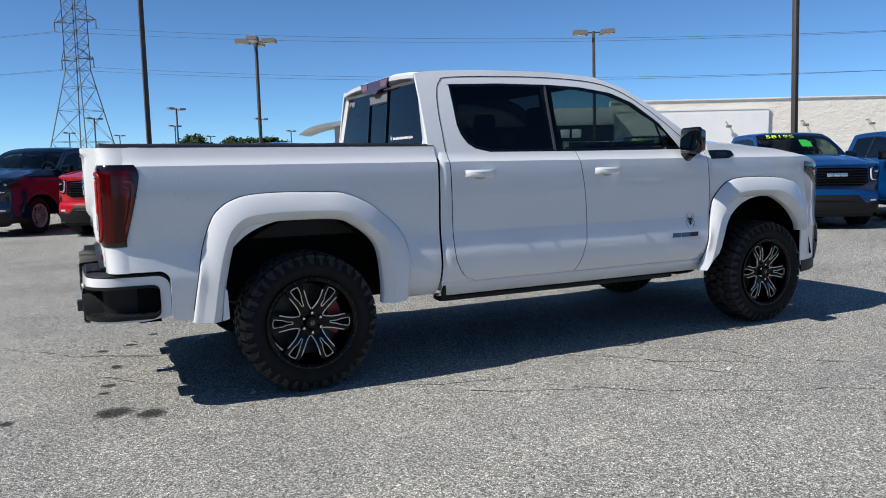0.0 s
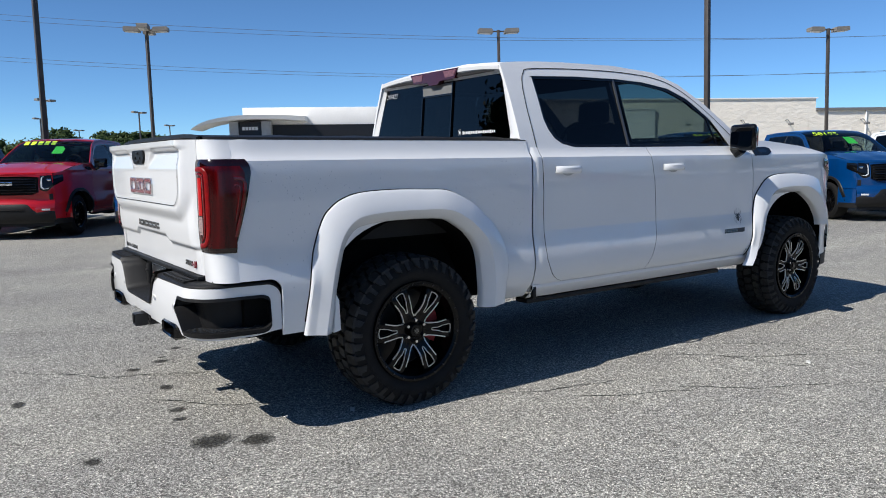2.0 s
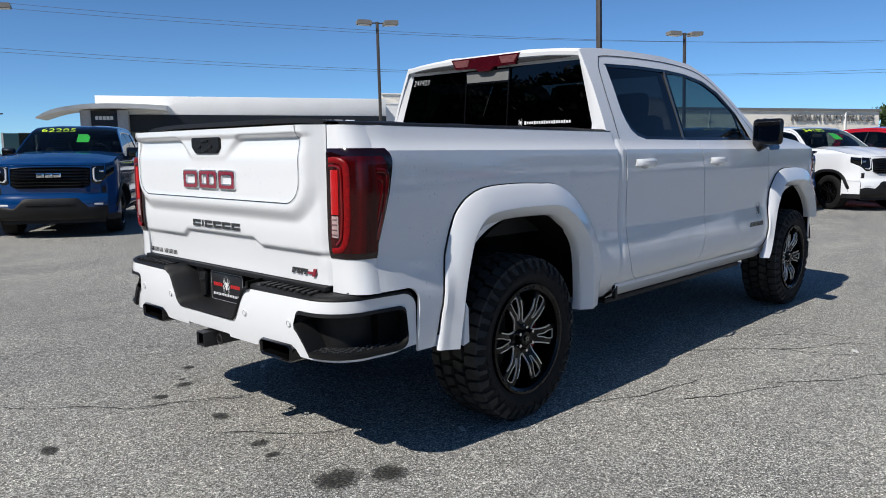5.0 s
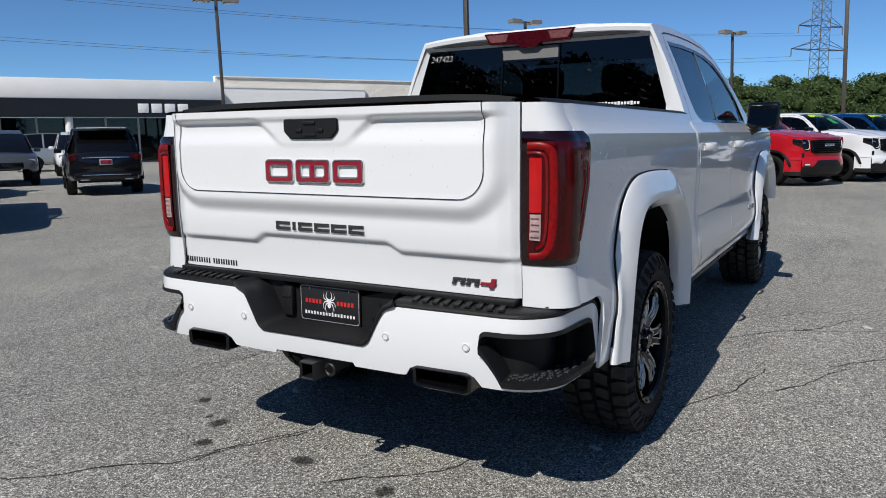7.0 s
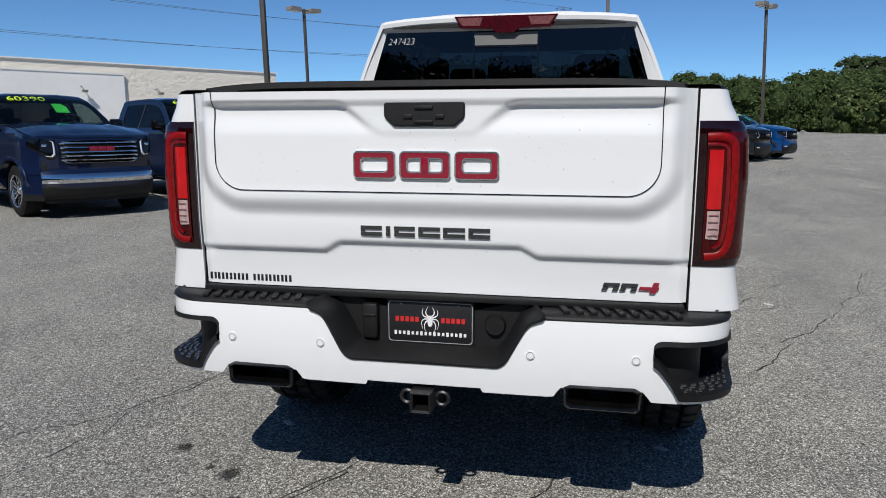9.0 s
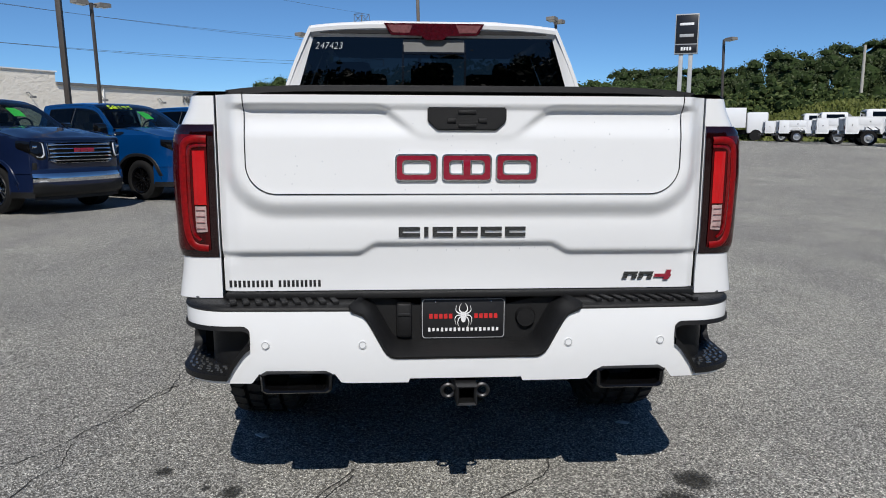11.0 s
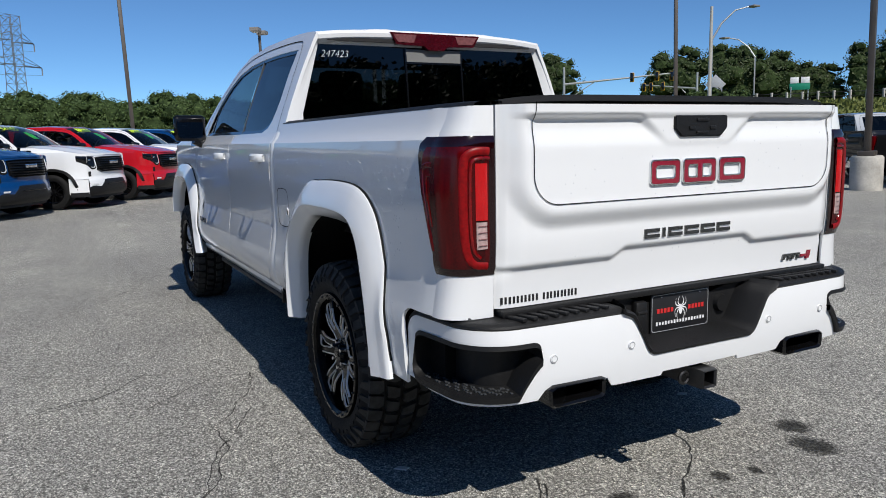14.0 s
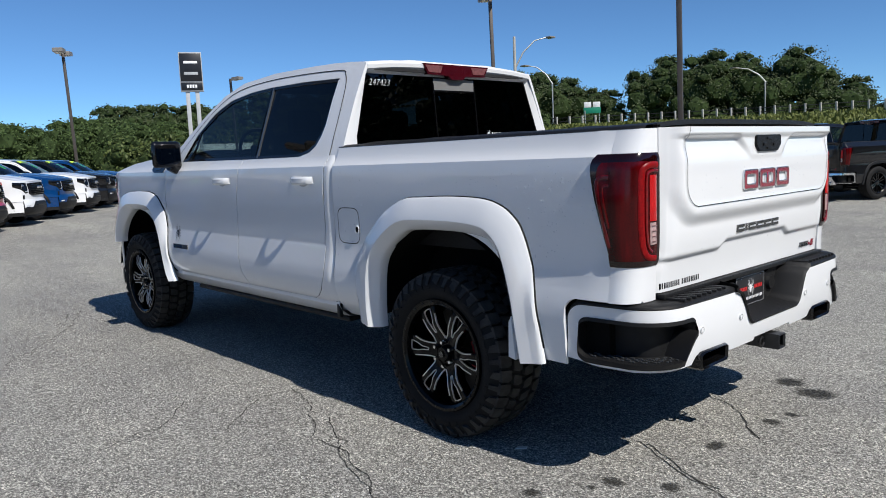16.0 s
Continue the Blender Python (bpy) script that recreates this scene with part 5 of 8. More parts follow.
def bumper_plan(u):
    """Plan line of the rear bumper, u from -1 (one flank) to 1 (the other)."""
    a = abs(u)
    if a < 0.62:
        y = 0.80 * a / 0.62
        x = -1.275 + 0.020 * (y / 0.80) ** 2
    elif a < 0.84:
        t = (a - 0.62) / 0.22 * math.pi / 2
        y = 0.80 + 0.185 * math.sin(t)
        x = -1.255 + 0.185 * (1 - math.cos(t))
    else:
        t = (a - 0.84) / 0.16
        y = 0.985 + 0.026 * t
        x = -1.07 + 0.25 * t
    return x, math.copysign(y, u)


def u_of(y):
    return 0.62 * y / 0.80


def bumper(tk, P, main):
    half = [0.27, 0.285, 0.44, 0.46, 0.70, 0.73, 0.20, 0.205, 0.235, 0.25, 0.262, 0.274, 0.31, 0.335, 0.345, 0.355, 0.37, 0.385, 0.7345, 0.735, 0.736, 0.739, 0.743, 0.748, 0.755, 0.765, 0.78]
    ends = [0.930, 0.936, 0.942, 0.947, 0.952, 0.956, 0.960, 0.963, 0.9645, 0.965, 0.9655, 0.970, 0.976, 0.982, 0.987, 0.991, 0.994, 0.997, 0.999]
    us = sorted({round(v, 4) for v in list(np.linspace(-1, 1, 121)) + [sg * u_of(y) for sg in (-1, 1) for y in half] + [sg * u for sg in (-1, 1) for u in ends]})

    def round_off(t, r):
        """How far a rounded corner has fallen, t from 0 (still straight) to 1 (its end)."""
        return r * (1 - math.sqrt(max(0.0, 1 - min(1.0, max(0.0, t)) ** 2)))

    def top(u):
        y = abs(bumper_plan(u)[1])
        if abs(u) > 0.62:
            return 0.800 - round_off((abs(u) - 0.955) / 0.045, 0.07)
        return float(np.interp(y, [0.235, 0.250, 0.262, 0.274, 0.285, 0.335, 0.345, 0.355, 0.370, 0.385], [0.640, 0.6415, 0.647, 0.656, 0.671, 0.765, 0.780, 0.790, 0.797, 0.800]))

    def bot(u):
        y = abs(bumper_plan(u)[1])
        if abs(u) > 0.62:
            return 0.545 + 0.02 * sstep(0.9, 1.0, abs(u))
        if y < 0.2:
            return 0.560
        return 0.545 + 0.035 * sstep(0.425, 0.455, y) * (1 - sstep(0.71, 0.74, y))

    def h1(u):
        a = abs(u)
        if a < u_of(0.735) or a > 0.965:
            return min(0.68, top(u))
        return 0.748 - round_off((a - 0.935) / 0.030, 0.030) - round_off((u_of(0.765) - a) / u_of(0.030), 0.022)

    def h0(u):
        a = abs(u)
        if a < u_of(0.735) or a > 0.965:
            return min(0.68, top(u))
        y = abs(bumper_plan(u)[1])
        low = 0.690 - 0.115 * sstep(0.725, 0.845, y) if a < 0.62 else 0.575
        return low + round_off((a - 0.930) / 0.035, 0.042)

    def skin(u, z, inset=0.0):
        x, y = bumper_plan(u)
        x2, y2 = bumper_plan(min(1, u + 0.002))
        x1, y1 = bumper_plan(max(-1, u - 0.002))
        n = Vector((-(y2 - y1), (x2 - x1), 0)).normalized()
        lean = 0.018 * ((z - 0.70) / 0.13) ** 2
        return (x + n.x * (-inset) + lean * 1.0 * (-n.x if n.x < 0 else n.x) * 0.6, y - n.y * inset, z)

    bmp = new("rear_bumper")
    bmp.parent = tk
    if main:
        bmp["label"] = "white rear bumper with black step pads"
    bm = B()
    for lo, hi in ((bot, h0), (h1, top)):
        rows = []
        for u in us:
            a, b = lo(u), hi(u)
            rows.append([skin(u, a + (max(a, b) - a) * k / 7) for k in range(8)])
        rows_grid(bm, rows)
    flip_to(bm, lambda c: (-1, 2 * c.y if abs(c.y) > 0.9 else 0, 0))
    thicken(part("bumper_skin", bm, P if main else CHROME, bmp, weld=0.001), 0.010)
    # black closing panel between bumper and bed
    bm = B()
    box(bm, (-0.98, 0, 0.80), (0.24, 1.78, 0.12))
    box(bm, (-0.93, 0, 0.68), (0.12, 1.90, 0.30))
    part("bumper_beam", bm, UNDER, bmp)
    # step pad on top, split by the number plate recess
    for sg in (-1, 1):
        bm = B()
        rows = []
        uu = [u for u in us if u * sg >= u_of(0.384)]
        for u in uu:
            t = top(u)
            rows.append([skin(u, t - 0.002, 0.004), skin(u, t + 0.006, -0.003), skin(u, t + 0.013, -0.001), skin(u, t + 0.020, 0.008), skin(u, t + 0.023, 0.024), skin(u, t + 0.023, 0.12 if abs(u) < 0.84 else 0.09)])
        rows_grid(bm, rows)
        flip_to(bm, lambda c: (-0.6, 0, 1))
        pad = part("step_pad", bm, PLASTIC, bmp, "black textured step pad")
        for k in range(9 if main else 0):
            bm = B()
            y = 0.455 + 0.043 * k
            box(bm, (-1.205, sg * y, 0.827), (0.085, 0.022, 0.012), 0.003, Matrix.Translation((-1.205, sg * y, 0.827)) @ pose(0, 0, 0, 0, 0, 16) @ Matrix.Translation((1.205, -sg * y, -0.827)))
            part("grip_rib", bm, PLASTIC, pad)
        # corner step pocket
        bm = B()
        rows = []
        hu = [u for u in us if u * sg >= u_of(0.735) and abs(u) <= 0.965]
        for u in hu:
            a, b = h0(u), h1(u)
            rows.append([skin(u, b + 0.004, -0.004), skin(u, b - 0.012, -0.006), skin(u, b - 0.02, 0.07), skin(u, b - 0.022, 0.085), skin(u, a + 0.012, 0.085), skin(u, a + 0.008, 0.0), skin(u, a + 0.006, -0.018), skin(u, a - 0.016, -0.016), skin(u, a - 0.018, -0.002)])
        rows_grid(bm, rows)
        for row in (rows[0], rows[-1]):
            try:
                bm.faces.new([bm.verts.new(p) for p in row])
            except ValueError:
                pass
        bmesh.ops.recalc_face_normals(bm, faces=bm.faces)
        pk = part("corner_step", bm, PLASTIC, bmp, "black corner step with studded tread")
        bm = B()
        r = 0
        for u in np.linspace(0.65, 0.93, 15):
            for ins in (0.006, 0.024, 0.042, 0.060):
                q = skin(sg * (u + (0.010 if r % 2 else 0)), h0(u) + 0.0125, ins)
                box(bm, q, (0.010, 0.008, 0.004))
                r += 1
            r += 1
        if main:
            part("step_studs", bm, GREYP, pk, weld=0)["kind"] = "stuff"
        # exhaust outlet in the notch
        bm = B()
        o = [(0.462, 0.582), (0.482, 0.592), (0.684, 0.592), (0.706, 0.580), (0.702, 0.524), (0.688, 0.513), (0.478, 0.513), (0.464, 0.524)]
        c = (0.584, 0.553)
        rows = []
        for y, z in o + o[:1]:
            yi, zi = c[0] + (y - c[0]) * 0.87, c[1] + (z - c[1]) * 0.68
            rows.append([(-1.10, sg * y, z), (-1.262, sg * y, z), (-1.272, sg * (y * 0.5 + yi * 0.5), z * 0.5 + zi * 0.5), (-1.262, sg * yi, zi), (-1.08, sg * yi, zi)])
        rows_grid(bm, rows)
        back = [bm.verts.new((-1.08, sg * (c[0] + (y - c[0]) * 0.87), c[1] + (z - c[1]) * 0.68)) for y, z in o]
        bm.faces.new(back)
        bmesh.ops.recalc_face_normals(bm, faces=bm.faces)
        part("exhaust_tip", bm, GLOSSBLACK if main else CHROME, tk, "black rectangular exhaust tip")
        for y in (0.684, 0.355) if main else ():
            u = sg * u_of(y)
            bm = B()
            q = skin(u, 0.686)
            bmesh.ops.create_cone(bm, cap_ends=True, segments=20, radius1=0.0155, radius2=0.0145, depth=0.006, matrix=Matrix.Translation((q[0] - 0.001, q[1], q[2])) @ pose(0, 0, 0, 0, -90))
            sn = part("parking_sensor", bm, P if main else GREYP, bmp)
            bm = B()
            revolve(bm, [(0.0125, 0.0), (0.0125, 0.0015), (0.0105, 0.0015), (0.0105, 0.0)], 20)
            bmesh.ops.transform(bm, matrix=Matrix.Translation((q[0] - 0.004, q[1], q[2])) @ pose(0, 0, 0, 0, 0, 90), verts=bm.verts)
            part("sensor_ring", bm, SIGNGREY, sn)
        bm = B()
        box(bm, (-1.108, sg * 0.895, 0.824), (0.06, 0.09, 0.018), 0.004)
        part("hinge_cover", bm, GREYP, bmp)
    # number plate recess
    bm = B()
    side = [(0.402, 0.824), (0.392, 0.806), (0.370, 0.797), (0.355, 0.790), (0.345, 0.780), (0.335, 0.765), (0.285, 0.671), (0.274, 0.656), (0.262, 0.647), (0.250, 0.6415), (0.235, 0.640)]
    deep = [(0.350, 0.838), (0.345, 0.820), (0.330, 0.808), (0.318, 0.800), (0.308, 0.788), (0.299, 0.772), (0.257, 0.694), (0.247, 0.682), (0.236, 0.675), (0.224, 0.670), (0.210, 0.668)]
    edge0 = side + [(-y, z) for y, z in reversed(side)]
    inn2 = deep + [(-y, z) for y, z in reversed(deep)]
    rows = []
    for (y, z), (yi, zi) in zip(edge0, inn2):
        yo = y
        rows.append([(-1.276, yo, z - 0.006), (-1.282, yo * 0.99, z + 0.004), (-1.268, yo * 0.965, z + 0.010), (-1.142, yi, zi), (-1.138, 0, 0.755)])
    rows_grid(bm, rows)
    bmesh.ops.recalc_face_normals(bm, faces=bm.faces)
    flip_to(bm, lambda c: (-1, 0, 0.2))
    rc = part("plate_recess", bm, PLASTIC, bmp, "black plastic plate recess")
    bm = B()
    box(bm, (-1.145, 0, 0.836), (0.06, 1.66, 0.022), 0.004)
    part("sill_strip", bm, PLASTIC, bmp)
    bm = B()
    box(bm, (-1.152, 0.212, 0.742), (0.034, 0.056, 0.125), 0.010)
    pl = part("plug_cover", bm, PLASTIC, rc)
    bm = B()
    box(bm, (-1.171, 0.212, 0.764), (0.006, 0.046, 0.010), 0.002)
    part("cover_hinge", bm, STEEL, rc)
    bm = B()
    bmesh.ops.create_cone(bm, cap_ends=True, segments=24, radius1=0.038, radius2=0.032, depth=0.02, matrix=Matrix.Translation((-1.150, -0.225, 0.745)) @ pose(0, 0, 0, 0, -90))
    part("round_plug", bm, PLASTIC, rc)
    bm = B()
    box(bm, (-1.148, 0, 0.743), (0.008, 0.305, 0.152), 0.002)
    npl = part("number_plate", bm, BLACKPRINT if main else WHITEPRINT, tk, "black advertising plate with red and white marks" if main else "")
    if main:
        for y in (0.10, -0.10):
            bm = B()
            bmesh.ops.create_uvsphere(bm, u_segments=8, v_segments=6, radius=0.004, matrix=Matrix.Translation((-1.153, y, 0.805)))
            part("plate_screw", bm, CHROME, npl)
        bm = B()
        loops = [round_loop(0.148 - g, 0.0715 - g, 0.012) for g in (0.0, 0.0022)]
        rows_grid(bm, [[(-1.1526, y, 0.743 + z) for y, z in pair] for pair in zip(*loops)])
        flip_to(bm, lambda c: (-1, 0, 0))
        part("plate_border", bm, SIGNGREY, npl, "fine pale border line")
        for k in range(1, 11):
            bm = B()
            spider_shape(bm, lambda p: (-1.1535, p[0], 0.753 + p[1]), 0.046, k)
            flip_to(bm, lambda c: (-1, 0, 0))
            part("mark_piece", bm, WHITEPRINT, npl)
        for a, b in ((0.125, 0.037), (-0.037, -0.125)):
            n = 5
            for k in range(n):
                w = (b - a) / n
                bm = B()
                box(bm, (-1.1528, a + w * (k + 0.5), 0.752), (0.002, abs(w) * 0.70, 0.017))
                part("red_bar", bm, REDPRINT, npl)
        for k in range(17):
            bm = B()
            box(bm, (-1.1528, 0.13 - 0.26 * (k + 0.5) / 17, 0.703), (0.002, 0.0085, 0.011 if k % 3 else 0.014))
            part("white_bar", bm, WHITEPRINT, npl)
        # hitch
        bm = B()
        ro = [(-0.036, 0.545), (0.036, 0.545), (0.036, 0.473), (-0.036, 0.473)]
        rows = []
        for y, z in ro + ro[:1]:
            yi, zi = y * 0.72, 0.509 + (z - 0.509) * 0.72
            rows.append([(-1.02, y, z), (-1.302, y, z), (-1.310, y * 0.9, 0.509 + (z - 0.509) * 0.9), (-1.302, yi, zi), (-1.05, yi, zi)])
        rows_grid(bm, rows)
        bm.faces.new([bm.verts.new((-1.05, y * 0.72, 0.509 + (z - 0.509) * 0.72)) for y, z in ro])
        bmesh.ops.recalc_face_normals(bm, faces=bm.faces)
        ht = part("tow_hitch", bm, STEEL, tk, "black square tow receiver")
        for sg in (-1, 1):
            bm = B()
            lp = [(-1.235, sg * (0.060 + 0.022 * math.cos(t)), 0.505 + 0.022 * math.sin(t)) for t in np.linspace(0, 2 * math.pi, 14)]
            tube(bm, lp, 0.007, 6, False)
            part("chain_loop", bm, STEEL, ht)
        bm = B()
        tube(bm, [(-1.02, -0.55, 0.53), (-1.02, 0.55, 0.53)], 0.035, 10)
        part("hitch_beam", bm, STEEL, ht)


def cab_shell(tk, P, main, price):
    # roof
    bm = B()
    rows = []
    for x in np.linspace(0.885, 2.44, 34):
        z = lerp_pts(RAIL, x)
        ye = up_y(z) - 0.0005
        rows.append([(x, ye * k / 10, z + 0.030 * (1 - (abs(k) / 10) ** 3.4) + (0.004 if 3 < abs(k) < 6 else 0)) for k in range(-10, 11)])
    rows_grid(bm, rows)
    flip_to(bm, lambda c: (0, 0, 1))
    rf = thicken(part("roof", bm, P, tk), 0.03)
    # rear lip with the high brake light
    bm = B()
    rows = []
    for k in range(-14, 15):
        y = k / 14 * 0.735
        z = 2.022 + 0.028 * (1 - (abs(k) / 14) ** 3.4)
        rows.append([(0.888, y, z + 0.002), (0.853, y, z - 0.004), (0.840, y, z - 0.016), (0.844, y, z - 0.038), (0.868, y, z - 0.060), (0.93, y, z - 0.066)])
    rows_grid(bm, rows)
    bmesh.ops.recalc_face_normals(bm, faces=bm.faces)
    flip_to(bm, lambda c: (-0.5, 0, c.z - 1.99))
    part("roof_lip", bm, P, tk)
    bm = B()
    prism(bm, [(0.300, 2.040), (-0.300, 2.040), (-0.258, 1.972), (-0.08, 1.968), (-0.05, 1.945), (0.05, 1.945), (0.08, 1.968), (0.258, 1.972)], lambda p, d: (d, p[0], p[1]), 0.90, 0.836)
    bmesh.ops.recalc_face_normals(bm, faces=bm.faces)
    bl = part("high_brake_light", bm, BRAKE_RED, tk, "red high brake light")
    for sg in (-1, 1):
        bm = B()
        prism(bm, [(sg * 0.282, 2.030), (sg * 0.13, 2.030), (sg * 0.15, 1.984), (sg * 0.252, 1.986)], lambda p, d: (d, p[0], p[1]), 0.86, 0.8335)
        bmesh.ops.recalc_face_normals(bm, faces=bm.faces)
        part("cargo_lens", bm, BRAKE_CLEAR, bl)
    # back of the cab round the rear window
    bm = B()
    outer = [(0.855, 0.742, 2.006), (0.855, -0.742, 2.006), (0.845, -0.93, 1.56), (0.845, -0.96, 1.46), (0.845, 0.96, 1.46), (0.845, 0.93, 1.56)]
    inner = [(0.884, 0.722, 1.962), (0.884, -0.722, 1.962), (0.852, -0.838, 1.575), (0.849, -0.838, 1.535), (0.849, 0.838, 1.535), (0.852, 0.838, 1.575)]
    rows = [[o, tuple(0.5 * (a + b) + (-0.006 if i == 0 else 0) for i, (a, b) in enumerate(zip(o, q))), q] for o, q in zip(outer + outer[:1], inner + inner[:1])]
    rows_grid(bm, rows)
    flip_to(bm, lambda c: (-1, 0, 0))
    thicken(part("cab_back", bm, P, tk), 0.02)
    bm = B()
    rows = []
    for k in range(9):
        z = 1.52 + 0.448 * k / 8
        yw = np.interp(z, [1.52, 1.575, 1.965], [0.842, 0.842, 0.724])
        rows.append([(0.850 + 0.034 * (z - 1.535) / 0.41, yw * j / 6, z) for j in range(-6, 7)])
    rows_grid(bm, rows)
    flip_to(bm, lambda c: (-1, 0, 0))
    rw = part("rear_window", bm, GLASS, tk, "dark tinted rear window with sliding panel")
    bm = B()
    for (ya, yb, za, zb) in ((0.193, 0.183, 1.53, 1.96), (-0.183, -0.193, 1.53, 1.96), (0.193, -0.193, 1.866, 1.876)):
        box(bm, (0.869, (ya + yb) / 2, (za + zb) / 2), (0.012, abs(ya - yb), zb - za), 0, None)
    for v in bm.verts:
        v.co.x += 0.034 * (v.co.z - 1.74) / 0.41 - 0.008
    part("slider_frame", bm, GLOSSBLACK, rw)
    if main:
        bm = B()
        box(bm, (0.872, 0.002, 1.914), (0.004, 0.37, 0.072))
        part("slider_header", bm, COPING, rw)
        t = text_mesh("stock_number", "247423", 0.055, WHITEPRINT, Matrix.Translation((0.872, 0.632, 1.908)) @ Matrix(((0, 0.0, -1, 0), (-1, 0, 0, 0), (0, 1, 0, 0), (0, 0, 0, 1))), rw, shear=0.25, extrude=0.001, thin=0.0013)
        for k in range(19):
            bm = B()
            box(bm, (0.849, -0.33 - 0.36 * (k + 0.5) / 19, 1.590), (0.002, 0.0135, 0.016 if k % 4 else 0.022))
            part("window_print", bm, WHITEPRINT, rw)
        bm = B()
        spider_shape(bm, lambda p: (0.848, -0.300 + p[0], 1.594 + p[1]), 0.024)
        flip_to(bm, lambda c: (-1, 0, 0))
        part("window_mark", bm, WHITEPRINT, rw)
    # windshield
    bm = B()
    rows = []
    nv = 10
    for k in range(nv + 1):
        v = k / nv
        x0 = 2.44 + (3.235 - 2.44) * v
        z0 = lerp_pts(RAIL, x0)
        ye = up_y(z0) - 0.012
        z1 = z0 + 0.034 * (1 - v)
        rows.append([(x0 + (0.05 + 0.16 * v) * (1 - (j / 8) ** 2), ye * j / 8, z1 - 0.034 * (1 - v) * (abs(j) / 8) ** 2.4 - 0.004) for j in range(-8, 9)])
    rows_grid(bm, rows)
    flip_to(bm, lambda c: (1, 0, 1))
    ws = part("windshield", bm, GLASS_W, tk, "clear windshield" + (" with a painted price" if price else ""))
    bm = B()
    rows = [[(3.225 + 0.21 * (1 - (j / 8) ** 2), 0.94 * j / 8, 1.553), (3.33 + 0.16 * (1 - (j / 8) ** 2), 0.945 * j / 8, 1.535)] for j in range(-8, 9)]
    rows_grid(bm, rows)
    flip_to(bm, lambda c: (0, 0, 1))
    part("cowl", bm, PLASTIC, tk)
    if price:
        price_marks(ws, price)
    # interior
    inside = new("interior")
    inside.parent = tk
    bm = B()
    box(bm, (2.0, 0, 0.86), (2.5, 1.7, 0.04))
    box(bm, (3.05, 0, 1.32), (0.45, 1.72, 0.34), 0.05)
    part("dashboard", bm, INTERIOR, inside)
    for x, n in ((1.22, 3), (2.18, 2)) if main else ((2.18, 2),):
        for k in range(n):
            y = (k - (n - 1) / 2) * (0.52 if n == 3 else 0.86)
            seat = new("seat")
            seat.parent = inside
            bm = B()
            box(bm, (x + 0.22, y, 1.08), (0.52, 0.50, 0.16), 0.05)
            part("cushion", bm, INTERIOR, seat)
            bm = B()
            box(bm, (x - 0.06, y, 1.40), (0.16, 0.50, 0.56), 0.06, Matrix.Translation((x, y, 1.2)) @ pose(0, 0, 0, 0, -10) @ Matrix.Translation((-x, -y, -1.2)))
            part("backrest", bm, INTERIOR, seat)
            bm = B()
            box(bm, (x - 0.13, y, 1.745), (0.11, 0.27, 0.18), 0.045)
            part("headrest", bm, INTERIOR, seat)
    bm = B()
    ring = [(2.72 + 0.075 * math.cos(t) * 0.5, 0.43 + 0.185 * math.sin(t), 1.55 + 0.175 * math.cos(t)) for t in np.linspace(0, 2 * math.pi, 25)]
    tube(bm, ring, 0.016, 8, False)
    box(bm, (2.74, 0.43, 1.55), (0.05, 0.16, 0.10), 0.02)
    part("steering_wheel", bm, INTERIOR, inside)
    bm = B()
    box(bm, (1.6, 0, 1.99), (1.5, 1.36, 0.02))
    part("headliner", bm, INTERIOR, inside)


def price_marks(ws, price):
    """Price painted across the top of the windshield, and a bright card behind the glass."""
    e = Vector((3.02, 0, 1.77)) - Vector((2.62, 0, 2.01))
    ang = math.atan2(-e.z, e.x)
    up = Vector((-e.x, 0, -e.z)).normalized()
    nrm = Vector((-up.z, 0, up.x))
    nrm = nrm if nrm.x > 0 else -nrm
    rgt = Vector((0, 1, 0))
    m = Matrix((( rgt.x, up.x, nrm.x, 0), (rgt.y, up.y, nrm.y, 0), (rgt.z, up.z, nrm.z, 0), (0, 0, 0, 1)))
    if price == "bars":
        for k in range(5):
            bm = B()
            box(bm, (-0.56 + 0.14 * k, 0, 0), (0.095, 0.15, 0.004))
            o = part("price_bar", bm, PRICEINK, ws)
            o.matrix_basis = Matrix.Translation(Vector((2.675, 0, 1.985))) @ m
        price = ""
    t = price and text_mesh("price_paint", price, 0.20, PRICEINK, Matrix.Translation(Vector((2.675, -0.28, 1.985))) @ m, ws, extrude=0.002)
    if t:
        t.scale.x = 1.25
    bm = B()
    prism(bm, [(-0.10, 0.15), (0.06, 0.15), (0.12, 0.05), (0.12, -0.15), (-0.10, -0.15)], lambda p, d: (0.18 + p[0], p[1], d), 0.0, 0.004)
    bmesh.ops.recalc_face_normals(bm, faces=bm.faces)
    c = part("window_card", bm, GREENCARD, ws, "bright green window card")
    c.matrix_basis = Matrix.Translation(Vector((2.90, 0, 1.83))) @ m


def nose(y, z):
    """The front's skin: how far forward it stands."""
    x = 4.955 - 0.17 * (abs(y) / 0.86) ** 3 - 0.05 * sstep(1.05, 1.40, z)
    low = float(np.interp(z, [0.40, 0.48, 0.58, 0.70, 0.80, 0.84], [-0.05, 0.02, 0.045, 0.05, 0.035, 0.0]))
    return x + low


def nose_patch(y0, y1, lo, hi, off, ny=16, nz=8, edge=0.0):
    """A sheet laid on the front's skin between two breadths; lo and hi give its edges."""
    bm = B()
    rows = []
    for k in range(ny + 1):
        y = y0 + (y1 - y0) * k / ny
        a, b = lo(y), hi(y)
        rows.append([(nose(y, a + (b - a) * j / nz) + (off if 0 < j < nz and 0 < k < ny else edge), y, a + (b - a) * j / nz) for j in range(nz + 1)])
    rows_grid(bm, rows)
    flip_to(bm, lambda c: (1, 0, 0))
    return bm


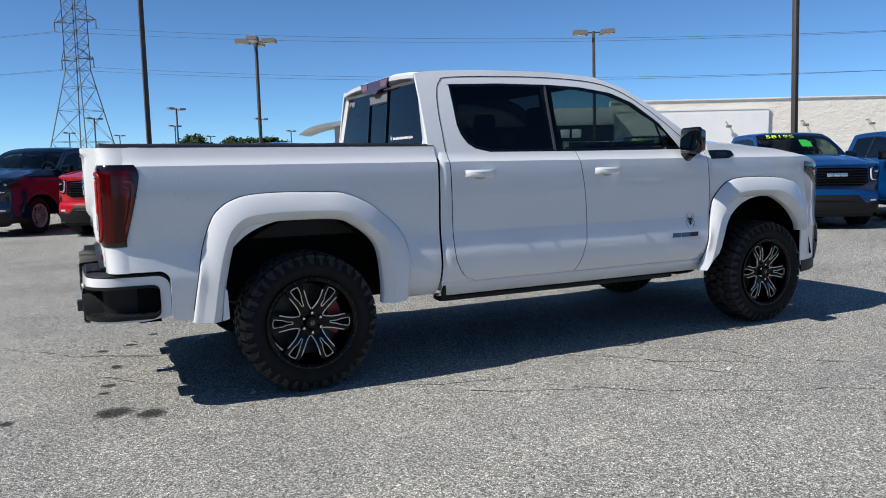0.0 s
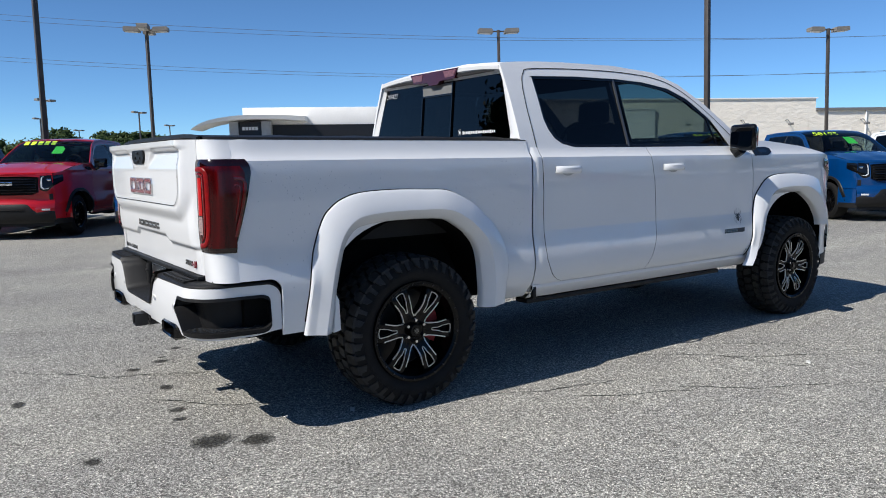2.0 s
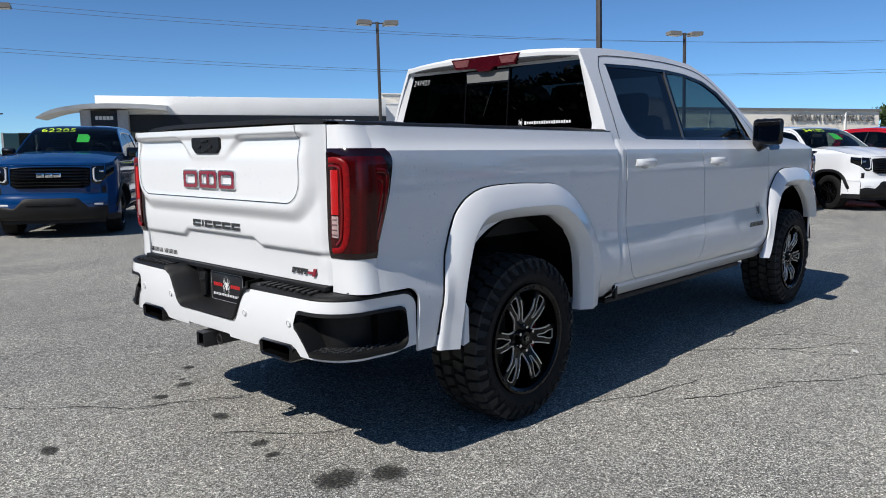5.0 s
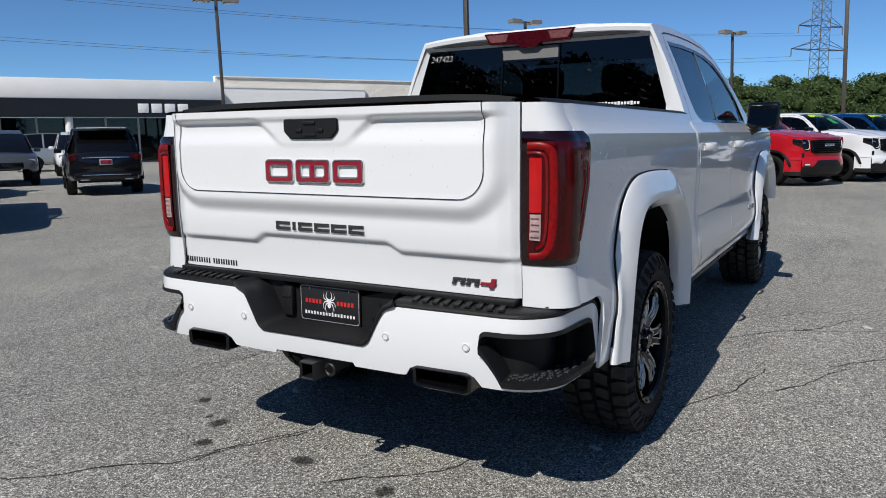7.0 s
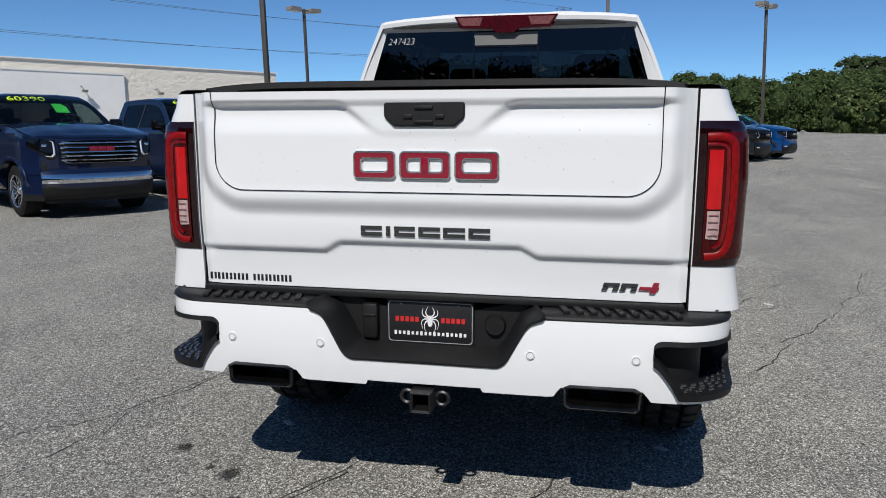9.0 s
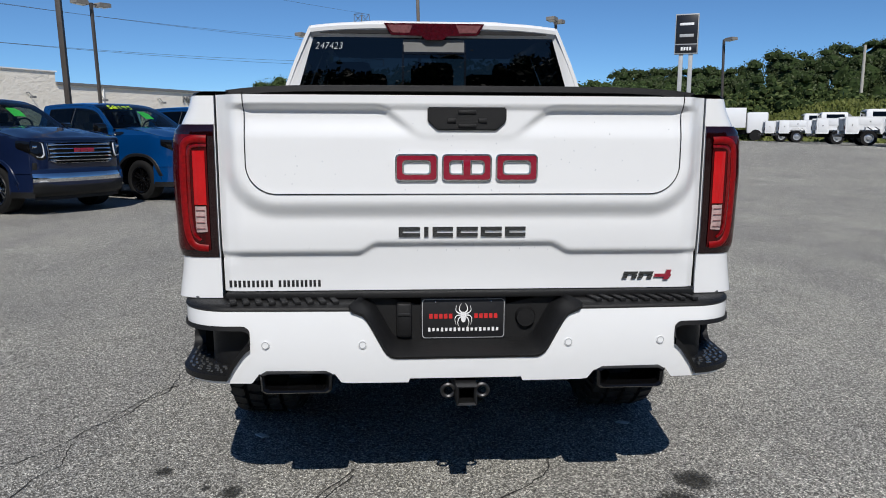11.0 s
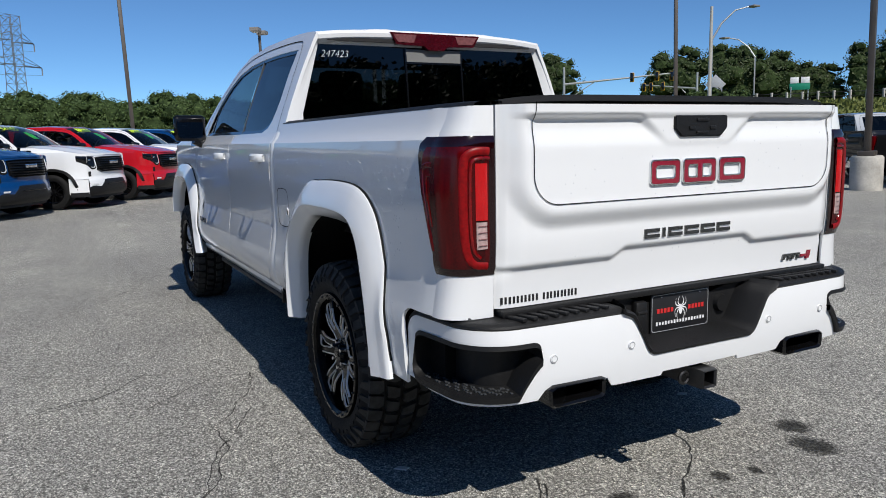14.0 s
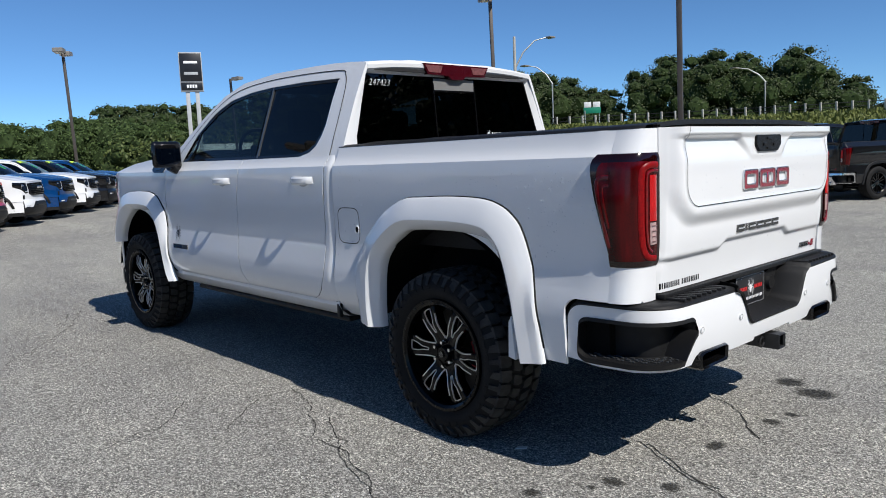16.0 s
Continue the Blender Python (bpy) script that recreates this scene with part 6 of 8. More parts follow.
def front_end(tk, P, grille, fender_top, main):
    bm = B()
    rows = []
    for k in range(-12, 13):
        a = abs(k) / 12
        tip = nose(0.86 * a, 1.38) + 0.016
        r = []
        for u in list(np.linspace(0, 1, 30)):
            x = 3.36 + (tip - 3.36) * u
            z = fender_top(min(x, 4.80))
            ye = min(0.945, side_y(min(x, 4.80), min(z, 1.53)) - 0.004)
            crown = 0.050 * (1 - sstep(0.55, 1.0, a)) + 0.018 * (1 - sstep(0.20, 0.40, a)) * sstep(3.4, 3.8, x)
            r.append((x, ye * k / 12, z + crown * (1 - 0.6 * sstep(4.5, 4.95, x)) - 0.035 * sstep(0.96, 1.0, u)))
        r.append((tip - 0.01, r[-1][1], 1.335))
        rows.append(r)
    rows_grid(bm, rows)
    flip_to(bm, lambda c: (0.3, 0, 1))
    part("hood", bm, P, tk, angle=50)
    # one painted skin, with black and bright pieces laid on it
    part("front_fascia", nose_patch(-0.86, 0.86, lambda y: 0.46, lambda y: 1.37, 0.0, 32, 26), P, tk, angle=50)
    bright = grille is CHROME
    low = part("lower_intake", nose_patch(-0.86, 0.86, lambda y: 0.42, lambda y: 0.60 + 0.05 * sstep(0.45, 0.75, abs(y)) + (0.0 if bright else 0.19 * (1 - sstep(0.40, 0.60, abs(y)))), 0.014, 24, 8), PLASTIC, tk, "black lower intake and skid plate")
    if not bright:
        part("intake_bar", nose_patch(-0.42, 0.42, lambda y: 0.655, lambda y: 0.700, 0.026, 14, 3), GLOSSBLACK, low)
    else:
        part("bumper_bar", nose_patch(-0.86, 0.86, lambda y: 0.66, lambda y: 0.80, 0.014, 24, 4), CHROME, low, "chrome bumper bar")
    for s in (-1, 1):
        bm = B()
        rows = []
        for x in np.linspace(4.42, 4.80, 8):
            rows.append([(x, s * (side_y(x, 0.9) + 0.002), z) for z in (0.46, 0.60, 0.70, 0.82)])
        rows_grid(bm, rows)
        flip_to(bm, lambda c: (0, s, 0))
        thicken(part("bumper_end", bm, P, tk), 0.01)
        bm = B()
        rows = []
        for x in np.linspace(4.44, 4.82, 8):
            rows.append([(x, s * (side_y(x, 0.9) + 0.008), z) for z in (0.40, 0.45, 0.50)])
        rows_grid(bm, rows)
        flip_to(bm, lambda c: (0, s, 0))
        thicken(part("intake_end", bm, PLASTIC, tk), 0.01)
    # grille
    def g_hi(y):
        return 1.315 - 0.02 * (abs(y) / 0.6) ** 4

    def g_lo(y):
        return 0.955 + 0.05 * sstep(0.50, 0.62, abs(y))

    gr = part("grille", nose_patch(-0.615, 0.615, g_lo, g_hi, 0.016, 22, 8), UNDER, tk, "black grille with cross bars")
    zs = (1.01, 1.07, 1.13, 1.20, 1.265) if bright else (1.005, 1.055, 1.105, 1.155, 1.205, 1.255)
    for z in zs:
        h = 0.017 if bright else 0.015
        bm = nose_patch(-0.585, 0.585, lambda y: z - h, lambda y: z + h, 0.034, 20, 3, 0.016)
        part("grille_bar", bm, grille, gr)
    rim = B()
    loop = [(0.615 * k / 12, g_hi(0.615 * k / 12)) for k in range(-12, 13)] + [(0.615 * k / 12, g_lo(0.615 * k / 12)) for k in range(12, -13, -1)]
    rows = []
    for y, z in loop + loop[:1]:
        yi, zi = y * 0.965, 1.14 + (z - 1.14) * 0.90
        rows.append([(nose(y, z) + 0.004, y, z), (nose(y, z) + 0.034, 0.5 * (y + yi), 0.5 * (z + zi)), (nose(yi, zi) + 0.018, yi, zi)])
    rows_grid(rim, rows)
    flip_to(rim, lambda c: (1, 0, 0))
    part("grille_frame", rim, CHROME if bright else GLOSSBLACK, gr)
    for a, b in ((-0.19, -0.07), (-0.06, 0.06), (0.07, 0.19)):
        bm = B()
        box(bm, (nose(0, 1.17) + 0.045, (a + b) / 2, 1.175), (0.02, b - a, 0.072), 0.006)
        part("front_emblem", bm, EMBLEM if bright else CHROME, gr)
    for s in (-1, 1):
        ya, yb = s * 0.635, s * 0.862
        bm = nose_patch(ya, yb, lambda y: 1.02 + 0.10 * sstep(0.74, 0.862, abs(y)) + 0.03 * (1 - sstep(0.63, 0.70, abs(y))), lambda y: 1.315 + 0.012 * sstep(0.64, 0.85, abs(y)), 0.018, 10, 8, 0.004)
        hl = part("headlight", bm, GLOSSBLACK, tk, "dark headlight with pale C-shaped light bar")
        bm = B()
        rows = []
        for y, z in [(0.70, 1.295), (0.672, 1.285), (0.668, 1.20), (0.672, 1.10), (0.71, 1.06), (0.78, 1.07)]:
            x = nose(y, z) + 0.024
            rows.append([(x, s * (y - 0.013), z - 0.006), (x + 0.008, s * y, z + 0.002), (x, s * (y + 0.014), z + 0.012)])
        rows_grid(bm, rows)
        flip_to(bm, lambda c: (1, 0, 0))
        part("light_strip", bm, HEADLENS, hl, "pale C-shaped light strip")
        bm = B()
        box(bm, (nose(0.77, 1.25) + 0.014, s * 0.775, 1.235), (0.03, 0.10, 0.045), 0.012)
        part("projector", bm, CHROME, hl)
        bm = B()
        rows = []
        for k in range(7):
            x = 4.60 + 0.20 * k / 6 if not main else 4.44 + 0.35 * k / 6
            lo, hi = (1.12 + 0.09 * (6 - k) / 6, 1.335 - 0.003 * k) if not main else (1.29 - 0.165 * k / 6, 1.372 - 0.004 * k)
            rows.append([(x, s * (side_y(x, z) + o), z) for z, o in ((lo, 0.004), (lo + 0.012, 0.009), ((lo + hi) / 2, 0.010), (hi - 0.012, 0.009), (hi, 0.004))])
        rows_grid(bm, rows)
        flip_to(bm, lambda c: (0, s, 0))
        part("headlight_side", bm, GLOSSBLACK, hl)
        part("air_duct", nose_patch(s * 0.775, s * 0.835, lambda y: 0.86, lambda y: 0.975, 0.006, 4, 4, 0.003), PLASTIC, tk)
        part("fog_light", nose_patch(s * 0.66, s * 0.79, lambda y: 0.66, lambda y: 0.695, 0.012, 4, 3, 0.004), HEADLENS, tk)
    bm = B()
    rows = [[(nose(0.80 * k / 10, 0.46) - 0.06, 0.80 * k / 10, z) for k in range(-10, 11)] for z in (0.36, 0.46)]
    rows_grid(bm, rows)
    part("air_dam", bm, PLASTIC, tk)
# ---- ground ----
def lot_rise(x, y):
    """The lot climbs gently towards its far corner."""
    return 0.72 * sstep(15, 33, x) * sstep(-9, -19, y)


def ground():
    bm = B()
    n = 90
    xs = [-1500, -400, -120] + list(np.linspace(-60, 120, n)) + [300, 900, 2500]
    ys = [-2500, -900, -300] + list(np.linspace(-120, 120, n)) + [300, 900, 2500]
    rows_grid(bm, [[(x, y, lot_rise(x, y)) for y in ys] for x in xs])
    flip_to(bm, lambda c: (0, 0, 1))
    return solid("ground", bm, ASPHALT, "worn grey asphalt car park", "ground", kind="structure")


ground()

# ---- the lifted truck ----
main_truck = pickup(True, WHITE, "lifted white crew-cab pickup with fender flares and black wheels", Matrix.Translation((-1.2, -0.003, 0)) @ pose(0, 0, 0, 0, 0, 0.35) @ Matrix.Translation((1.2, 0, 0)))

# ---- the row of pickups for sale, noses towards the lot ----
ROW_F = Vector((-0.513, -0.858, 0))
ROW_R = Vector((ROW_F.y, -ROW_F.x, 0))
STOCK = 0.105
ROW_BACK = {-2: 0.6, -1: 0.9, 0: 1.0, 1: 0.9, 2: 0.35}


def row_place(i):
    fr = Vector((10.69, 5.18, 0)) + Vector((2.42, -1.54, 0)) * i + Vector((0.80, 0.25, 0)) * ROW_BACK.get(i, 0.0)
    o = fr - ROW_F * WHEELBASE - ROW_R * 0.97
    return Matrix.Translation(o) @ pose(0, 0, 0, 0, 0, math.degrees(math.atan2(ROW_F.y, ROW_F.x)))


ROW = [
    (-6, NAVY, "dark blue pickup parked at the end of the row", SILVER, GLOSSBLACK, ""),
    (-5, RED, "bright red pickup with a price on the windshield", GLOSSBLACK, GLOSSBLACK, "bars"),
    (-4, BLUE, "bright blue pickup with a price on the windshield", GLOSSBLACK, GLOSSBLACK, "62205"),
    (-2, NAVY, "navy pickup with chrome grille and silver wheels", CHROME, CHROME, "60390"),
    (-1, NAVY, "navy pickup with chrome grille and silver wheels", CHROME, CHROME, "60390"),
    (0, BLUE, "bright blue pickup with a price on the windshield", GLOSSBLACK, GLOSSBLACK, "58195"),
    (1, BLUE, "bright blue pickup with a price on the windshield", GLOSSBLACK, GLOSSBLACK, "58195"),
    (2, WHITE, "white pickup with black grille and black wheels", GLOSSBLACK, GLOSSBLACK, "54185"),
    (3, RED, "bright red pickup with a price on the windshield", GLOSSBLACK, GLOSSBLACK, "bars"),
    (4, WHITE, "white pickup with black grille and black wheels", GLOSSBLACK, GLOSSBLACK, "bars"),
    (5, BLUE, "bright blue pickup with a price on the windshield", GLOSSBLACK, GLOSSBLACK, "bars"),
    (6, WHITE, "white pickup with black grille and black wheels", GLOSSBLACK, GLOSSBLACK, "bars"),
    (7, BLACKP, "black pickup with black wheels in the row", GLOSSBLACK, GLOSSBLACK, "bars"),
    (8, BLUE, "bright blue pickup with a price on the windshield", GLOSSBLACK, GLOSSBLACK, "bars"),
]
for i, col, lab, rims, gr, pr in ROW:
    pickup(False, col, lab, row_place(i), rims, gr, STOCK, pr, "pickups for sale in the row")

# ---- the row across the lane, tails towards the lot ----
BACK_F = Vector((-0.36, -0.933, 0))
BACK_R = Vector((BACK_F.y, -BACK_F.x, 0))
BACK = [
    (3.3, BLACKP, "black pickup with black wheels, tail to the lane", GLOSSBLACK),
    (5.9, BLACKP, "black pickup with black wheels, tail to the lane", GLOSSBLACK),
    (8.5, BLACKP, "black pickup with black wheels, tail to the lane", GLOSSBLACK),
    (11.3, SILVER, "silver pickup with black wheels, tail to the lane", GLOSSBLACK),
    (14.5, WHITE, "white pickup with bright wheels, tail to the lane", CHROME),
    (17.0, WHITE, "white pickup with bright wheels, tail to the lane", CHROME),
    (19.5, WHITE, "white pickup with bright wheels, tail to the lane", CHROME),
    (22.6, RED, "red pickup with bright wheels, tail to the lane", CHROME),
    (25.7, WHITE, "white pickup with bright wheels, tail to the lane", CHROME),
]


def back_place(x, y=None):
    rr = Vector((x, (-15.46 - 0.3 * x if x < 14.6 else -19.84 - 0.12 * (x - 14.6)) if y is None else y, 0))
    if x > 22:
        # beyond the lane the row lies farther out
        rr = Vector((1.17 * x + 0.62, 1.17 * rr.y - 0.08, 0))
    mid = rr - BACK_R * 0.97 + BACK_F * 1.9
    up = Vector((0, 0, lot_rise(mid.x, mid.y)))
    return Matrix.Translation(rr - BACK_R * 0.97 + up) @ pose(0, 0, 0, 0, 0, math.degrees(math.atan2(BACK_F.y, BACK_F.x)))


for x, col, lab, rims in BACK:
    pickup(False, col, lab, back_place(x), rims, GLOSSBLACK, STOCK, "", "pickups across the lane")


# ---- service-body trucks ----
def service_truck(m, label):
    tk = thing("service_truck", label, "truck", m, "white service trucks")
    for hx in (0.0, 3.8):
        for s in (-1, 1):
            w = new("wheel")
            w.parent = tk
            w.matrix_basis = Matrix.Translation((hx, s * 0.86, 0.40)) @ (Matrix.Identity(4) if s > 0 else pose(0, 0, 0, 0, 0, 180))
            bm = B()
            revolve(bm, [(0.24, -0.12), (0.37, -0.13), (0.40, -0.08), (0.40, 0.08), (0.37, 0.13), (0.24, 0.12)], 28)
            part("tyre", bm, RUBBER, w)
            bm = B()
            revolve(bm, [(0.245, 0.11), (0.23, 0.10), (0.20, 0.03), (0.10, 0.05), (0.08, 0.10), (0.0, 0.11)], 24)
            part("rim", bm, SILVER, w)
    for s in (-1, 1):
        bm = B()
        prof = [(-1.15, 0.62), (-0.52, 0.62), (-0.46, 0.86), (-0.25, 1.0), (0.25, 1.0), (0.46, 0.86), (0.52, 0.62), (1.35, 0.62), (1.35, 1.52), (-1.15, 1.52)]
        prism(bm, prof, lambda p, d: (p[0], s * d, p[1]), 0.62, 1.02)
        bmesh.ops.recalc_face_normals(bm, faces=bm.faces)
        bx = part("side_box", bm, WHITE, tk)
        for xa, xb, za, zb in ((-1.08, -0.58, 0.72, 1.44), (-0.5, 0.5, 1.08, 1.44), (0.60, 1.28, 0.72, 1.44)):
            bm = B()
            box(bm, ((xa + xb) / 2, s * 1.026, (za + zb) / 2), (xb - xa, 0.016, zb - za), 0.006)
            dr = part("locker_door", bm, WHITE, bx)
            bm = B()
            box(bm, ((xa + xb) / 2, s * 1.038, (za + zb) / 2), (0.05, 0.012, 0.07), 0.004)
            part("latch", bm, STEEL, dr)
        bm = B()
        box(bm, (-1.17, s * 0.85, 0.95), (0.03, 0.12, 0.22), 0.01)
        part("tail_light", bm, LENS, tk)
    bm = B()
    box(bm, (0.1, 0, 0.80), (2.5, 1.24, 0.06))
    box(bm, (-1.16, 0, 1.12), (0.04, 1.22, 0.62))
    part("cargo_bed", bm, SIGNGREY, tk)
    bm = B()
    box(bm, (-1.30, 0, 0.52), (0.22, 1.9, 0.12), 0.02)
    part("rear_step", bm, STEEL, tk)
    # cab
    bm = B()
    rows = []
    for x, w, zt in ((1.45, 0.78, 1.98), (1.55, 0.80, 2.05), (2.9, 0.80, 2.06), (3.05, 0.80, 2.03)):
        rows.append([(x, -0.98, 0.62), (x, -1.0, 1.40), (x, -w, zt - 0.05), (x, -w + 0.08, zt), (x, w - 0.08, zt), (x, w, zt - 0.05), (x, 1.0, 1.40), (x, 0.98, 0.62)])
    rows_grid(bm, rows)
    for r in (rows[0], rows[-1]):
        bm.faces.new([bm.verts.new(p) for p in r])
    bmesh.ops.recalc_face_normals(bm, faces=bm.faces)
    cb = part("cab", bm, WHITE, tk)
    bm = B()
    rows = [[(3.05, -0.8, 2.0), (3.05, 0.8, 2.0)], [(3.75, -0.9, 1.46), (3.75, 0.9, 1.46)]]
    rows_grid(bm, rows)
    part("windshield", bm, GLASS, tk)
    bm = B()
    prof = [(3.05, 0.62), (3.35, 0.62), (3.5, 0.95), (4.1, 0.95), (4.25, 0.62), (4.75, 0.60), (4.80, 1.30), (4.6, 1.42), (3.75, 1.48), (3.05, 1.46)]
    prism(bm, prof, lambda p, d: (p[0], d, p[1]), -0.98, 0.98)
    bmesh.ops.recalc_face_normals(bm, faces=bm.faces)
    part("front", bm, WHITE, tk)
    for s in (-1, 1):
        bm = B()
        prism(bm, [(1.75, 1.46), (2.85, 1.46), (2.85, 1.90), (1.75, 1.90)], lambda p, d: (p[0], s * (1.0 - 0.2 * (p[1] - 1.40) / 0.6 + d), p[1]), 0.0, 0.012)
        bmesh.ops.recalc_face_normals(bm, faces=bm.faces)
        part("side_window", bm, GLASS, cb)
    bm = B()
    box(bm, (1.44, 0, 1.74), (0.012, 1.25, 0.34), 0.004)
    part("rear_window", bm, GLOSSBLACK, cb)
    bm = B()
    box(bm, (1.8, 0, 0.5), (5.6, 0.8, 0.2))
    part("chassis", bm, UNDER, tk)
    return tk


first_service = service_truck(back_place(28.42, -20.72), "white service-body truck with side lockers")
for x, y in ((32.46, -21.72), (38.59, -22.98), (41.61, -23.65)):
    copy_thing(first_service, back_place(x, y))


def box_truck(m):
    tk = thing("box_truck", "white box truck parked behind the service trucks", "truck", m)
    bm = B()
    box(bm, (1.6, 0, 1.85), (5.0, 2.3, 1.6), 0.03)
    part("cargo_box", bm, WHITE, tk)
    bm = B()
    box(bm, (5.0, 0, 1.45), (1.6, 2.1, 1.7), 0.15)
    part("cab", bm, WHITE, tk)
    bm = B()
    box(bm, (2.2, 0, 0.72), (6.6, 1.2, 0.35))
    part("chassis", bm, UNDER, tk)
    for hx in (0.2, 4.9):
        for s in (-1, 1):
            bm = B()
            revolve(bm, [(0.0, 0.1), (0.25, 0.12), (0.42, 0.13), (0.45, 0.08), (0.45, -0.1), (0.0, -0.12)], 24)
            bmesh.ops.transform(bm, matrix=Matrix.Translation((hx, s * 0.95, 0.45)), verts=bm.verts)
            part("wheel", bm, RUBBER, tk)
    return tk


box_truck(back_place(48.1, -20.5))


# ---- family cars by the showroom ----
def suv(m, col, label, price=False):
    tk = thing("parked_car", label, "car", m, "cars by the showroom")
    L, W = 4.7, 0.92
    for hx in (0.95, 3.75):
        for s in (-1, 1):
            w = new("wheel")
            w.parent = tk
            w.matrix_basis = Matrix.Translation((hx, s * 0.80, 0.36)) @ (Matrix.Identity(4) if s > 0 else pose(0, 0, 0, 0, 0, 180))
            bm = B()
            revolve(bm, [(0.23, -0.11), (0.34, -0.12), (0.36, -0.07), (0.36, 0.07), (0.34, 0.12), (0.23, 0.11)], 28)
            part("tyre", bm, RUBBER, w)
            bm = B()
            revolve(bm, [(0.235, 0.105), (0.22, 0.10), (0.20, 0.05), (0.05, 0.075), (0.0, 0.08)], 20)
            part("rim", bm, SILVER, w)
    bm = B()
    secs = [(0.0, 0.55, 0.72, 1.02), (0.06, 0.42, 0.84, 1.10), (0.35, 0.36, 0.91, 1.12), (1.2, 0.34, 0.94, 1.10), (3.2, 0.34, 0.94, 1.06), (3.9, 0.36, 0.92, 1.02), (4.45, 0.40, 0.86, 0.92), (4.68, 0.48, 0.74, 0.80), (4.72, 0.55, 0.66, 0.72)]
    rows = []
    for x, zb, w, zt in secs:
        rows.append([(x, -w * 0.88, zb), (x, -w, zb + 0.12), (x, -w * 1.01, 0.70), (x, -w * 0.97, zt - 0.04), (x, -w * 0.88, zt), (x, 0, zt + 0.035), (x, w * 0.88, zt), (x, w * 0.97, zt - 0.04), (x, w * 1.01, 0.70), (x, w, zb + 0.12), (x, w * 0.88, zb)])
    rows_grid(bm, rows)
    for r in (rows[0], rows[-1]):
        bm.faces.new([bm.verts.new(p) for p in r])
    bmesh.ops.recalc_face_normals(bm, faces=bm.faces)
    part("body", bm, col, tk, angle=40)
    bm = B()
    rows = []
    for x, w0, w1, z0, z1 in ((0.10, 0.80, 0.66, 1.10, 1.12), (0.45, 0.86, 0.68, 1.11, 1.62), (0.62, 0.86, 0.66, 1.11, 1.72), (1.6, 0.87, 0.66, 1.09, 1.77), (2.4, 0.87, 0.66, 1.07, 1.74), (2.75, 0.86, 0.68, 1.06, 1.64), (3.62, 0.84, 0.74, 1.03, 1.05)):
        rows.append([(x, -w0, z0), (x, -w1, z1 - 0.04), (x, -w1 + 0.08, z1), (x, w1 - 0.08, z1), (x, w1, z1 - 0.04), (x, w0, z0)])
    rows_grid(bm, rows)
    bmesh.ops.recalc_face_normals(bm, faces=bm.faces)
    part("greenhouse", bm, GLOSSBLACK, tk, "dark glass all round")
    bm = B()
    rows = [[(x, w * k / 4, z + 0.012 - 0.01 * abs(k) / 4) for k in range(-4, 5)] for x, w, z in ((0.30, 0.60, 1.715), (0.62, 0.60, 1.735), (1.6, 0.61, 1.785), (2.4, 0.61, 1.755), (2.72, 0.62, 1.66))]
    rows_grid(bm, rows)
    flip_to(bm, lambda c: (0, 0, 1))
    thicken(part("roof", bm, col, tk), 0.03)
    for s in (-1, 1):
        bm = B()
        for xa, xb in ((0.42, 0.62), (1.35, 1.42), (2.70, 3.50)):
            za, zb = 1.11, 1.72
            if xa > 2:
                prism(bm, [(3.45, 1.04), (3.60, 1.035), (2.80, 1.62), (2.70, 1.66)], lambda p, d: (p[0], s * (0.86 - 0.18 * (p[1] - 1.05) / 0.65 + d), p[1]), 0.0, 0.014)
            else:
                prism(bm, [(xa - (0.12 if xa < 1 else 0), za), (xb, za), (xb, zb), (xa, zb - (0.05 if xa < 1 else 0))], lambda p, d: (p[0], s * (0.87 - 0.20 * (p[1] - 1.1) / 0.62 + d), p[1]), 0.0, 0.012)
        bmesh.ops.recalc_face_normals(bm, faces=bm.faces)
        part("pillar", bm, col, tk)
        bm = B()
        box(bm, (0.05, s * 0.72, 0.98), (0.10, 0.28, 0.16), 0.03)
        part("tail_light", bm, LENS, tk, "red tail light")
        bm = B()
        box(bm, (4.50, s * 0.68, 0.80), (0.22, 0.26, 0.12), 0.04)
        part("headlight", bm, CLEARLENS, tk)
        bm = B()
        box(bm, (2.85, s * 1.02, 1.13), (0.12, 0.20, 0.13), 0.04)
        part("side_mirror", bm, col, tk)
        for hx in (0.95, 3.75):
            bm = B()
            ring = [(hx + 0.40 * math.cos(math.pi * k / 12), 0.36 + 0.40 * math.sin(math.pi * k / 12)) for k in range(13)]
            bm.faces.new([bm.verts.new((x, s * 0.955, z)) for x, z in ring])
            flip_to(bm, lambda c: (0, s, 0))
            part("wheel_arch", bm, UNDER, tk)
    bm = B()
    box(bm, (-0.03, 0, 0.50), (0.12, 1.5, 0.20), 0.04)
    rb = part("rear_bumper", bm, col, tk)
    bm = B()
    box(bm, (-0.094, 0, 0.545), (0.012, 1.15, 0.022), 0.005)
    part("bumper_strip", bm, CHROME, rb)
    bm = B()
    box(bm, (-0.06, 0, 0.395), (0.10, 1.36, 0.09), 0.03)
    part("skid_panel", bm, UNDER, rb)
    for s in (-1, 1):
        bm = B()
        box(bm, (-0.098, s * 0.52, 0.425), (0.03, 0.22, 0.045), 0.014)
        part("exhaust_tip", bm, CHROME, rb)
    bm = B()
    box(bm, (-0.015, 0, 0.985), (0.03, 1.1, 0.035), 0.008)
    part("chrome_strip", bm, CHROME, tk)
    bm = B()
    box(bm, (-0.012, 0, 0.86), (0.02, 0.30, 0.14), 0.004)
    npl = part("number_plate", bm, SIGNGREY, tk, "plate in a pale frame")
    bm = B()
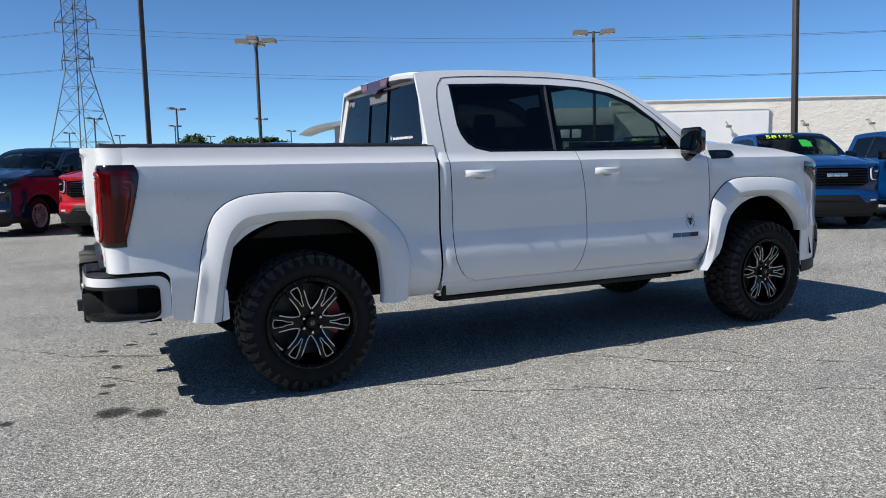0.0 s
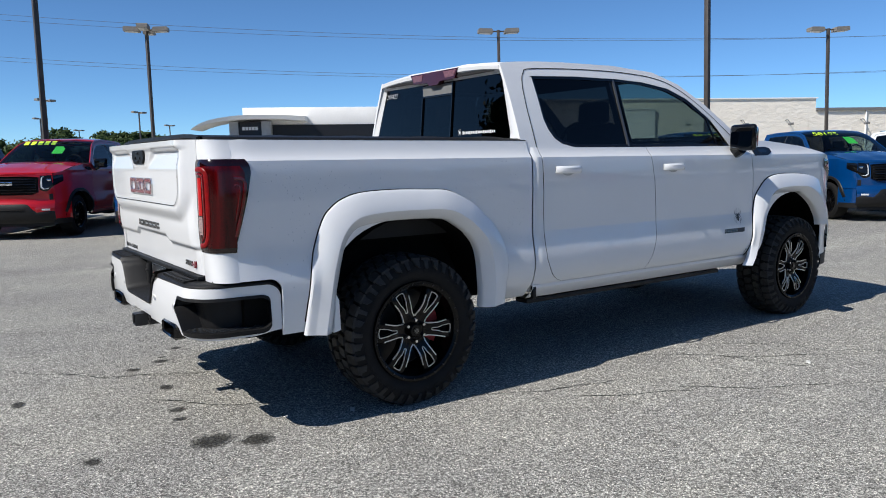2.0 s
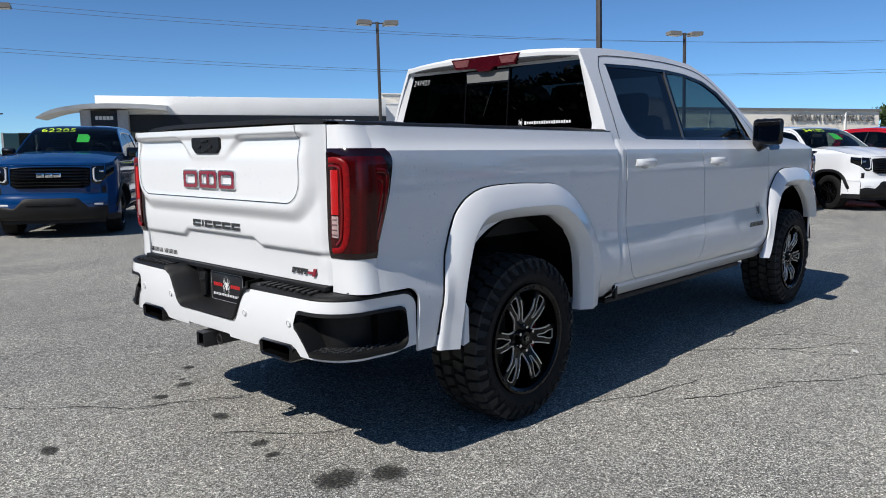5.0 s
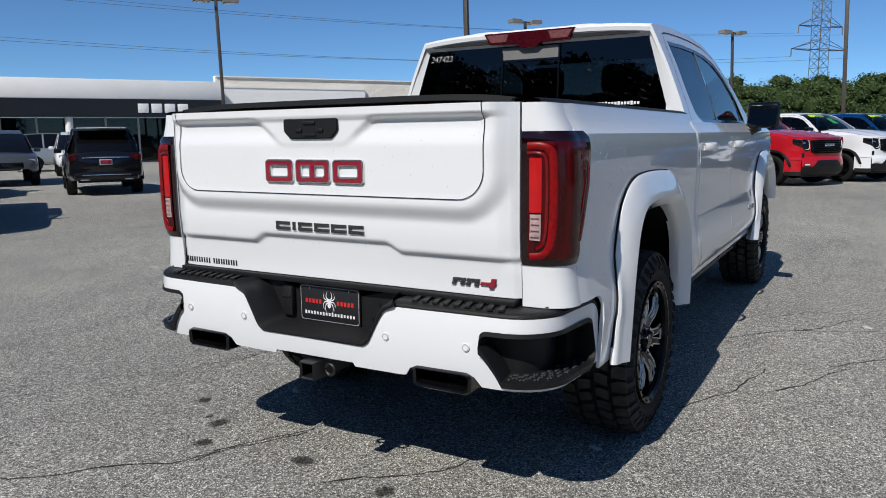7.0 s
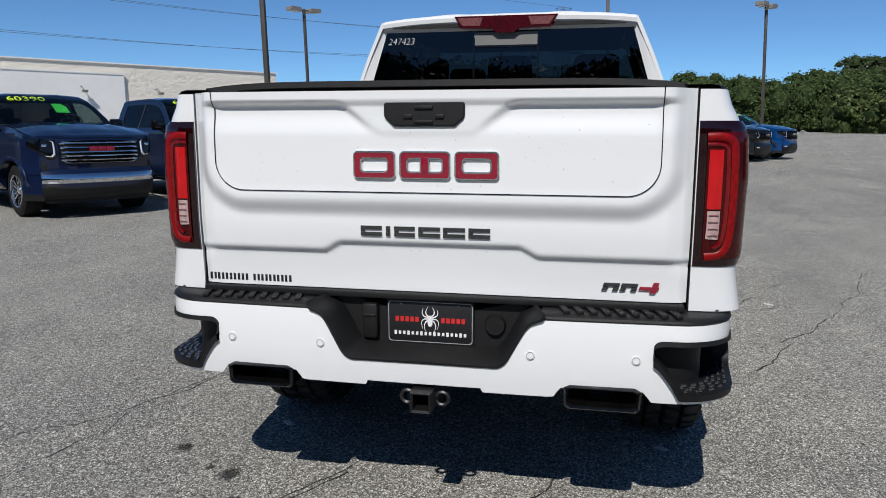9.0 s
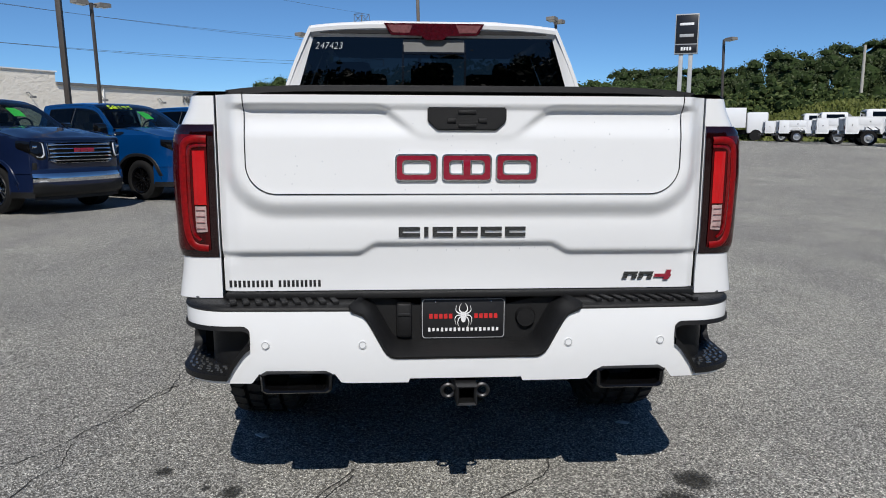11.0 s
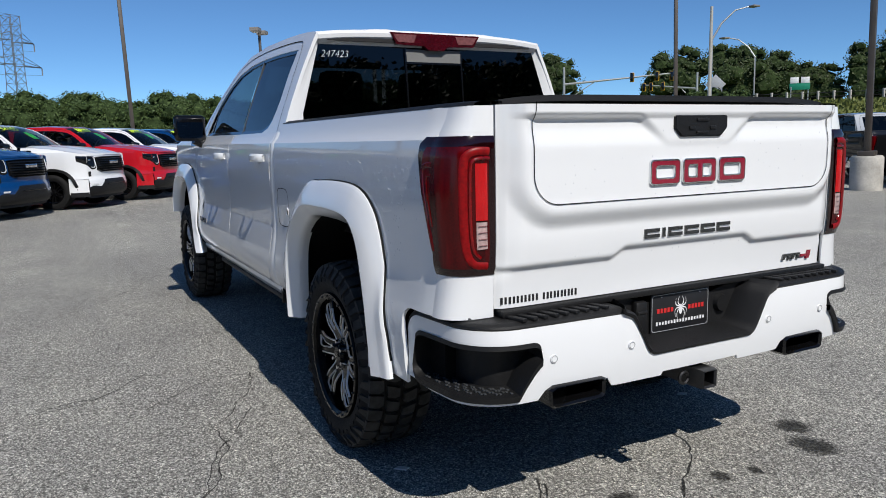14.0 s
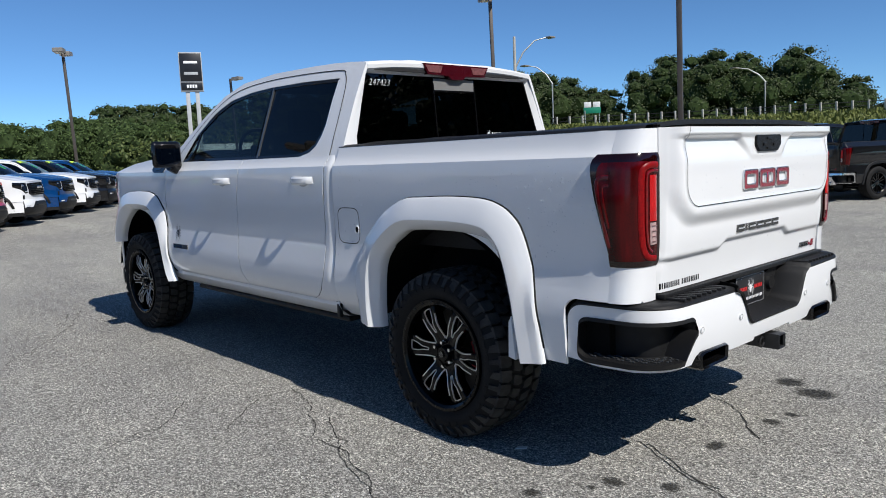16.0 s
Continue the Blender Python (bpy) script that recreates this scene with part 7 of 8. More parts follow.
    box(bm, (-0.024, 0, 0.86), (0.006, 0.26, 0.10), 0.002)
    part("plate_field", bm, EMBLEM, npl)
    bm = B()
    prism(bm, [(0.70, 0.0), (-0.70, 0.0), (-0.62, 0.055), (0.62, 0.055)], lambda p, d: (d, p[0], 1.665 + p[1]), 0.36, 0.20)
    bmesh.ops.recalc_face_normals(bm, faces=bm.faces)
    part("roof_spoiler", bm, col, tk)
    bm = B()
    box(bm, (4.70, 0, 0.66), (0.05, 0.9, 0.20), 0.02)
    part("grille", bm, GLOSSBLACK, tk)
    if price:
        bm = B()
        for k in range(5):
            box(bm, (3.10, -0.30 + 0.15 * k, 1.44), (0.02, 0.09, 0.13), 0, None)
        part("price_bars", bm, PRICEINK, tk)
    return tk


def facing(x, y, deg):
    return Matrix.Translation((x, y, 0)) @ pose(0, 0, 0, 0, 0, deg)


suv(facing(8.6, 15.2, 59), BLACKP, "black sport utility car, tail to the lane")
suv(facing(5.3, 17.4, 59), SILVER, "silver sport utility car, tail to the lane")
suv(facing(11.6, 25.6, -121 + 5), GREYP, "dark grey sport utility car nosed towards the lane")
suv(facing(16.2, 33.0, -30), SILVER, "silver-grey car parked side-on by the showroom")
suv(facing(17.2, 29.5, -121), WHITE, "white compact car with a price on its windshield", True)
suv(facing(21.0, 27.0, -121), GREYP, "dark grey car with a price on its windshield", True)


# ---- showroom and workshop ----
WALL_U = Vector((0.86, -0.51, 0))
WALL_N = Vector((-0.51, -0.86, 0))
WALL_O = Vector((31.9, 36.0, 0))
WALL_M = Matrix(((WALL_U.x, -WALL_N.x, 0, WALL_O.x), (WALL_U.y, -WALL_N.y, 0, WALL_O.y), (0, 0, 1, 0), (0, 0, 0, 1)))


def wbox(bm, p0, p1, d0, d1, z0, z1, bevel=0.0):
    """A box along the facade: p along it, d into the building (d < 0 stands out towards the lot)."""
    box(bm, ((p0 + p1) / 2, (d0 + d1) / 2, (z0 + z1) / 2), (p1 - p0, d1 - d0, z1 - z0), bevel)


def building():
    b = thing("dealership_building", "long single-storey dealership with white showroom and cream workshop", "building", WALL_M)
    bm = B()
    wbox(bm, -18.3, 0.0, -1.2, 0.6, 3.89, 5.05, 0.02)
    wbox(bm, -16.6, 0.0, 0.6, 18, 3.6, 4.6)
    part("showroom_parapet", bm, WALLWHITE, b, "white panelled parapet")
    bm = B()
    wbox(bm, -16.6, 0.0, -1.25, 0.5, 2.82, 3.885)
    fas = part("fascia", bm, SIGNBLACK, b, "black fascia band")
    # plain white blocks of the name on the fascia
    for k in range(4):
        bm = B()
        wbox(bm, -5.15 + 0.78 * k, -4.53 + 0.78 * k, -1.30, -1.24, 3.06, 3.62, 0.02)
        part("name_block", bm, WHITEPRINT, fas)
    for k in range(13):
        p = -24 + 1.9 * k
        if p > -1:
            break
        bm = B()
        wbox(bm, p + 0.06, p + 1.84, 0.40, 0.43, 0.15, 2.78)
        part("shop_window", bm, SHOPGLASS, b, "dark showroom glass")
        bm = B()
        wbox(bm, p - 0.06, p + 0.06, 0.34, 0.46, 0.0, 2.82)
        part("mullion", bm, SIGNGREY, b)
    bm = B()
    wbox(bm, -24, 0.0, 4.0, 4.2, 0, 2.9)
    wbox(bm, -24, 0.0, 0.3, 4.2, 0.0, 0.12)
    part("inner_wall", bm, COPING, b)
    for p in (-14.5, -9.0, -3.2):
        bm = B()
        tube(bm, [(p, -0.9, 0), (p, -0.9, 2.84)], 0.22, 16)
        part("column", bm, WALLWHITE, b)
    # entrance portal and its curved roof
    bm = B()
    wbox(bm, -19.05, -18.45, -2.1, -1.25, 0, 4.1, 0.03)
    wbox(bm, -16.95, -16.35, -2.1, -1.27, 0, 4.12, 0.03)
    port = part("entrance_portal", bm, SIGNGREY, b, "silver-grey entrance portal")
    bm = B()
    wbox(bm, -18.45, -16.95, -2.05, -1.27, 1.9, 4.1, 0.02)
    pan = part("portal_sign", bm, SIGNBLACK, port, "black sign panel with pale marks")
    for k in range(5):
        bm = B()
        wbox(bm, -18.2 + 0.21 * k, -18.03 + 0.21 * k, -2.10, -2.04, 3.52, 3.74)
        part("pale_mark", bm, WHITEPRINT, pan)
    for k in range(3):
        bm = B()
        wbox(bm, -18.15 + 0.30 * k, -17.90 + 0.30 * k, -2.10, -2.04, 2.88, 3.10)
        part("red_mark", bm, REDPRINT, pan)
    bm = B()
    top = spline([(-21.2, 3.65), (-20.6, 3.98), (-19.8, 4.22), (-18.6, 4.40), (-17.4, 4.46), (-15.8, 4.45), (-14.0, 4.36)], 30)
    low = spline([(-21.3, 3.55), (-20.6, 3.80), (-19.8, 4.00), (-18.6, 4.15), (-17.4, 4.20), (-15.8, 4.18), (-14.0, 4.08)], 30)
    rows = []
    for t, l in zip(top, low):
        rows.append([(l[0], -3.0, l[1]), (t[0], -3.1, t[1]), (t[0], 0.0, t[1] + 0.1), (l[0], 0.0, l[1]), (l[0], -3.0, l[1])])
    rows_grid(bm, rows)
    for r in (rows[0], rows[-1]):
        bm.faces.new([bm.verts.new(p) for p in r[:4]])
    bmesh.ops.recalc_face_normals(bm, faces=bm.faces)
    part("curved_canopy", bm, WALLWHITE, b, "curved white entrance canopy")
    # white block, cream block wall and lower workshop wall
    bm = B()
    wbox(bm, 0.0, 10.7, 0.42, 0.5, 0, 4.85)
    wbox(bm, 0.0, 10.7, 0.38, 0.52, 4.80, 4.90)
    part("white_wall", bm, WALLWHITE, b, "plain white rendered wall")
    bm = B()
    wbox(bm, 0.0, 22.4, 0.6, 1.2, 0, 5.50)
    wbox(bm, 22.38, 22.9, 0.6, 14.0, 0, 5.50)
    wbox(bm, 22.9, 28.0, 0.6, 1.0, 0, 4.62)
    wbox(bm, 30.5, 33.3, 0.6, 1.0, 0, 4.62)
    wbox(bm, 37.2, 43.8, 0.6, 1.0, 0, 4.62)
    wbox(bm, 28.0, 30.5, 0.6, 1.0, 3.1, 4.62)
    wbox(bm, 33.3, 37.2, 0.6, 1.0, 3.3, 4.62)
    wbox(bm, 43.4, 43.8, 1.0, 16.0, 0, 4.62)
    part("block_wall", bm, BLOCKWALL, b, "cream painted rough block wall")
    bm = B()
    wbox(bm, 0.0, 22.5, 0.5, 1.3, 5.50, 5.58)
    wbox(bm, 22.5, 23.0, 0.5, 14.0, 5.50, 5.58)
    part("light_coping", bm, WALLWHITE, b)
    bm = B()
    wbox(bm, 22.9, 43.9, 0.45, 1.15, 4.62, 4.82)
    part("grey_coping", bm, COPING, b)
    bm = B()
    wbox(bm, 0.0, 43.6, 1.0, 16.0, 4.3, 4.5)
    part("flat_roof", bm, ROOFING, b)
    # black panels set inside the bays stand for their unlit depth
    for pa, pb, zt in ((28.0, 30.5, 3.1), (33.3, 37.2, 3.3)):
        bm = B()
        wbox(bm, pa, pb, 2.2, 2.3, 0, zt)
        part("bay_dark_panel", bm, UNDER, b, "black panel standing for the unlit depth of the workshop bay")
    for p in (7.8, 12.9, 17.2, 20.6, 26.4, 32.0, 38.9):
        f = new("wall_lamp")
        f.parent = b
        bm = B()
        tube(bm, [(p, 0.60, 3.95), (p + 0.05, 0.35, 3.98), (p + 0.12, 0.12, 3.72)], 0.035, 6)
        part("arm", bm, COPING, f)
        bm = B()
        box(bm, (p + 0.14, 0.05, 3.66), (0.34, 0.26, 0.16), 0.03)
        part("lamp_head", bm, COPING, f)
    for p, d, w, h in ((11.5, 4.5, 1.6, 0.9), (26.0, 3.0, 1.1, 0.8), (31.5, 4.0, 1.3, 0.6), (36.0, 3.5, 0.9, 0.9)):
        bm = B()
        wbox(bm, p, p + w * 0.6, d + 3, d + 3.8, 4.5, 4.75 + h * 0.45 + (1.0 if p < 20 else 0), 0.02)
        part("roof_unit", bm, ROOFING, b)
    bm = B()
    bmesh.ops.create_cone(bm, cap_ends=True, segments=18, radius1=0.42, radius2=0.30, depth=0.10, matrix=Matrix.Translation((1.6, 1.5, 5.25)) @ pose(0, 0, 0, 60, 20))
    tube(bm, [(1.6, 1.6, 4.6), (1.6, 1.55, 5.2)], 0.04, 6)
    part("satellite_dish", bm, WALLWHITE, b)
    for p in (26.8, 40.2):
        bm = B()
        tube(bm, [(p, 0.55, 0.0), (p, 0.55, 4.6)], 0.06, 8)
        part("downpipe", bm, WALLWHITE, b)
    t = text_mesh("wall_lettering", "MEDIUM DUTY TRUCKS", 0.80, COPING, Matrix.Translation((38.9, 0.50, 4.02)) @ pose(0, 0, 0, 90, 0, 0), b, extrude=0.05)
    return b


building()


# ---- lamp posts ----
def lamp_post(x, y, heads, turn, base=True, h=7.75, k=1.0):
    lp = thing("lamp_post", "bronze lamp post with box heads" + (" on a concrete base" if base else ""), "lamp post", Matrix.Translation((x, y, 0)) @ pose(0, 0, 0, -1.6, 0, 0) @ pose(0, 0, 0, 0, 0, turn) @ Matrix.Diagonal((k, k, k, 1)), "car park lamp posts")
    if base:
        bm = B()
        revolve(bm, [(0.0, 0.0), (0.36, 0.0), (0.36, 0.78), (0.33, 0.83), (0.0, 0.83)], 28)
        bmesh.ops.transform(bm, matrix=pose(0, 0, 0, 90), verts=bm.verts)
        for v in bm.verts:
            v.co.z = abs(v.co.z)
        bmesh.ops.recalc_face_normals(bm, faces=bm.faces)
        part("base", bm, CONCRETE, lp, "weathered round concrete base")
        bm = B()
        box(bm, (0, 0, 0.88), (0.36, 0.36, 0.13), 0.015)
        part("foot_cover", bm, POLE, lp)
    z0 = 0.83 if base else 0
    bm = B()
    box(bm, (0, 0, (z0 + h) / 2), (0.135, 0.135, h - z0), 0.012)
    part("shaft", bm, POLE, lp)
    angs = {1: (0,), 2: (0, 180), 4: (45, 135, 225, 315)}[heads]
    for a in angs:
        hd = new("lamp_head")
        hd.parent = lp
        hd.matrix_basis = pose(0, 0, h, 0, 0, a)
        bm = B()
        box(bm, (0.20, 0, -0.06), (0.34, 0.06, 0.06), 0.01)
        part("arm", bm, POLE, hd)
        bm = B()
        prism(bm, [(0.30, -0.17), (1.02, -0.13), (1.02, 0.03), (0.96, 0.07), (0.36, 0.05), (0.30, -0.02)], lambda p, d: (p[0], d, p[1]), -0.24, 0.24)
        bmesh.ops.recalc_face_normals(bm, faces=bm.faces)
        part("housing", bm, LAMPBOX, hd, "box lamp housing")
        bm = B()
        prism(bm, [(0.38, -0.178), (0.96, -0.146), (0.96, -0.138), (0.38, -0.170)], lambda p, d: (p[0], d, p[1]), -0.19, 0.19)
        bmesh.ops.recalc_face_normals(bm, faces=bm.faces)
        part("lens", bm, LAMPGLASS, hd)
    return lp


for x, y, n, turn, base, k in ((0.68, 19.5, 4, 10, True, 1), (16.56, 8.84, 4, 0, True, 1), (27.65, -0.75, 4, 0, True, 1), (7.75, 36.2, 4, 20, True, 1.08), (22.5, 25.5, 2, 150, True, 1.03), (35.9, 15.5, 2, 150, True, 1),
                            (42.0, 5.46, 2, 150, True, 0.91), (39.6, -9.0, 2, 150, True, 1), (47.7, -22.5, 1, 200, True, 1), (25.5, -26.7, 2, 150, True, 1.3), (7.85, -15.25, 4, 20, True, 1)):
    lamp_post(x, y, n, turn, base, k=k)


# ---- tall sign by the road ----
def pylon_sign(x, y, turn):
    s = thing("pylon_sign", "tall dealership pylon sign, dark panel on two steel legs", "sign", Matrix.Translation((x, y, 0)) @ pose(0, 0, 0, 0, 0, turn) @ Matrix.Diagonal((0.83, 0.83, 0.83, 1)))
    for yy in (-0.42, 0.42):
        bm = B()
        box(bm, (0, yy, 4.35), (0.30, 0.36, 8.7), 0.02)
        part("leg", bm, SIGNGREY, s)
    bm = B()
    box(bm, (0, 0, 10.4), (0.55, 2.0, 3.5), 0.03)
    cab = part("cabinet", bm, SIGNGREY, s, "grey sign cabinet")
    for sx in (-1, 1):
        bm = B()
        box(bm, (sx * 0.27, 0, 10.8), (0.06, 1.86, 2.5), 0.01)
        box(bm, (sx * 0.27, 0, 9.1), (0.06, 1.86, 0.72), 0.01)
        part("panel", bm, SIGNBLACK, cab)
        for z, w, h, mt in ((11.25, 1.2, 0.22, WHITEPRINT), (10.25, 1.2, 0.26, SIGNGREY)):
            bm = B()
            box(bm, (sx * 0.31, 0, z), (0.03, w, h), 0.01)
            part("mark_bar", bm, mt, cab)
        for k in range(4):
            bm = B()
            box(bm, (sx * 0.31, -0.36 + 0.24 * k, 9.1), (0.03, 0.17, 0.30), 0.01)
            part("mark_bar", bm, WHITEPRINT, cab)


pylon_sign(52.0, -21.3, 155)


# ---- pylons and power lines ----
def pylon(x, y, turn, h, half0, half1, arms):
    t = thing("power_pylon", "galvanised steel lattice power pylon", "pylon", Matrix.Translation((x, y, 0)) @ pose(0, 0, 0, 0, 0, turn))
    bm = B()
    waist = arms[-1][0] - 1.0

    def half(z):
        return half0 + (half1 - half0) * min(1, z / waist)

    zs = [0]
    while zs[-1] < h - 0.4:
        zs.append(min(h, zs[-1] + max(1.1, 1.55 * half(zs[-1]))))
    for sx, sy in ((1, 1), (1, -1), (-1, -1), (-1, 1)):
        bm = B()
        tube(bm, [(sx * half(z), sy * half(z), z) for z in zs], 0.06, 4)
        part("leg", bm, LATTICE, t)
    bm = B()
    c = [(1, 1), (1, -1), (-1, -1), (-1, 1)]
    for z0, z1 in zip(zs, zs[1:]):
        for k in range(4):
            a, b = c[k], c[(k + 1) % 4]
            tube(bm, [(a[0] * half(z0), a[1] * half(z0), z0), (b[0] * half(z1), b[1] * half(z1), z1)], 0.026, 3)
            tube(bm, [(b[0] * half(z0), b[1] * half(z0), z0), (a[0] * half(z1), a[1] * half(z1), z1)], 0.026, 3)
            tube(bm, [(a[0] * half(z1), a[1] * half(z1), z1), (b[0] * half(z1), b[1] * half(z1), z1)], 0.026, 3)
    part("bracing", bm, LATTICE, t)["kind"] = "stuff"
    for z, r in arms:
        for s in (-1, 1):
            bm = B()
            hz = half(z)
            for dx in (-hz, hz):
                tube(bm, [(dx, s * hz, z), (0, s * r, z + 0.05)], 0.05, 4)
                tube(bm, [(dx, s * hz, z + 1.1), (0, s * r, z + 0.05)], 0.04, 4)
            for k in range(1, 4):
                f = k / 4
                tube(bm, [(-hz * (1 - f), s * (hz + (r - hz) * f), z), (hz * (1 - f), s * (hz + (r - hz) * f), z)], 0.03, 3)
            a = part("cross_arm", bm, LATTICE, t)
            bm = B()
            tube(bm, [(0, s * r, z), (0, s * r, z - 0.9)], [0.07, 0.07], 6)
            part("insulator", bm, COPING, a)


TOWERS = ((-1.1, 84.0, 50, 22.0, 2.9, 0.85, ((17.2, 2.6), (13.2, 2.0))), (104.4, 5.4, 50, 17.8, 0.95, 0.75, ((14.6, 3.6), (11.7, 4.6))))
for tw in TOWERS:
    pylon(*tw)


def cable(a, b, sag, r=0.015):
    bm = B()
    n = 30
    pts = []
    for k in range(n + 1):
        u = k / n
        p = Vector(a).lerp(Vector(b), u)
        p.z -= sag * 4 * u * (1 - u)
        pts.append(p)
    tube(bm, pts, r, 4, False)
    solid("power_line", bm, CABLE, "thin dark overhead power line between the pylons", "cable", group="overhead power lines")


for (za, ra), (zb, rb) in zip(TOWERS[0][6], TOWERS[1][6]):
    for s in (-1, 1):
        d = Vector((-math.sin(radians(50)), math.cos(radians(50)), 0))
        pa = Vector((TOWERS[0][0], TOWERS[0][1], za - 0.9)) + d * s * ra
        pb = Vector((TOWERS[1][0], TOWERS[1][1], zb - 0.9)) + d * s * rb
        cable(pa, pb, 2.6)
        pc = pa + Vector((-80, 60, 4))
        cable(pa, pc, 2.0)
cable((TOWERS[0][0], TOWERS[0][1], 21.5), (TOWERS[1][0], TOWERS[1][1], 17.8), 2.0, 0.015)


# ---- bank, guard fence, road furniture ----
def polar(deg, d, z=0.0):
    return Vector((-3.2 + d * math.cos(radians(deg)), 1.5 + d * math.sin(radians(deg)), z))


def bank_height(a):
    return 4.0 * sstep(20, 33, a)


def bank_foot(a):
    return 44 + 19 * (1 - sstep(29, 41, a))


def bank():
    bm = B()
    rows = []
    for k in range(80):
        a = -18 - 78 * k / 79
        foot = bank_foot(-a)
        rows.append([polar(a, d if d >= 74 else foot + (d - 44) * (74 - foot) / 30, 0.02 + bank_height(-a) * z + 0.10 * noise.noise((a * 0.7, d * 0.3, 0))) for d, z in ((44, -0.02), (47, 0.05), (54, 0.38), (62, 0.75), (70, 0.96), (74, 1.0), (84, 1.0), (200, 1.0))])
    rows_grid(bm, rows)
    flip_to(bm, lambda c: (0, 0, 1))
    return solid("grass_bank", bm, VERGE, "grass bank rising to the road", "bank", kind="structure")


bank()


def grass_tufts():
    """Rough grass standing on the bank."""
    rng = np.random.default_rng(21)
    n = 40000
    deg = rng.uniform(22, 96, n)
    a = -np.radians(deg)
    d = 46 + 28 * rng.random(n) ** 0.8
    zz = np.array([bank_height(q) for q in deg]) * np.interp(d, (44, 47, 54, 62, 70, 74), (-0.02, 0.05, 0.38, 0.75, 0.96, 1.0))
    foot = np.array([bank_foot(q) for q in deg])
    d = foot + (d - 44) * (74 - foot) / 30
    base = np.stack([-3.2 + d * np.cos(a), 1.5 + d * np.sin(a), zz], 1)
    th = rng.uniform(0, 6.28, n)
    side = np.stack([np.cos(th), np.sin(th), 0 * th], 1) * (0.05 + 0.10 * rng.random((n, 1)))
    lean = np.stack([rng.normal(size=n) * 0.08, rng.normal(size=n) * 0.08, 0.10 + 0.28 * rng.random(n) ** 2], 1)
    quad = np.stack([base - side, base + side, base + side * 0.5 + lean, base - side * 0.6 + lean * 0.9], 1).reshape(-1, 3)
    me = bpy.data.meshes.new("grass")
    me.from_pydata(quad.tolist(), [], np.arange(4 * n).reshape(-1, 4).tolist())
    me.materials.append(GRASS)
    return tagged(new("grass", me), "rough green and yellow grass on the bank", "grass", kind="stuff")


grass_tufts()


def fence_run():
    f = thing("guard_fence", "row of pale posts with cable rails along the road", "fence")
    prev = None
    for k in range(58):
        a = -37.5 - 55.5 * k / 57
        h = bank_height(-a)
        p = polar(a, 72.5, h)
        bm = B()
        box(bm, (p.x, p.y, p.z + 0.45), (0.16, 0.16, 1.0), 0.01)
        part("post", bm, WOODPOST, f)
        if prev is not None:
            for z in (0.45, 0.80):
                bm = B()
                tube(bm, [prev + Vector((0, 0, z)), p + Vector((0, 0, z))], 0.035, 4)
                part("rail", bm, STEEL, f)
        prev = p


fence_run()


def signal_mast(p, q, h):
    """Mast with a long arm from p towards q, lights hung along it."""
    p, q = Vector(p), Vector(q)
    s = thing("traffic_signal", "galvanised mast arm with yellow traffic lights", "traffic light")
    bm = B()
    tube(bm, [p, p + Vector((0, 0, h + 1.6))], [0.17, 0.12], 10)
    part("mast", bm, GALV, s)
    bm = B()
    tube(bm, [p + Vector((0, 0, h - 0.3)), q + Vector((0, 0, h + 0.5))], [0.13, 0.07], 8)
    tube(bm, [p + Vector((0, 0, h - 2.2)), p.lerp(q, 0.30) + Vector((0, 0, h + 0.0))], 0.05, 6)
    part("mast_arm", bm, GALV, s)
    for f in (0.62, 0.84, 0.97):
        c = p.lerp(q, f) + Vector((0, 0, h + 0.2))
        bm = B()
        box(bm, c, (0.34, 0.34, 1.0), 0.04)
        hd = part("signal_head", bm, AMBER, s, "yellow signal head")
        bm = B()
        box(bm, c + Vector((-0.16, 0.16, 0)), (0.26, 0.26, 0.9), 0.03)
        part("lights", bm, GLOSSBLACK, hd)


signal_mast((64.2, -48.6, 1.5), (56.5, -57.5, 1.5), 6.0)
signal_mast((61.5, -66.0, 3.5), (67.2, -62.8, 3.5), 3.6)


def street_lamp(p, h, out, label="galvanised street lamp with a curved arm"):
    p = Vector(p)
    s = thing("street_lamp", label, "street lamp")
    d = Vector(out)
    bm = B()
    tube(bm, [p + Vector((0, 0, -1)), p + Vector((0, 0, h * 0.72)), p + d * 0.25 + Vector((0, 0, h * 0.86)), p + d * 0.62 + Vector((0, 0, h * 0.97)), p + d + Vector((0, 0, h))], [0.13, 0.10, 0.08, 0.06, 0.05], 8)
    part("pole", bm, GALV, s)
    bm = B()
    box(bm, p + d * 1.12 + Vector((0, 0, h)), (0.75, 0.75, 0.16), 0.06)
    part("lamp", bm, LAMPBOX, s)


street_lamp((48.0, -59.5, 3.6), 7.2, (2.0, 1.6, 0))
street_lamp((44.0, -49.2, 2.6), 9.6, (-1.6, -2.6, 0))
street_lamp((33.0, -77.0, 4.0), 5.8, (2.4, 1.4, 0))


def utility_pole(p, h):
    bm = B()
    p = Vector(p)
    tube(bm, [p, p + Vector((0, 0, h))], [0.16, 0.12], 8)
    solid("utility_pole", bm, WOODPOST, "pale bare utility pole by the road", "pole", group="utility poles")


for p, h in (((63.0, -42.2, 0.5), 8.8), ((61.5, -45.0, 0.5), 5.6), ((43.2, -48.2, 2.5), 9.6)):
    utility_pole(p, h)


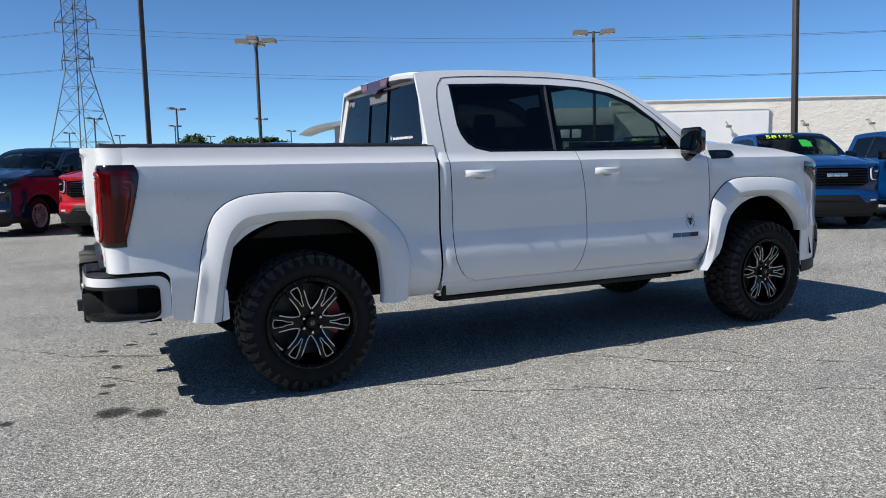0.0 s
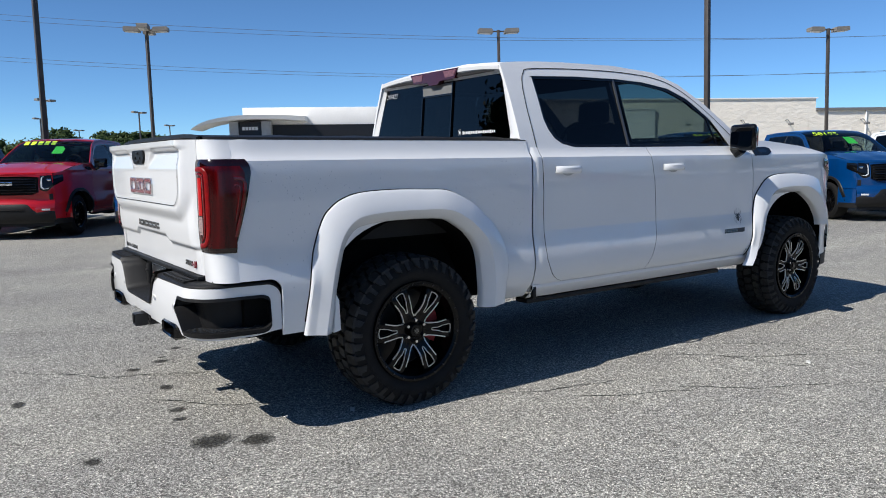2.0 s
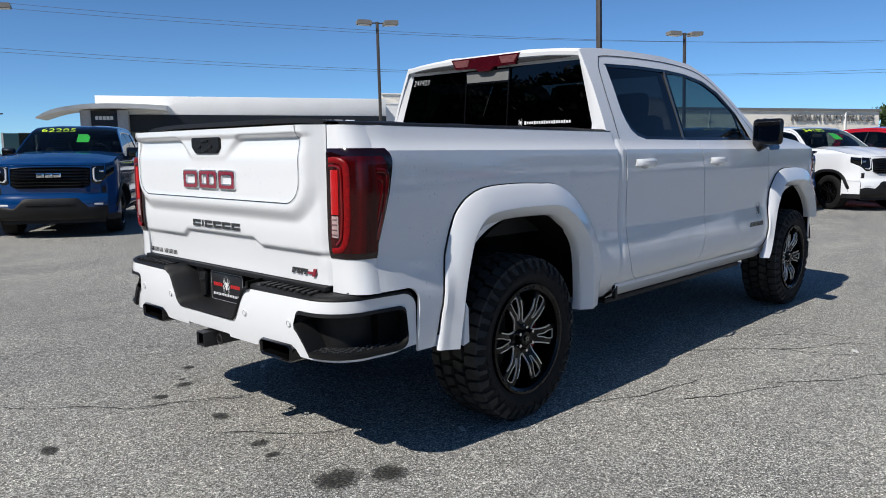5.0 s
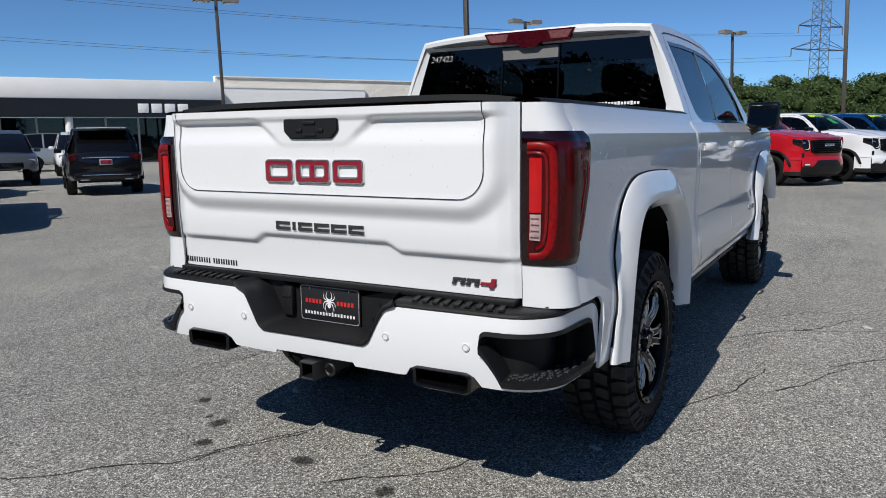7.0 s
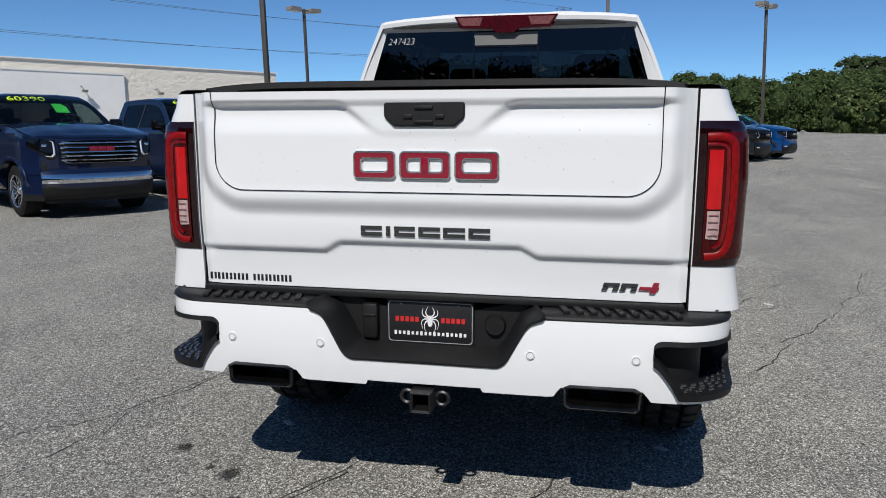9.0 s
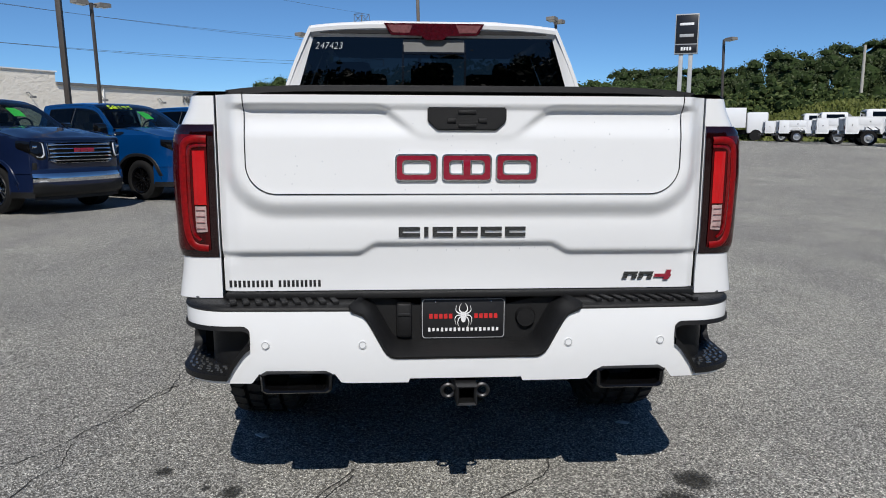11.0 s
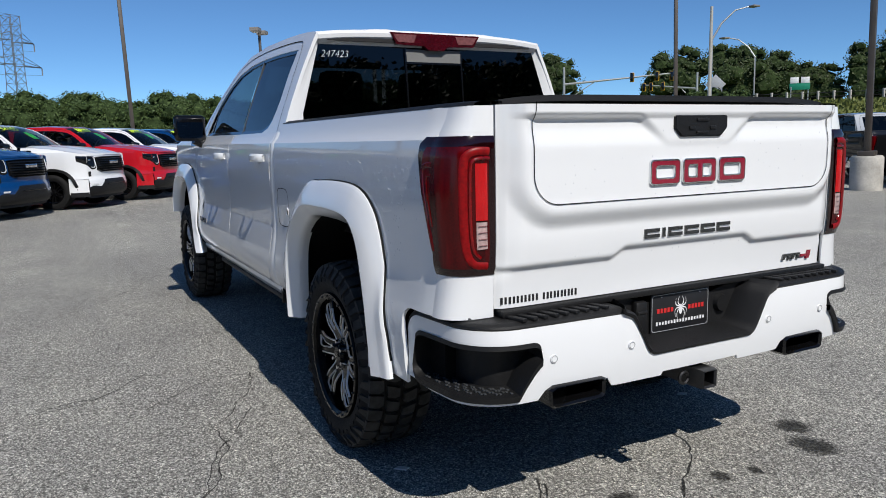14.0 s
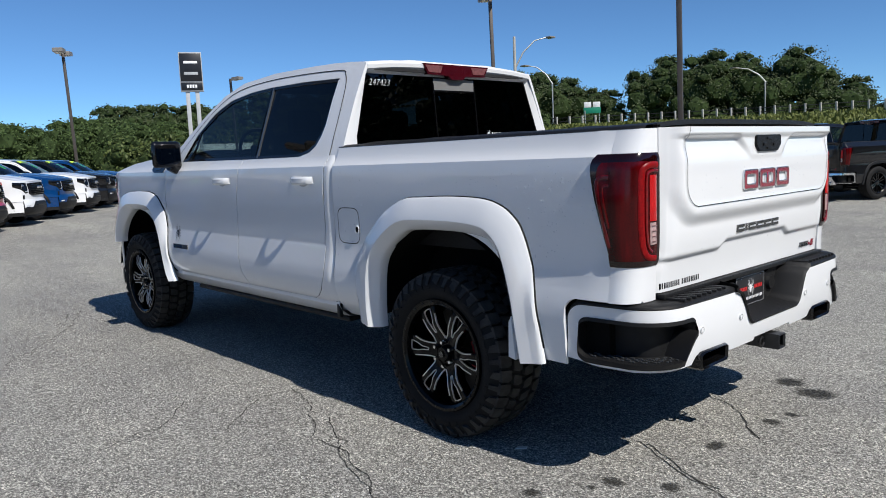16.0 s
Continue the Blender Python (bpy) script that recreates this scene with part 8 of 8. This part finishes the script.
def road_sign(p, h, w, hh, mt, label, diamond=False):
    p = Vector(p)
    s = thing("road_sign", label, "sign")
    bm = B()
    for k in (-0.3, 0.3):
        tube(bm, [p + Vector((k * w, k * w, -0.5)), p + Vector((k * w, k * w, h))], 0.05, 6)
    part("posts", bm, GALV, s)
    to_cam = math.degrees(math.atan2(p.y - 2, p.x + 3))
    m = Matrix.Translation(p + Vector((0, 0, h))) @ pose(0, 0, 0, 0, 0, to_cam)
    bm = B()
    box(bm, (0, 0, 0), (0.06, w, hh), 0.01, m @ pose(0, 0, 0, 45 if diamond else 0, 0, 0))
    part("plate", bm, mt, s)
    if mt is GREENSIGN:
        for k in (-0.26, 0.26):
            bm = B()
            box(bm, (-0.02, k * w, hh * 0.95), (0.05, w * 0.42, hh * 0.9), 0.01, m)
            part("shield", bm, WHITEPRINT, s)


road_sign(polar(-52.9, 76, 4.0), 1.6, 1.7, 0.6, GREENSIGN, "green direction sign with two white shields")
road_sign(polar(-47.4, 74, 3.6), 2.4, 1.3, 1.3, SIGNGREY, "grey diamond sign seen from behind", True)
road_sign(polar(-47.4, 73, 3.6), 0.9, 1.9, 0.7, WHITEPRINT, "white road sign low by the kerb")
road_sign(polar(-37.0, 82, 1.6), 2.0, 0.8, 0.8, WHITEPRINT, "white road sign by the signal mast")


# ---- far lamps and masts behind the showroom side ----
FAR_LAMPS = ((8.0, 78.0), (11.3, 111.0), (20.1, 92.9), (21.8, 147.4), (0.3, 95.7), (5.1, 144.3), (-3.1, 134.5), (32.1, 124.4))
for x, y in FAR_LAMPS:
    lamp_post(x, y, 2, 30, False, 7.8)


# ---- trees ----
def leaf_cloud(name, blobs, per_m2, size, mat, seed, label, category="woodland", flat=0.85):
    """Leaf tufts scattered over the skins of many blobs, as one mesh."""
    rng = np.random.default_rng(seed)
    cs, ns = [], []
    for (cx, cy, cz, rx, rz) in blobs:
        n = int(per_m2 * 4 * math.pi * ((rx * rx + 2 * rx * rz) / 3))
        v = rng.normal(size=(n, 3))
        v /= np.linalg.norm(v, axis=1)[:, None]
        v = v[v[:, 2] > -0.55]
        rad = 0.76 + 0.36 * rng.random(len(v)) ** 1.2
        lump = 1 + 0.13 * np.sin(5 * v[:, 0] + cx) * np.sin(4 * v[:, 1] + cy) + 0.10 * np.sin(9 * v[:, 2] + 7 * v[:, 0] + cz)
        cs.append(np.stack([cx + rx * v[:, 0] * rad * lump, cy + rx * v[:, 1] * rad * lump, cz + rz * v[:, 2] * rad * lump], 1))
        ns.append(v)
    c, nrm = np.concatenate(cs), np.concatenate(ns)
    n = len(c)
    w = nrm * flat + rng.normal(size=(n, 3)) * 0.75
    w /= np.linalg.norm(w, axis=1)[:, None]
    a = np.cross(w, rng.normal(size=(n, 3)))
    a /= np.linalg.norm(a, axis=1)[:, None]
    b = np.cross(w, a)
    sz = size * (0.6 + 0.8 * rng.random((n, 1)))
    quad = np.stack([c - a * sz, c - b * sz * 0.55, c + a * sz, c + b * sz * 0.55], 1).reshape(-1, 3)
    me = bpy.data.meshes.new(name)
    me.vertices.add(4 * n)
    me.vertices.foreach_set("co", quad.astype(np.float32).ravel())
    me.loops.add(4 * n)
    me.loops.foreach_set("vertex_index", np.arange(4 * n, dtype=np.int32))
    me.polygons.add(n)
    me.polygons.foreach_set("loop_start", np.arange(0, 4 * n, 4, dtype=np.int32))
    me.update(calc_edges=True)
    me.materials.append(mat)
    ob = new(name, me)
    return tagged(ob, label, category, kind="stuff")


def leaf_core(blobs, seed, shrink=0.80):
    """Inner masses of the crowns, their shade put into a dark colour: lumpy balls joined into one mesh."""
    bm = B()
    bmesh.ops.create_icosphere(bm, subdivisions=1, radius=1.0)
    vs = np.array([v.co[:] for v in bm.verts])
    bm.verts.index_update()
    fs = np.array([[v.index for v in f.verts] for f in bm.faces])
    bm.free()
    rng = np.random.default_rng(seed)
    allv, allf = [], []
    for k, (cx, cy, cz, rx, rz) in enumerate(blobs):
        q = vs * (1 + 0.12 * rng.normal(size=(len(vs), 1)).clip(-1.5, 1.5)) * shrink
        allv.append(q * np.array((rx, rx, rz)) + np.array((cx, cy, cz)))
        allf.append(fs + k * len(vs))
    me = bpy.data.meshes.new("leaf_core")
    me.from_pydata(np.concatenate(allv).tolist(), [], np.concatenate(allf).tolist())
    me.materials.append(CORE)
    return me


def wood(name, stretches, mat, seed, label, dens=4.3, size=0.20):
    """Trees side by side along stretches (bearing from, to, distance, top height, tree breadth)."""
    r = random.Random(seed)
    blobs = []
    for a0, a1, d, h, br in stretches:
        n = max(1, int(abs(a1 - a0) * math.pi / 180 * d / (br * 0.42)))
        for k in range(n):
            a = a0 + (a1 - a0) * (k + 0.5) / n + r.uniform(-0.3, 0.3)
            hh = h * r.uniform(0.86, 1.04)
            for row in range(2):
                p = polar(a + r.uniform(-0.5, 0.5), d + row * br * 0.9 + r.uniform(-1, 1))
                rx = br * r.uniform(0.42, 0.62)
                top = hh * (1 if row else 0.82) + 0.08 * rx
                blobs.append((p.x, p.y, top - rx * 0.75, rx * 0.88, rx * 0.72))
                for j in range(6):
                    q = r.uniform(0, 6.28)
                    blobs.append((p.x + math.cos(q) * rx * 0.7, p.y + math.sin(q) * rx * 0.7, top * r.uniform(0.35, 0.82), rx * r.uniform(0.35, 0.6), rx * r.uniform(0.35, 0.55)))
                for j in range(6):
                    q, e = r.uniform(0, 6.28), r.uniform(0.2, 1.0)
                    blobs.append((p.x + math.cos(q) * rx * 0.78 * e, p.y + math.sin(q) * rx * 0.78 * e, top - rx * 0.75 + rx * 0.66 * math.sqrt(max(0.0, 1 - 0.72 * e * e)), rx * r.uniform(0.20, 0.40), rx * r.uniform(0.14, 0.30)))
                blobs.append((p.x, p.y, top * 0.3, rx * 0.9, top * 0.3))
    ob = leaf_cloud(name, blobs, dens, size, mat, seed, label)
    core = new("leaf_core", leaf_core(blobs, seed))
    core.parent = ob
    return ob


wood("woodland", [(9.8, -23, 92, 7.5, 6.0)], LEAF, 11, "dense green trees behind the car park", 9.0, 0.135)
wood("woodland", [(-17, -23.5, 104, 9.9, 5.0), (-23, -27, 104, 10.5, 5.0), (-27, -31, 108, 12.1, 6.0), (-31, -34.5, 110, 13.0, 6.5), (-34.5, -37.2, 110, 14.0, 6.0)], LEAF_DARK, 12, "dark wooded hillside beyond the car park", 7.0, 0.145)
wood("shrubs", [(-17, -24, 78, 4.6, 3.4), (-24, -33, 76, 5.6, 3.2), (-33, -37, 76, 4.9, 2.0)], LEAF_PALE, 13, "pale green shrubs along the lot edge")
wood("woodland", [(-42.6, -44.5, 112, 13.0, 4.0), (-44.5, -48.5, 115, 14.4, 7.0), (-48.5, -52.8, 118, 15.4, 8.0), (-53, -55.6, 118, 12.2, 6.0), (-55.6, -58, 116, 14.2, 7.0), (-58, -65, 116, 15.4, 8.0), (-65, -68.8, 116, 14.6, 8.0), (-69, -71.5, 116, 10.2, 5.0), (-71, -84, 135, 7.5, 7.0)], LEAF_DARK, 14, "tall dark trees beyond the road", 5.6, 0.165)
wood("shrubs", [(-44, -50, 70, 5.2, 2.4)], LEAF, 15, "green shrubs on the bank")
# out of view: added so the rear window reflects dark crowns, not sky
wood("woodland", [(130, 238, 50, 18.0, 10.0)], LEAF_DARK, 17, "unseen trees added behind the lot to darken the rear window reflection", 2.6, 0.28)
wood("woodland", [(62, 67, 150, 6.5, 8), (74.7, 79, 146, 7.8, 5), (80.8, 82.5, 144, 8.4, 5), (84, 86, 140, 6.0, 6), (97, 106, 150, 6, 8), (90, 94, 160, 4.5, 6)], LEAF, 16, "distant trees beyond the showroom", 2.0, 0.32)


# ---- marks on the asphalt ----
def blot(x, y, rx, ry, seed, label, turn=0.0):
    r = random.Random(seed)
    bm = B()
    n = 40
    ph = [r.uniform(0, 6.28) for _ in range(4)]
    ring = []
    for k in range(n):
        a = 2 * math.pi * k / n
        f = 1 + 0.16 * math.sin(2 * a + ph[0]) + 0.12 * math.sin(3 * a + ph[1]) + 0.08 * math.sin(5 * a + ph[2]) + 0.05 * math.sin(9 * a + ph[3])
        ring.append((rx * f * math.cos(a), ry * f * math.sin(a)))
    t = radians(turn)
    bm.faces.new([bm.verts.new((x + u * math.cos(t) - v * math.sin(t), y + u * math.sin(t) + v * math.cos(t), 0.004)) for u, v in ring])
    solid("damp_stain", bm, STAIN, label, "stain", group="stains on the asphalt", kind="structure")


for i, (x, y, rx, ry, tn) in enumerate(((-1.14, -0.84, 0.13, 0.10, 40), (-0.96, -0.97, 0.10, 0.085, 20), (-1.70, -0.77, 0.06, 0.03, 40), (-1.17, -0.25, 0.06, 0.035, 50), (-1.20, -0.42, 0.05, 0.03, 40),
                                        (-1.10, 0.24, 0.07, 0.04, 80), (-0.95, 0.88, 0.06, 0.045, 30), (-1.17, 0.78, 0.055, 0.04, 10), (-0.78, 1.20, 0.05, 0.04, 0), (-1.9, 0.4, 0.07, 0.03, 60), (-0.92, 1.0, 0.03, 0.02, 0))):
    blot(x, y, rx * 1.75, ry * 1.75, 30 + i, "dark damp patch on the asphalt", tn)


def crack(pts, w, seed):
    r = random.Random(seed)
    bm = B()
    p = []
    for a, b in zip(pts, pts[1:]):
        n = max(3, int(math.hypot(b[0] - a[0], b[1] - a[1]) / 0.03))
        p += [(a[0] + (b[0] - a[0]) * k / n, a[1] + (b[1] - a[1]) * k / n) for k in range(n)]
    rows = []
    for i, (x, y) in enumerate(p):
        x2 = x + 0.06 * noise.noise((x * 3.0, y * 3.0, seed)) + 0.02 * noise.noise((x * 14, y * 14, seed))
        y2 = y + 0.06 * noise.noise((x * 3.0, y * 3.0, seed + 9)) + 0.02 * noise.noise((x * 14, y * 14, seed + 5))
        ww = w * (0.35 + 0.9 * abs(noise.noise((x * 6, y * 6, seed + 3))))
        a, b = p[max(0, i - 1)], p[min(len(p) - 1, i + 1)]
        d = Vector((b[0] - a[0], b[1] - a[1])).normalized()
        rows.append([(x2 - d.y * ww, y2 + d.x * ww, 0.003), (x2 + d.y * ww, y2 - d.x * ww, 0.003)])
    rows_grid(bm, rows)
    flip_to(bm, lambda c: (0, 0, 1))
    solid("crack", bm, CRACK, "thin dark crack across the asphalt", "crack", group="cracks in the asphalt", kind="structure")


CRACKS_LEFT = [[(1.3, 1.12), (0.71, 1.35), (0.49, 1.49), (0.18, 1.46), (-0.13, 1.62), (-0.29, 1.72)], [(-1.29, 2.25), (-1.0, 2.1), (-0.69, 1.95), (-0.45, 1.73), (-0.29, 1.71), (0.12, 1.54), (0.4, 1.41), (0.73, 1.25)], [(0.97, 1.76), (1.22, 1.5), (1.32, 1.33), (1.26, 0.95)],
               [(1.15, 2.29), (1.2, 2.1), (1.36, 1.88), (1.64, 1.66)], [(5.59, 1.12), (4.61, 1.51), (3.92, 1.99), (3.54, 2.32)], [(1.17, 2.3), (1.27, 2.07), (1.28, 1.94)], [(-0.45, 1.73), (-0.7, 1.66), (-1.0, 1.72)]]
CRACKS_REAR = [[(-1.9, 1.33), (-1.63, 0.99), (-1.4, 0.73), (-1.13, 0.56), (-0.79, 0.41)], [(-1.21, 0.0), (-1.03, -0.22), (-0.84, -0.39), (-0.71, -0.46)], [(-0.86, 0.44), (-1.1, 0.58), (-1.37, 0.65)]]
CRACKS_FLANK = [[(0.88, -1.51), (1.2, -1.68), (1.48, -1.78)], [(2.27, -1.42), (2.38, -1.76), (2.6, -2.08)], [(-1.9, 2.7), (-1.5, 2.42), (-1.05, 2.28)]]
CRACKS_RIGHT = [[(1.82, -1.05), (2.27, -1.42), (2.6, -1.7), (3.16, -2.02)], [(0.35, -1.08), (0.77, -1.28), (1.27, -1.39)], [(1.48, -1.7), (1.8, -2.03), (2.15, -2.22), (2.83, -2.57), (4.2, -3.1)], [(2.59, -1.23), (2.93, -1.51), (3.02, -1.83), (3.51, -2.21)],
                [(9.74, -0.56), (9.75, -1.38), (10.78, -2.07)], [(4.77, 1.58), (5.32, 1.34)]]
for i, c in enumerate(CRACKS_LEFT + CRACKS_REAR + CRACKS_RIGHT + CRACKS_FLANK):
    crack(c, 0.0050 if c in CRACKS_LEFT else 0.0068, 3 + i)
for x, y, a in ((-0.35, -0.86, 20), (-0.42, 0.87, 70), (2.6, -1.9, 10)):
    bm = B()
    prism(bm, [(-0.03, -0.01), (0.02, -0.015), (0.035, 0.01), (-0.02, 0.014)], lambda p, d: (x + p[0] * math.cos(a) - p[1] * math.sin(a), y + p[0] * math.sin(a) + p[1] * math.cos(a), d), 0.001, 0.007)
    bmesh.ops.recalc_face_normals(bm, faces=bm.faces)
    solid("paper_scrap", bm, SCRAP, "small pale scrap lying on the asphalt", "litter", group="scraps")
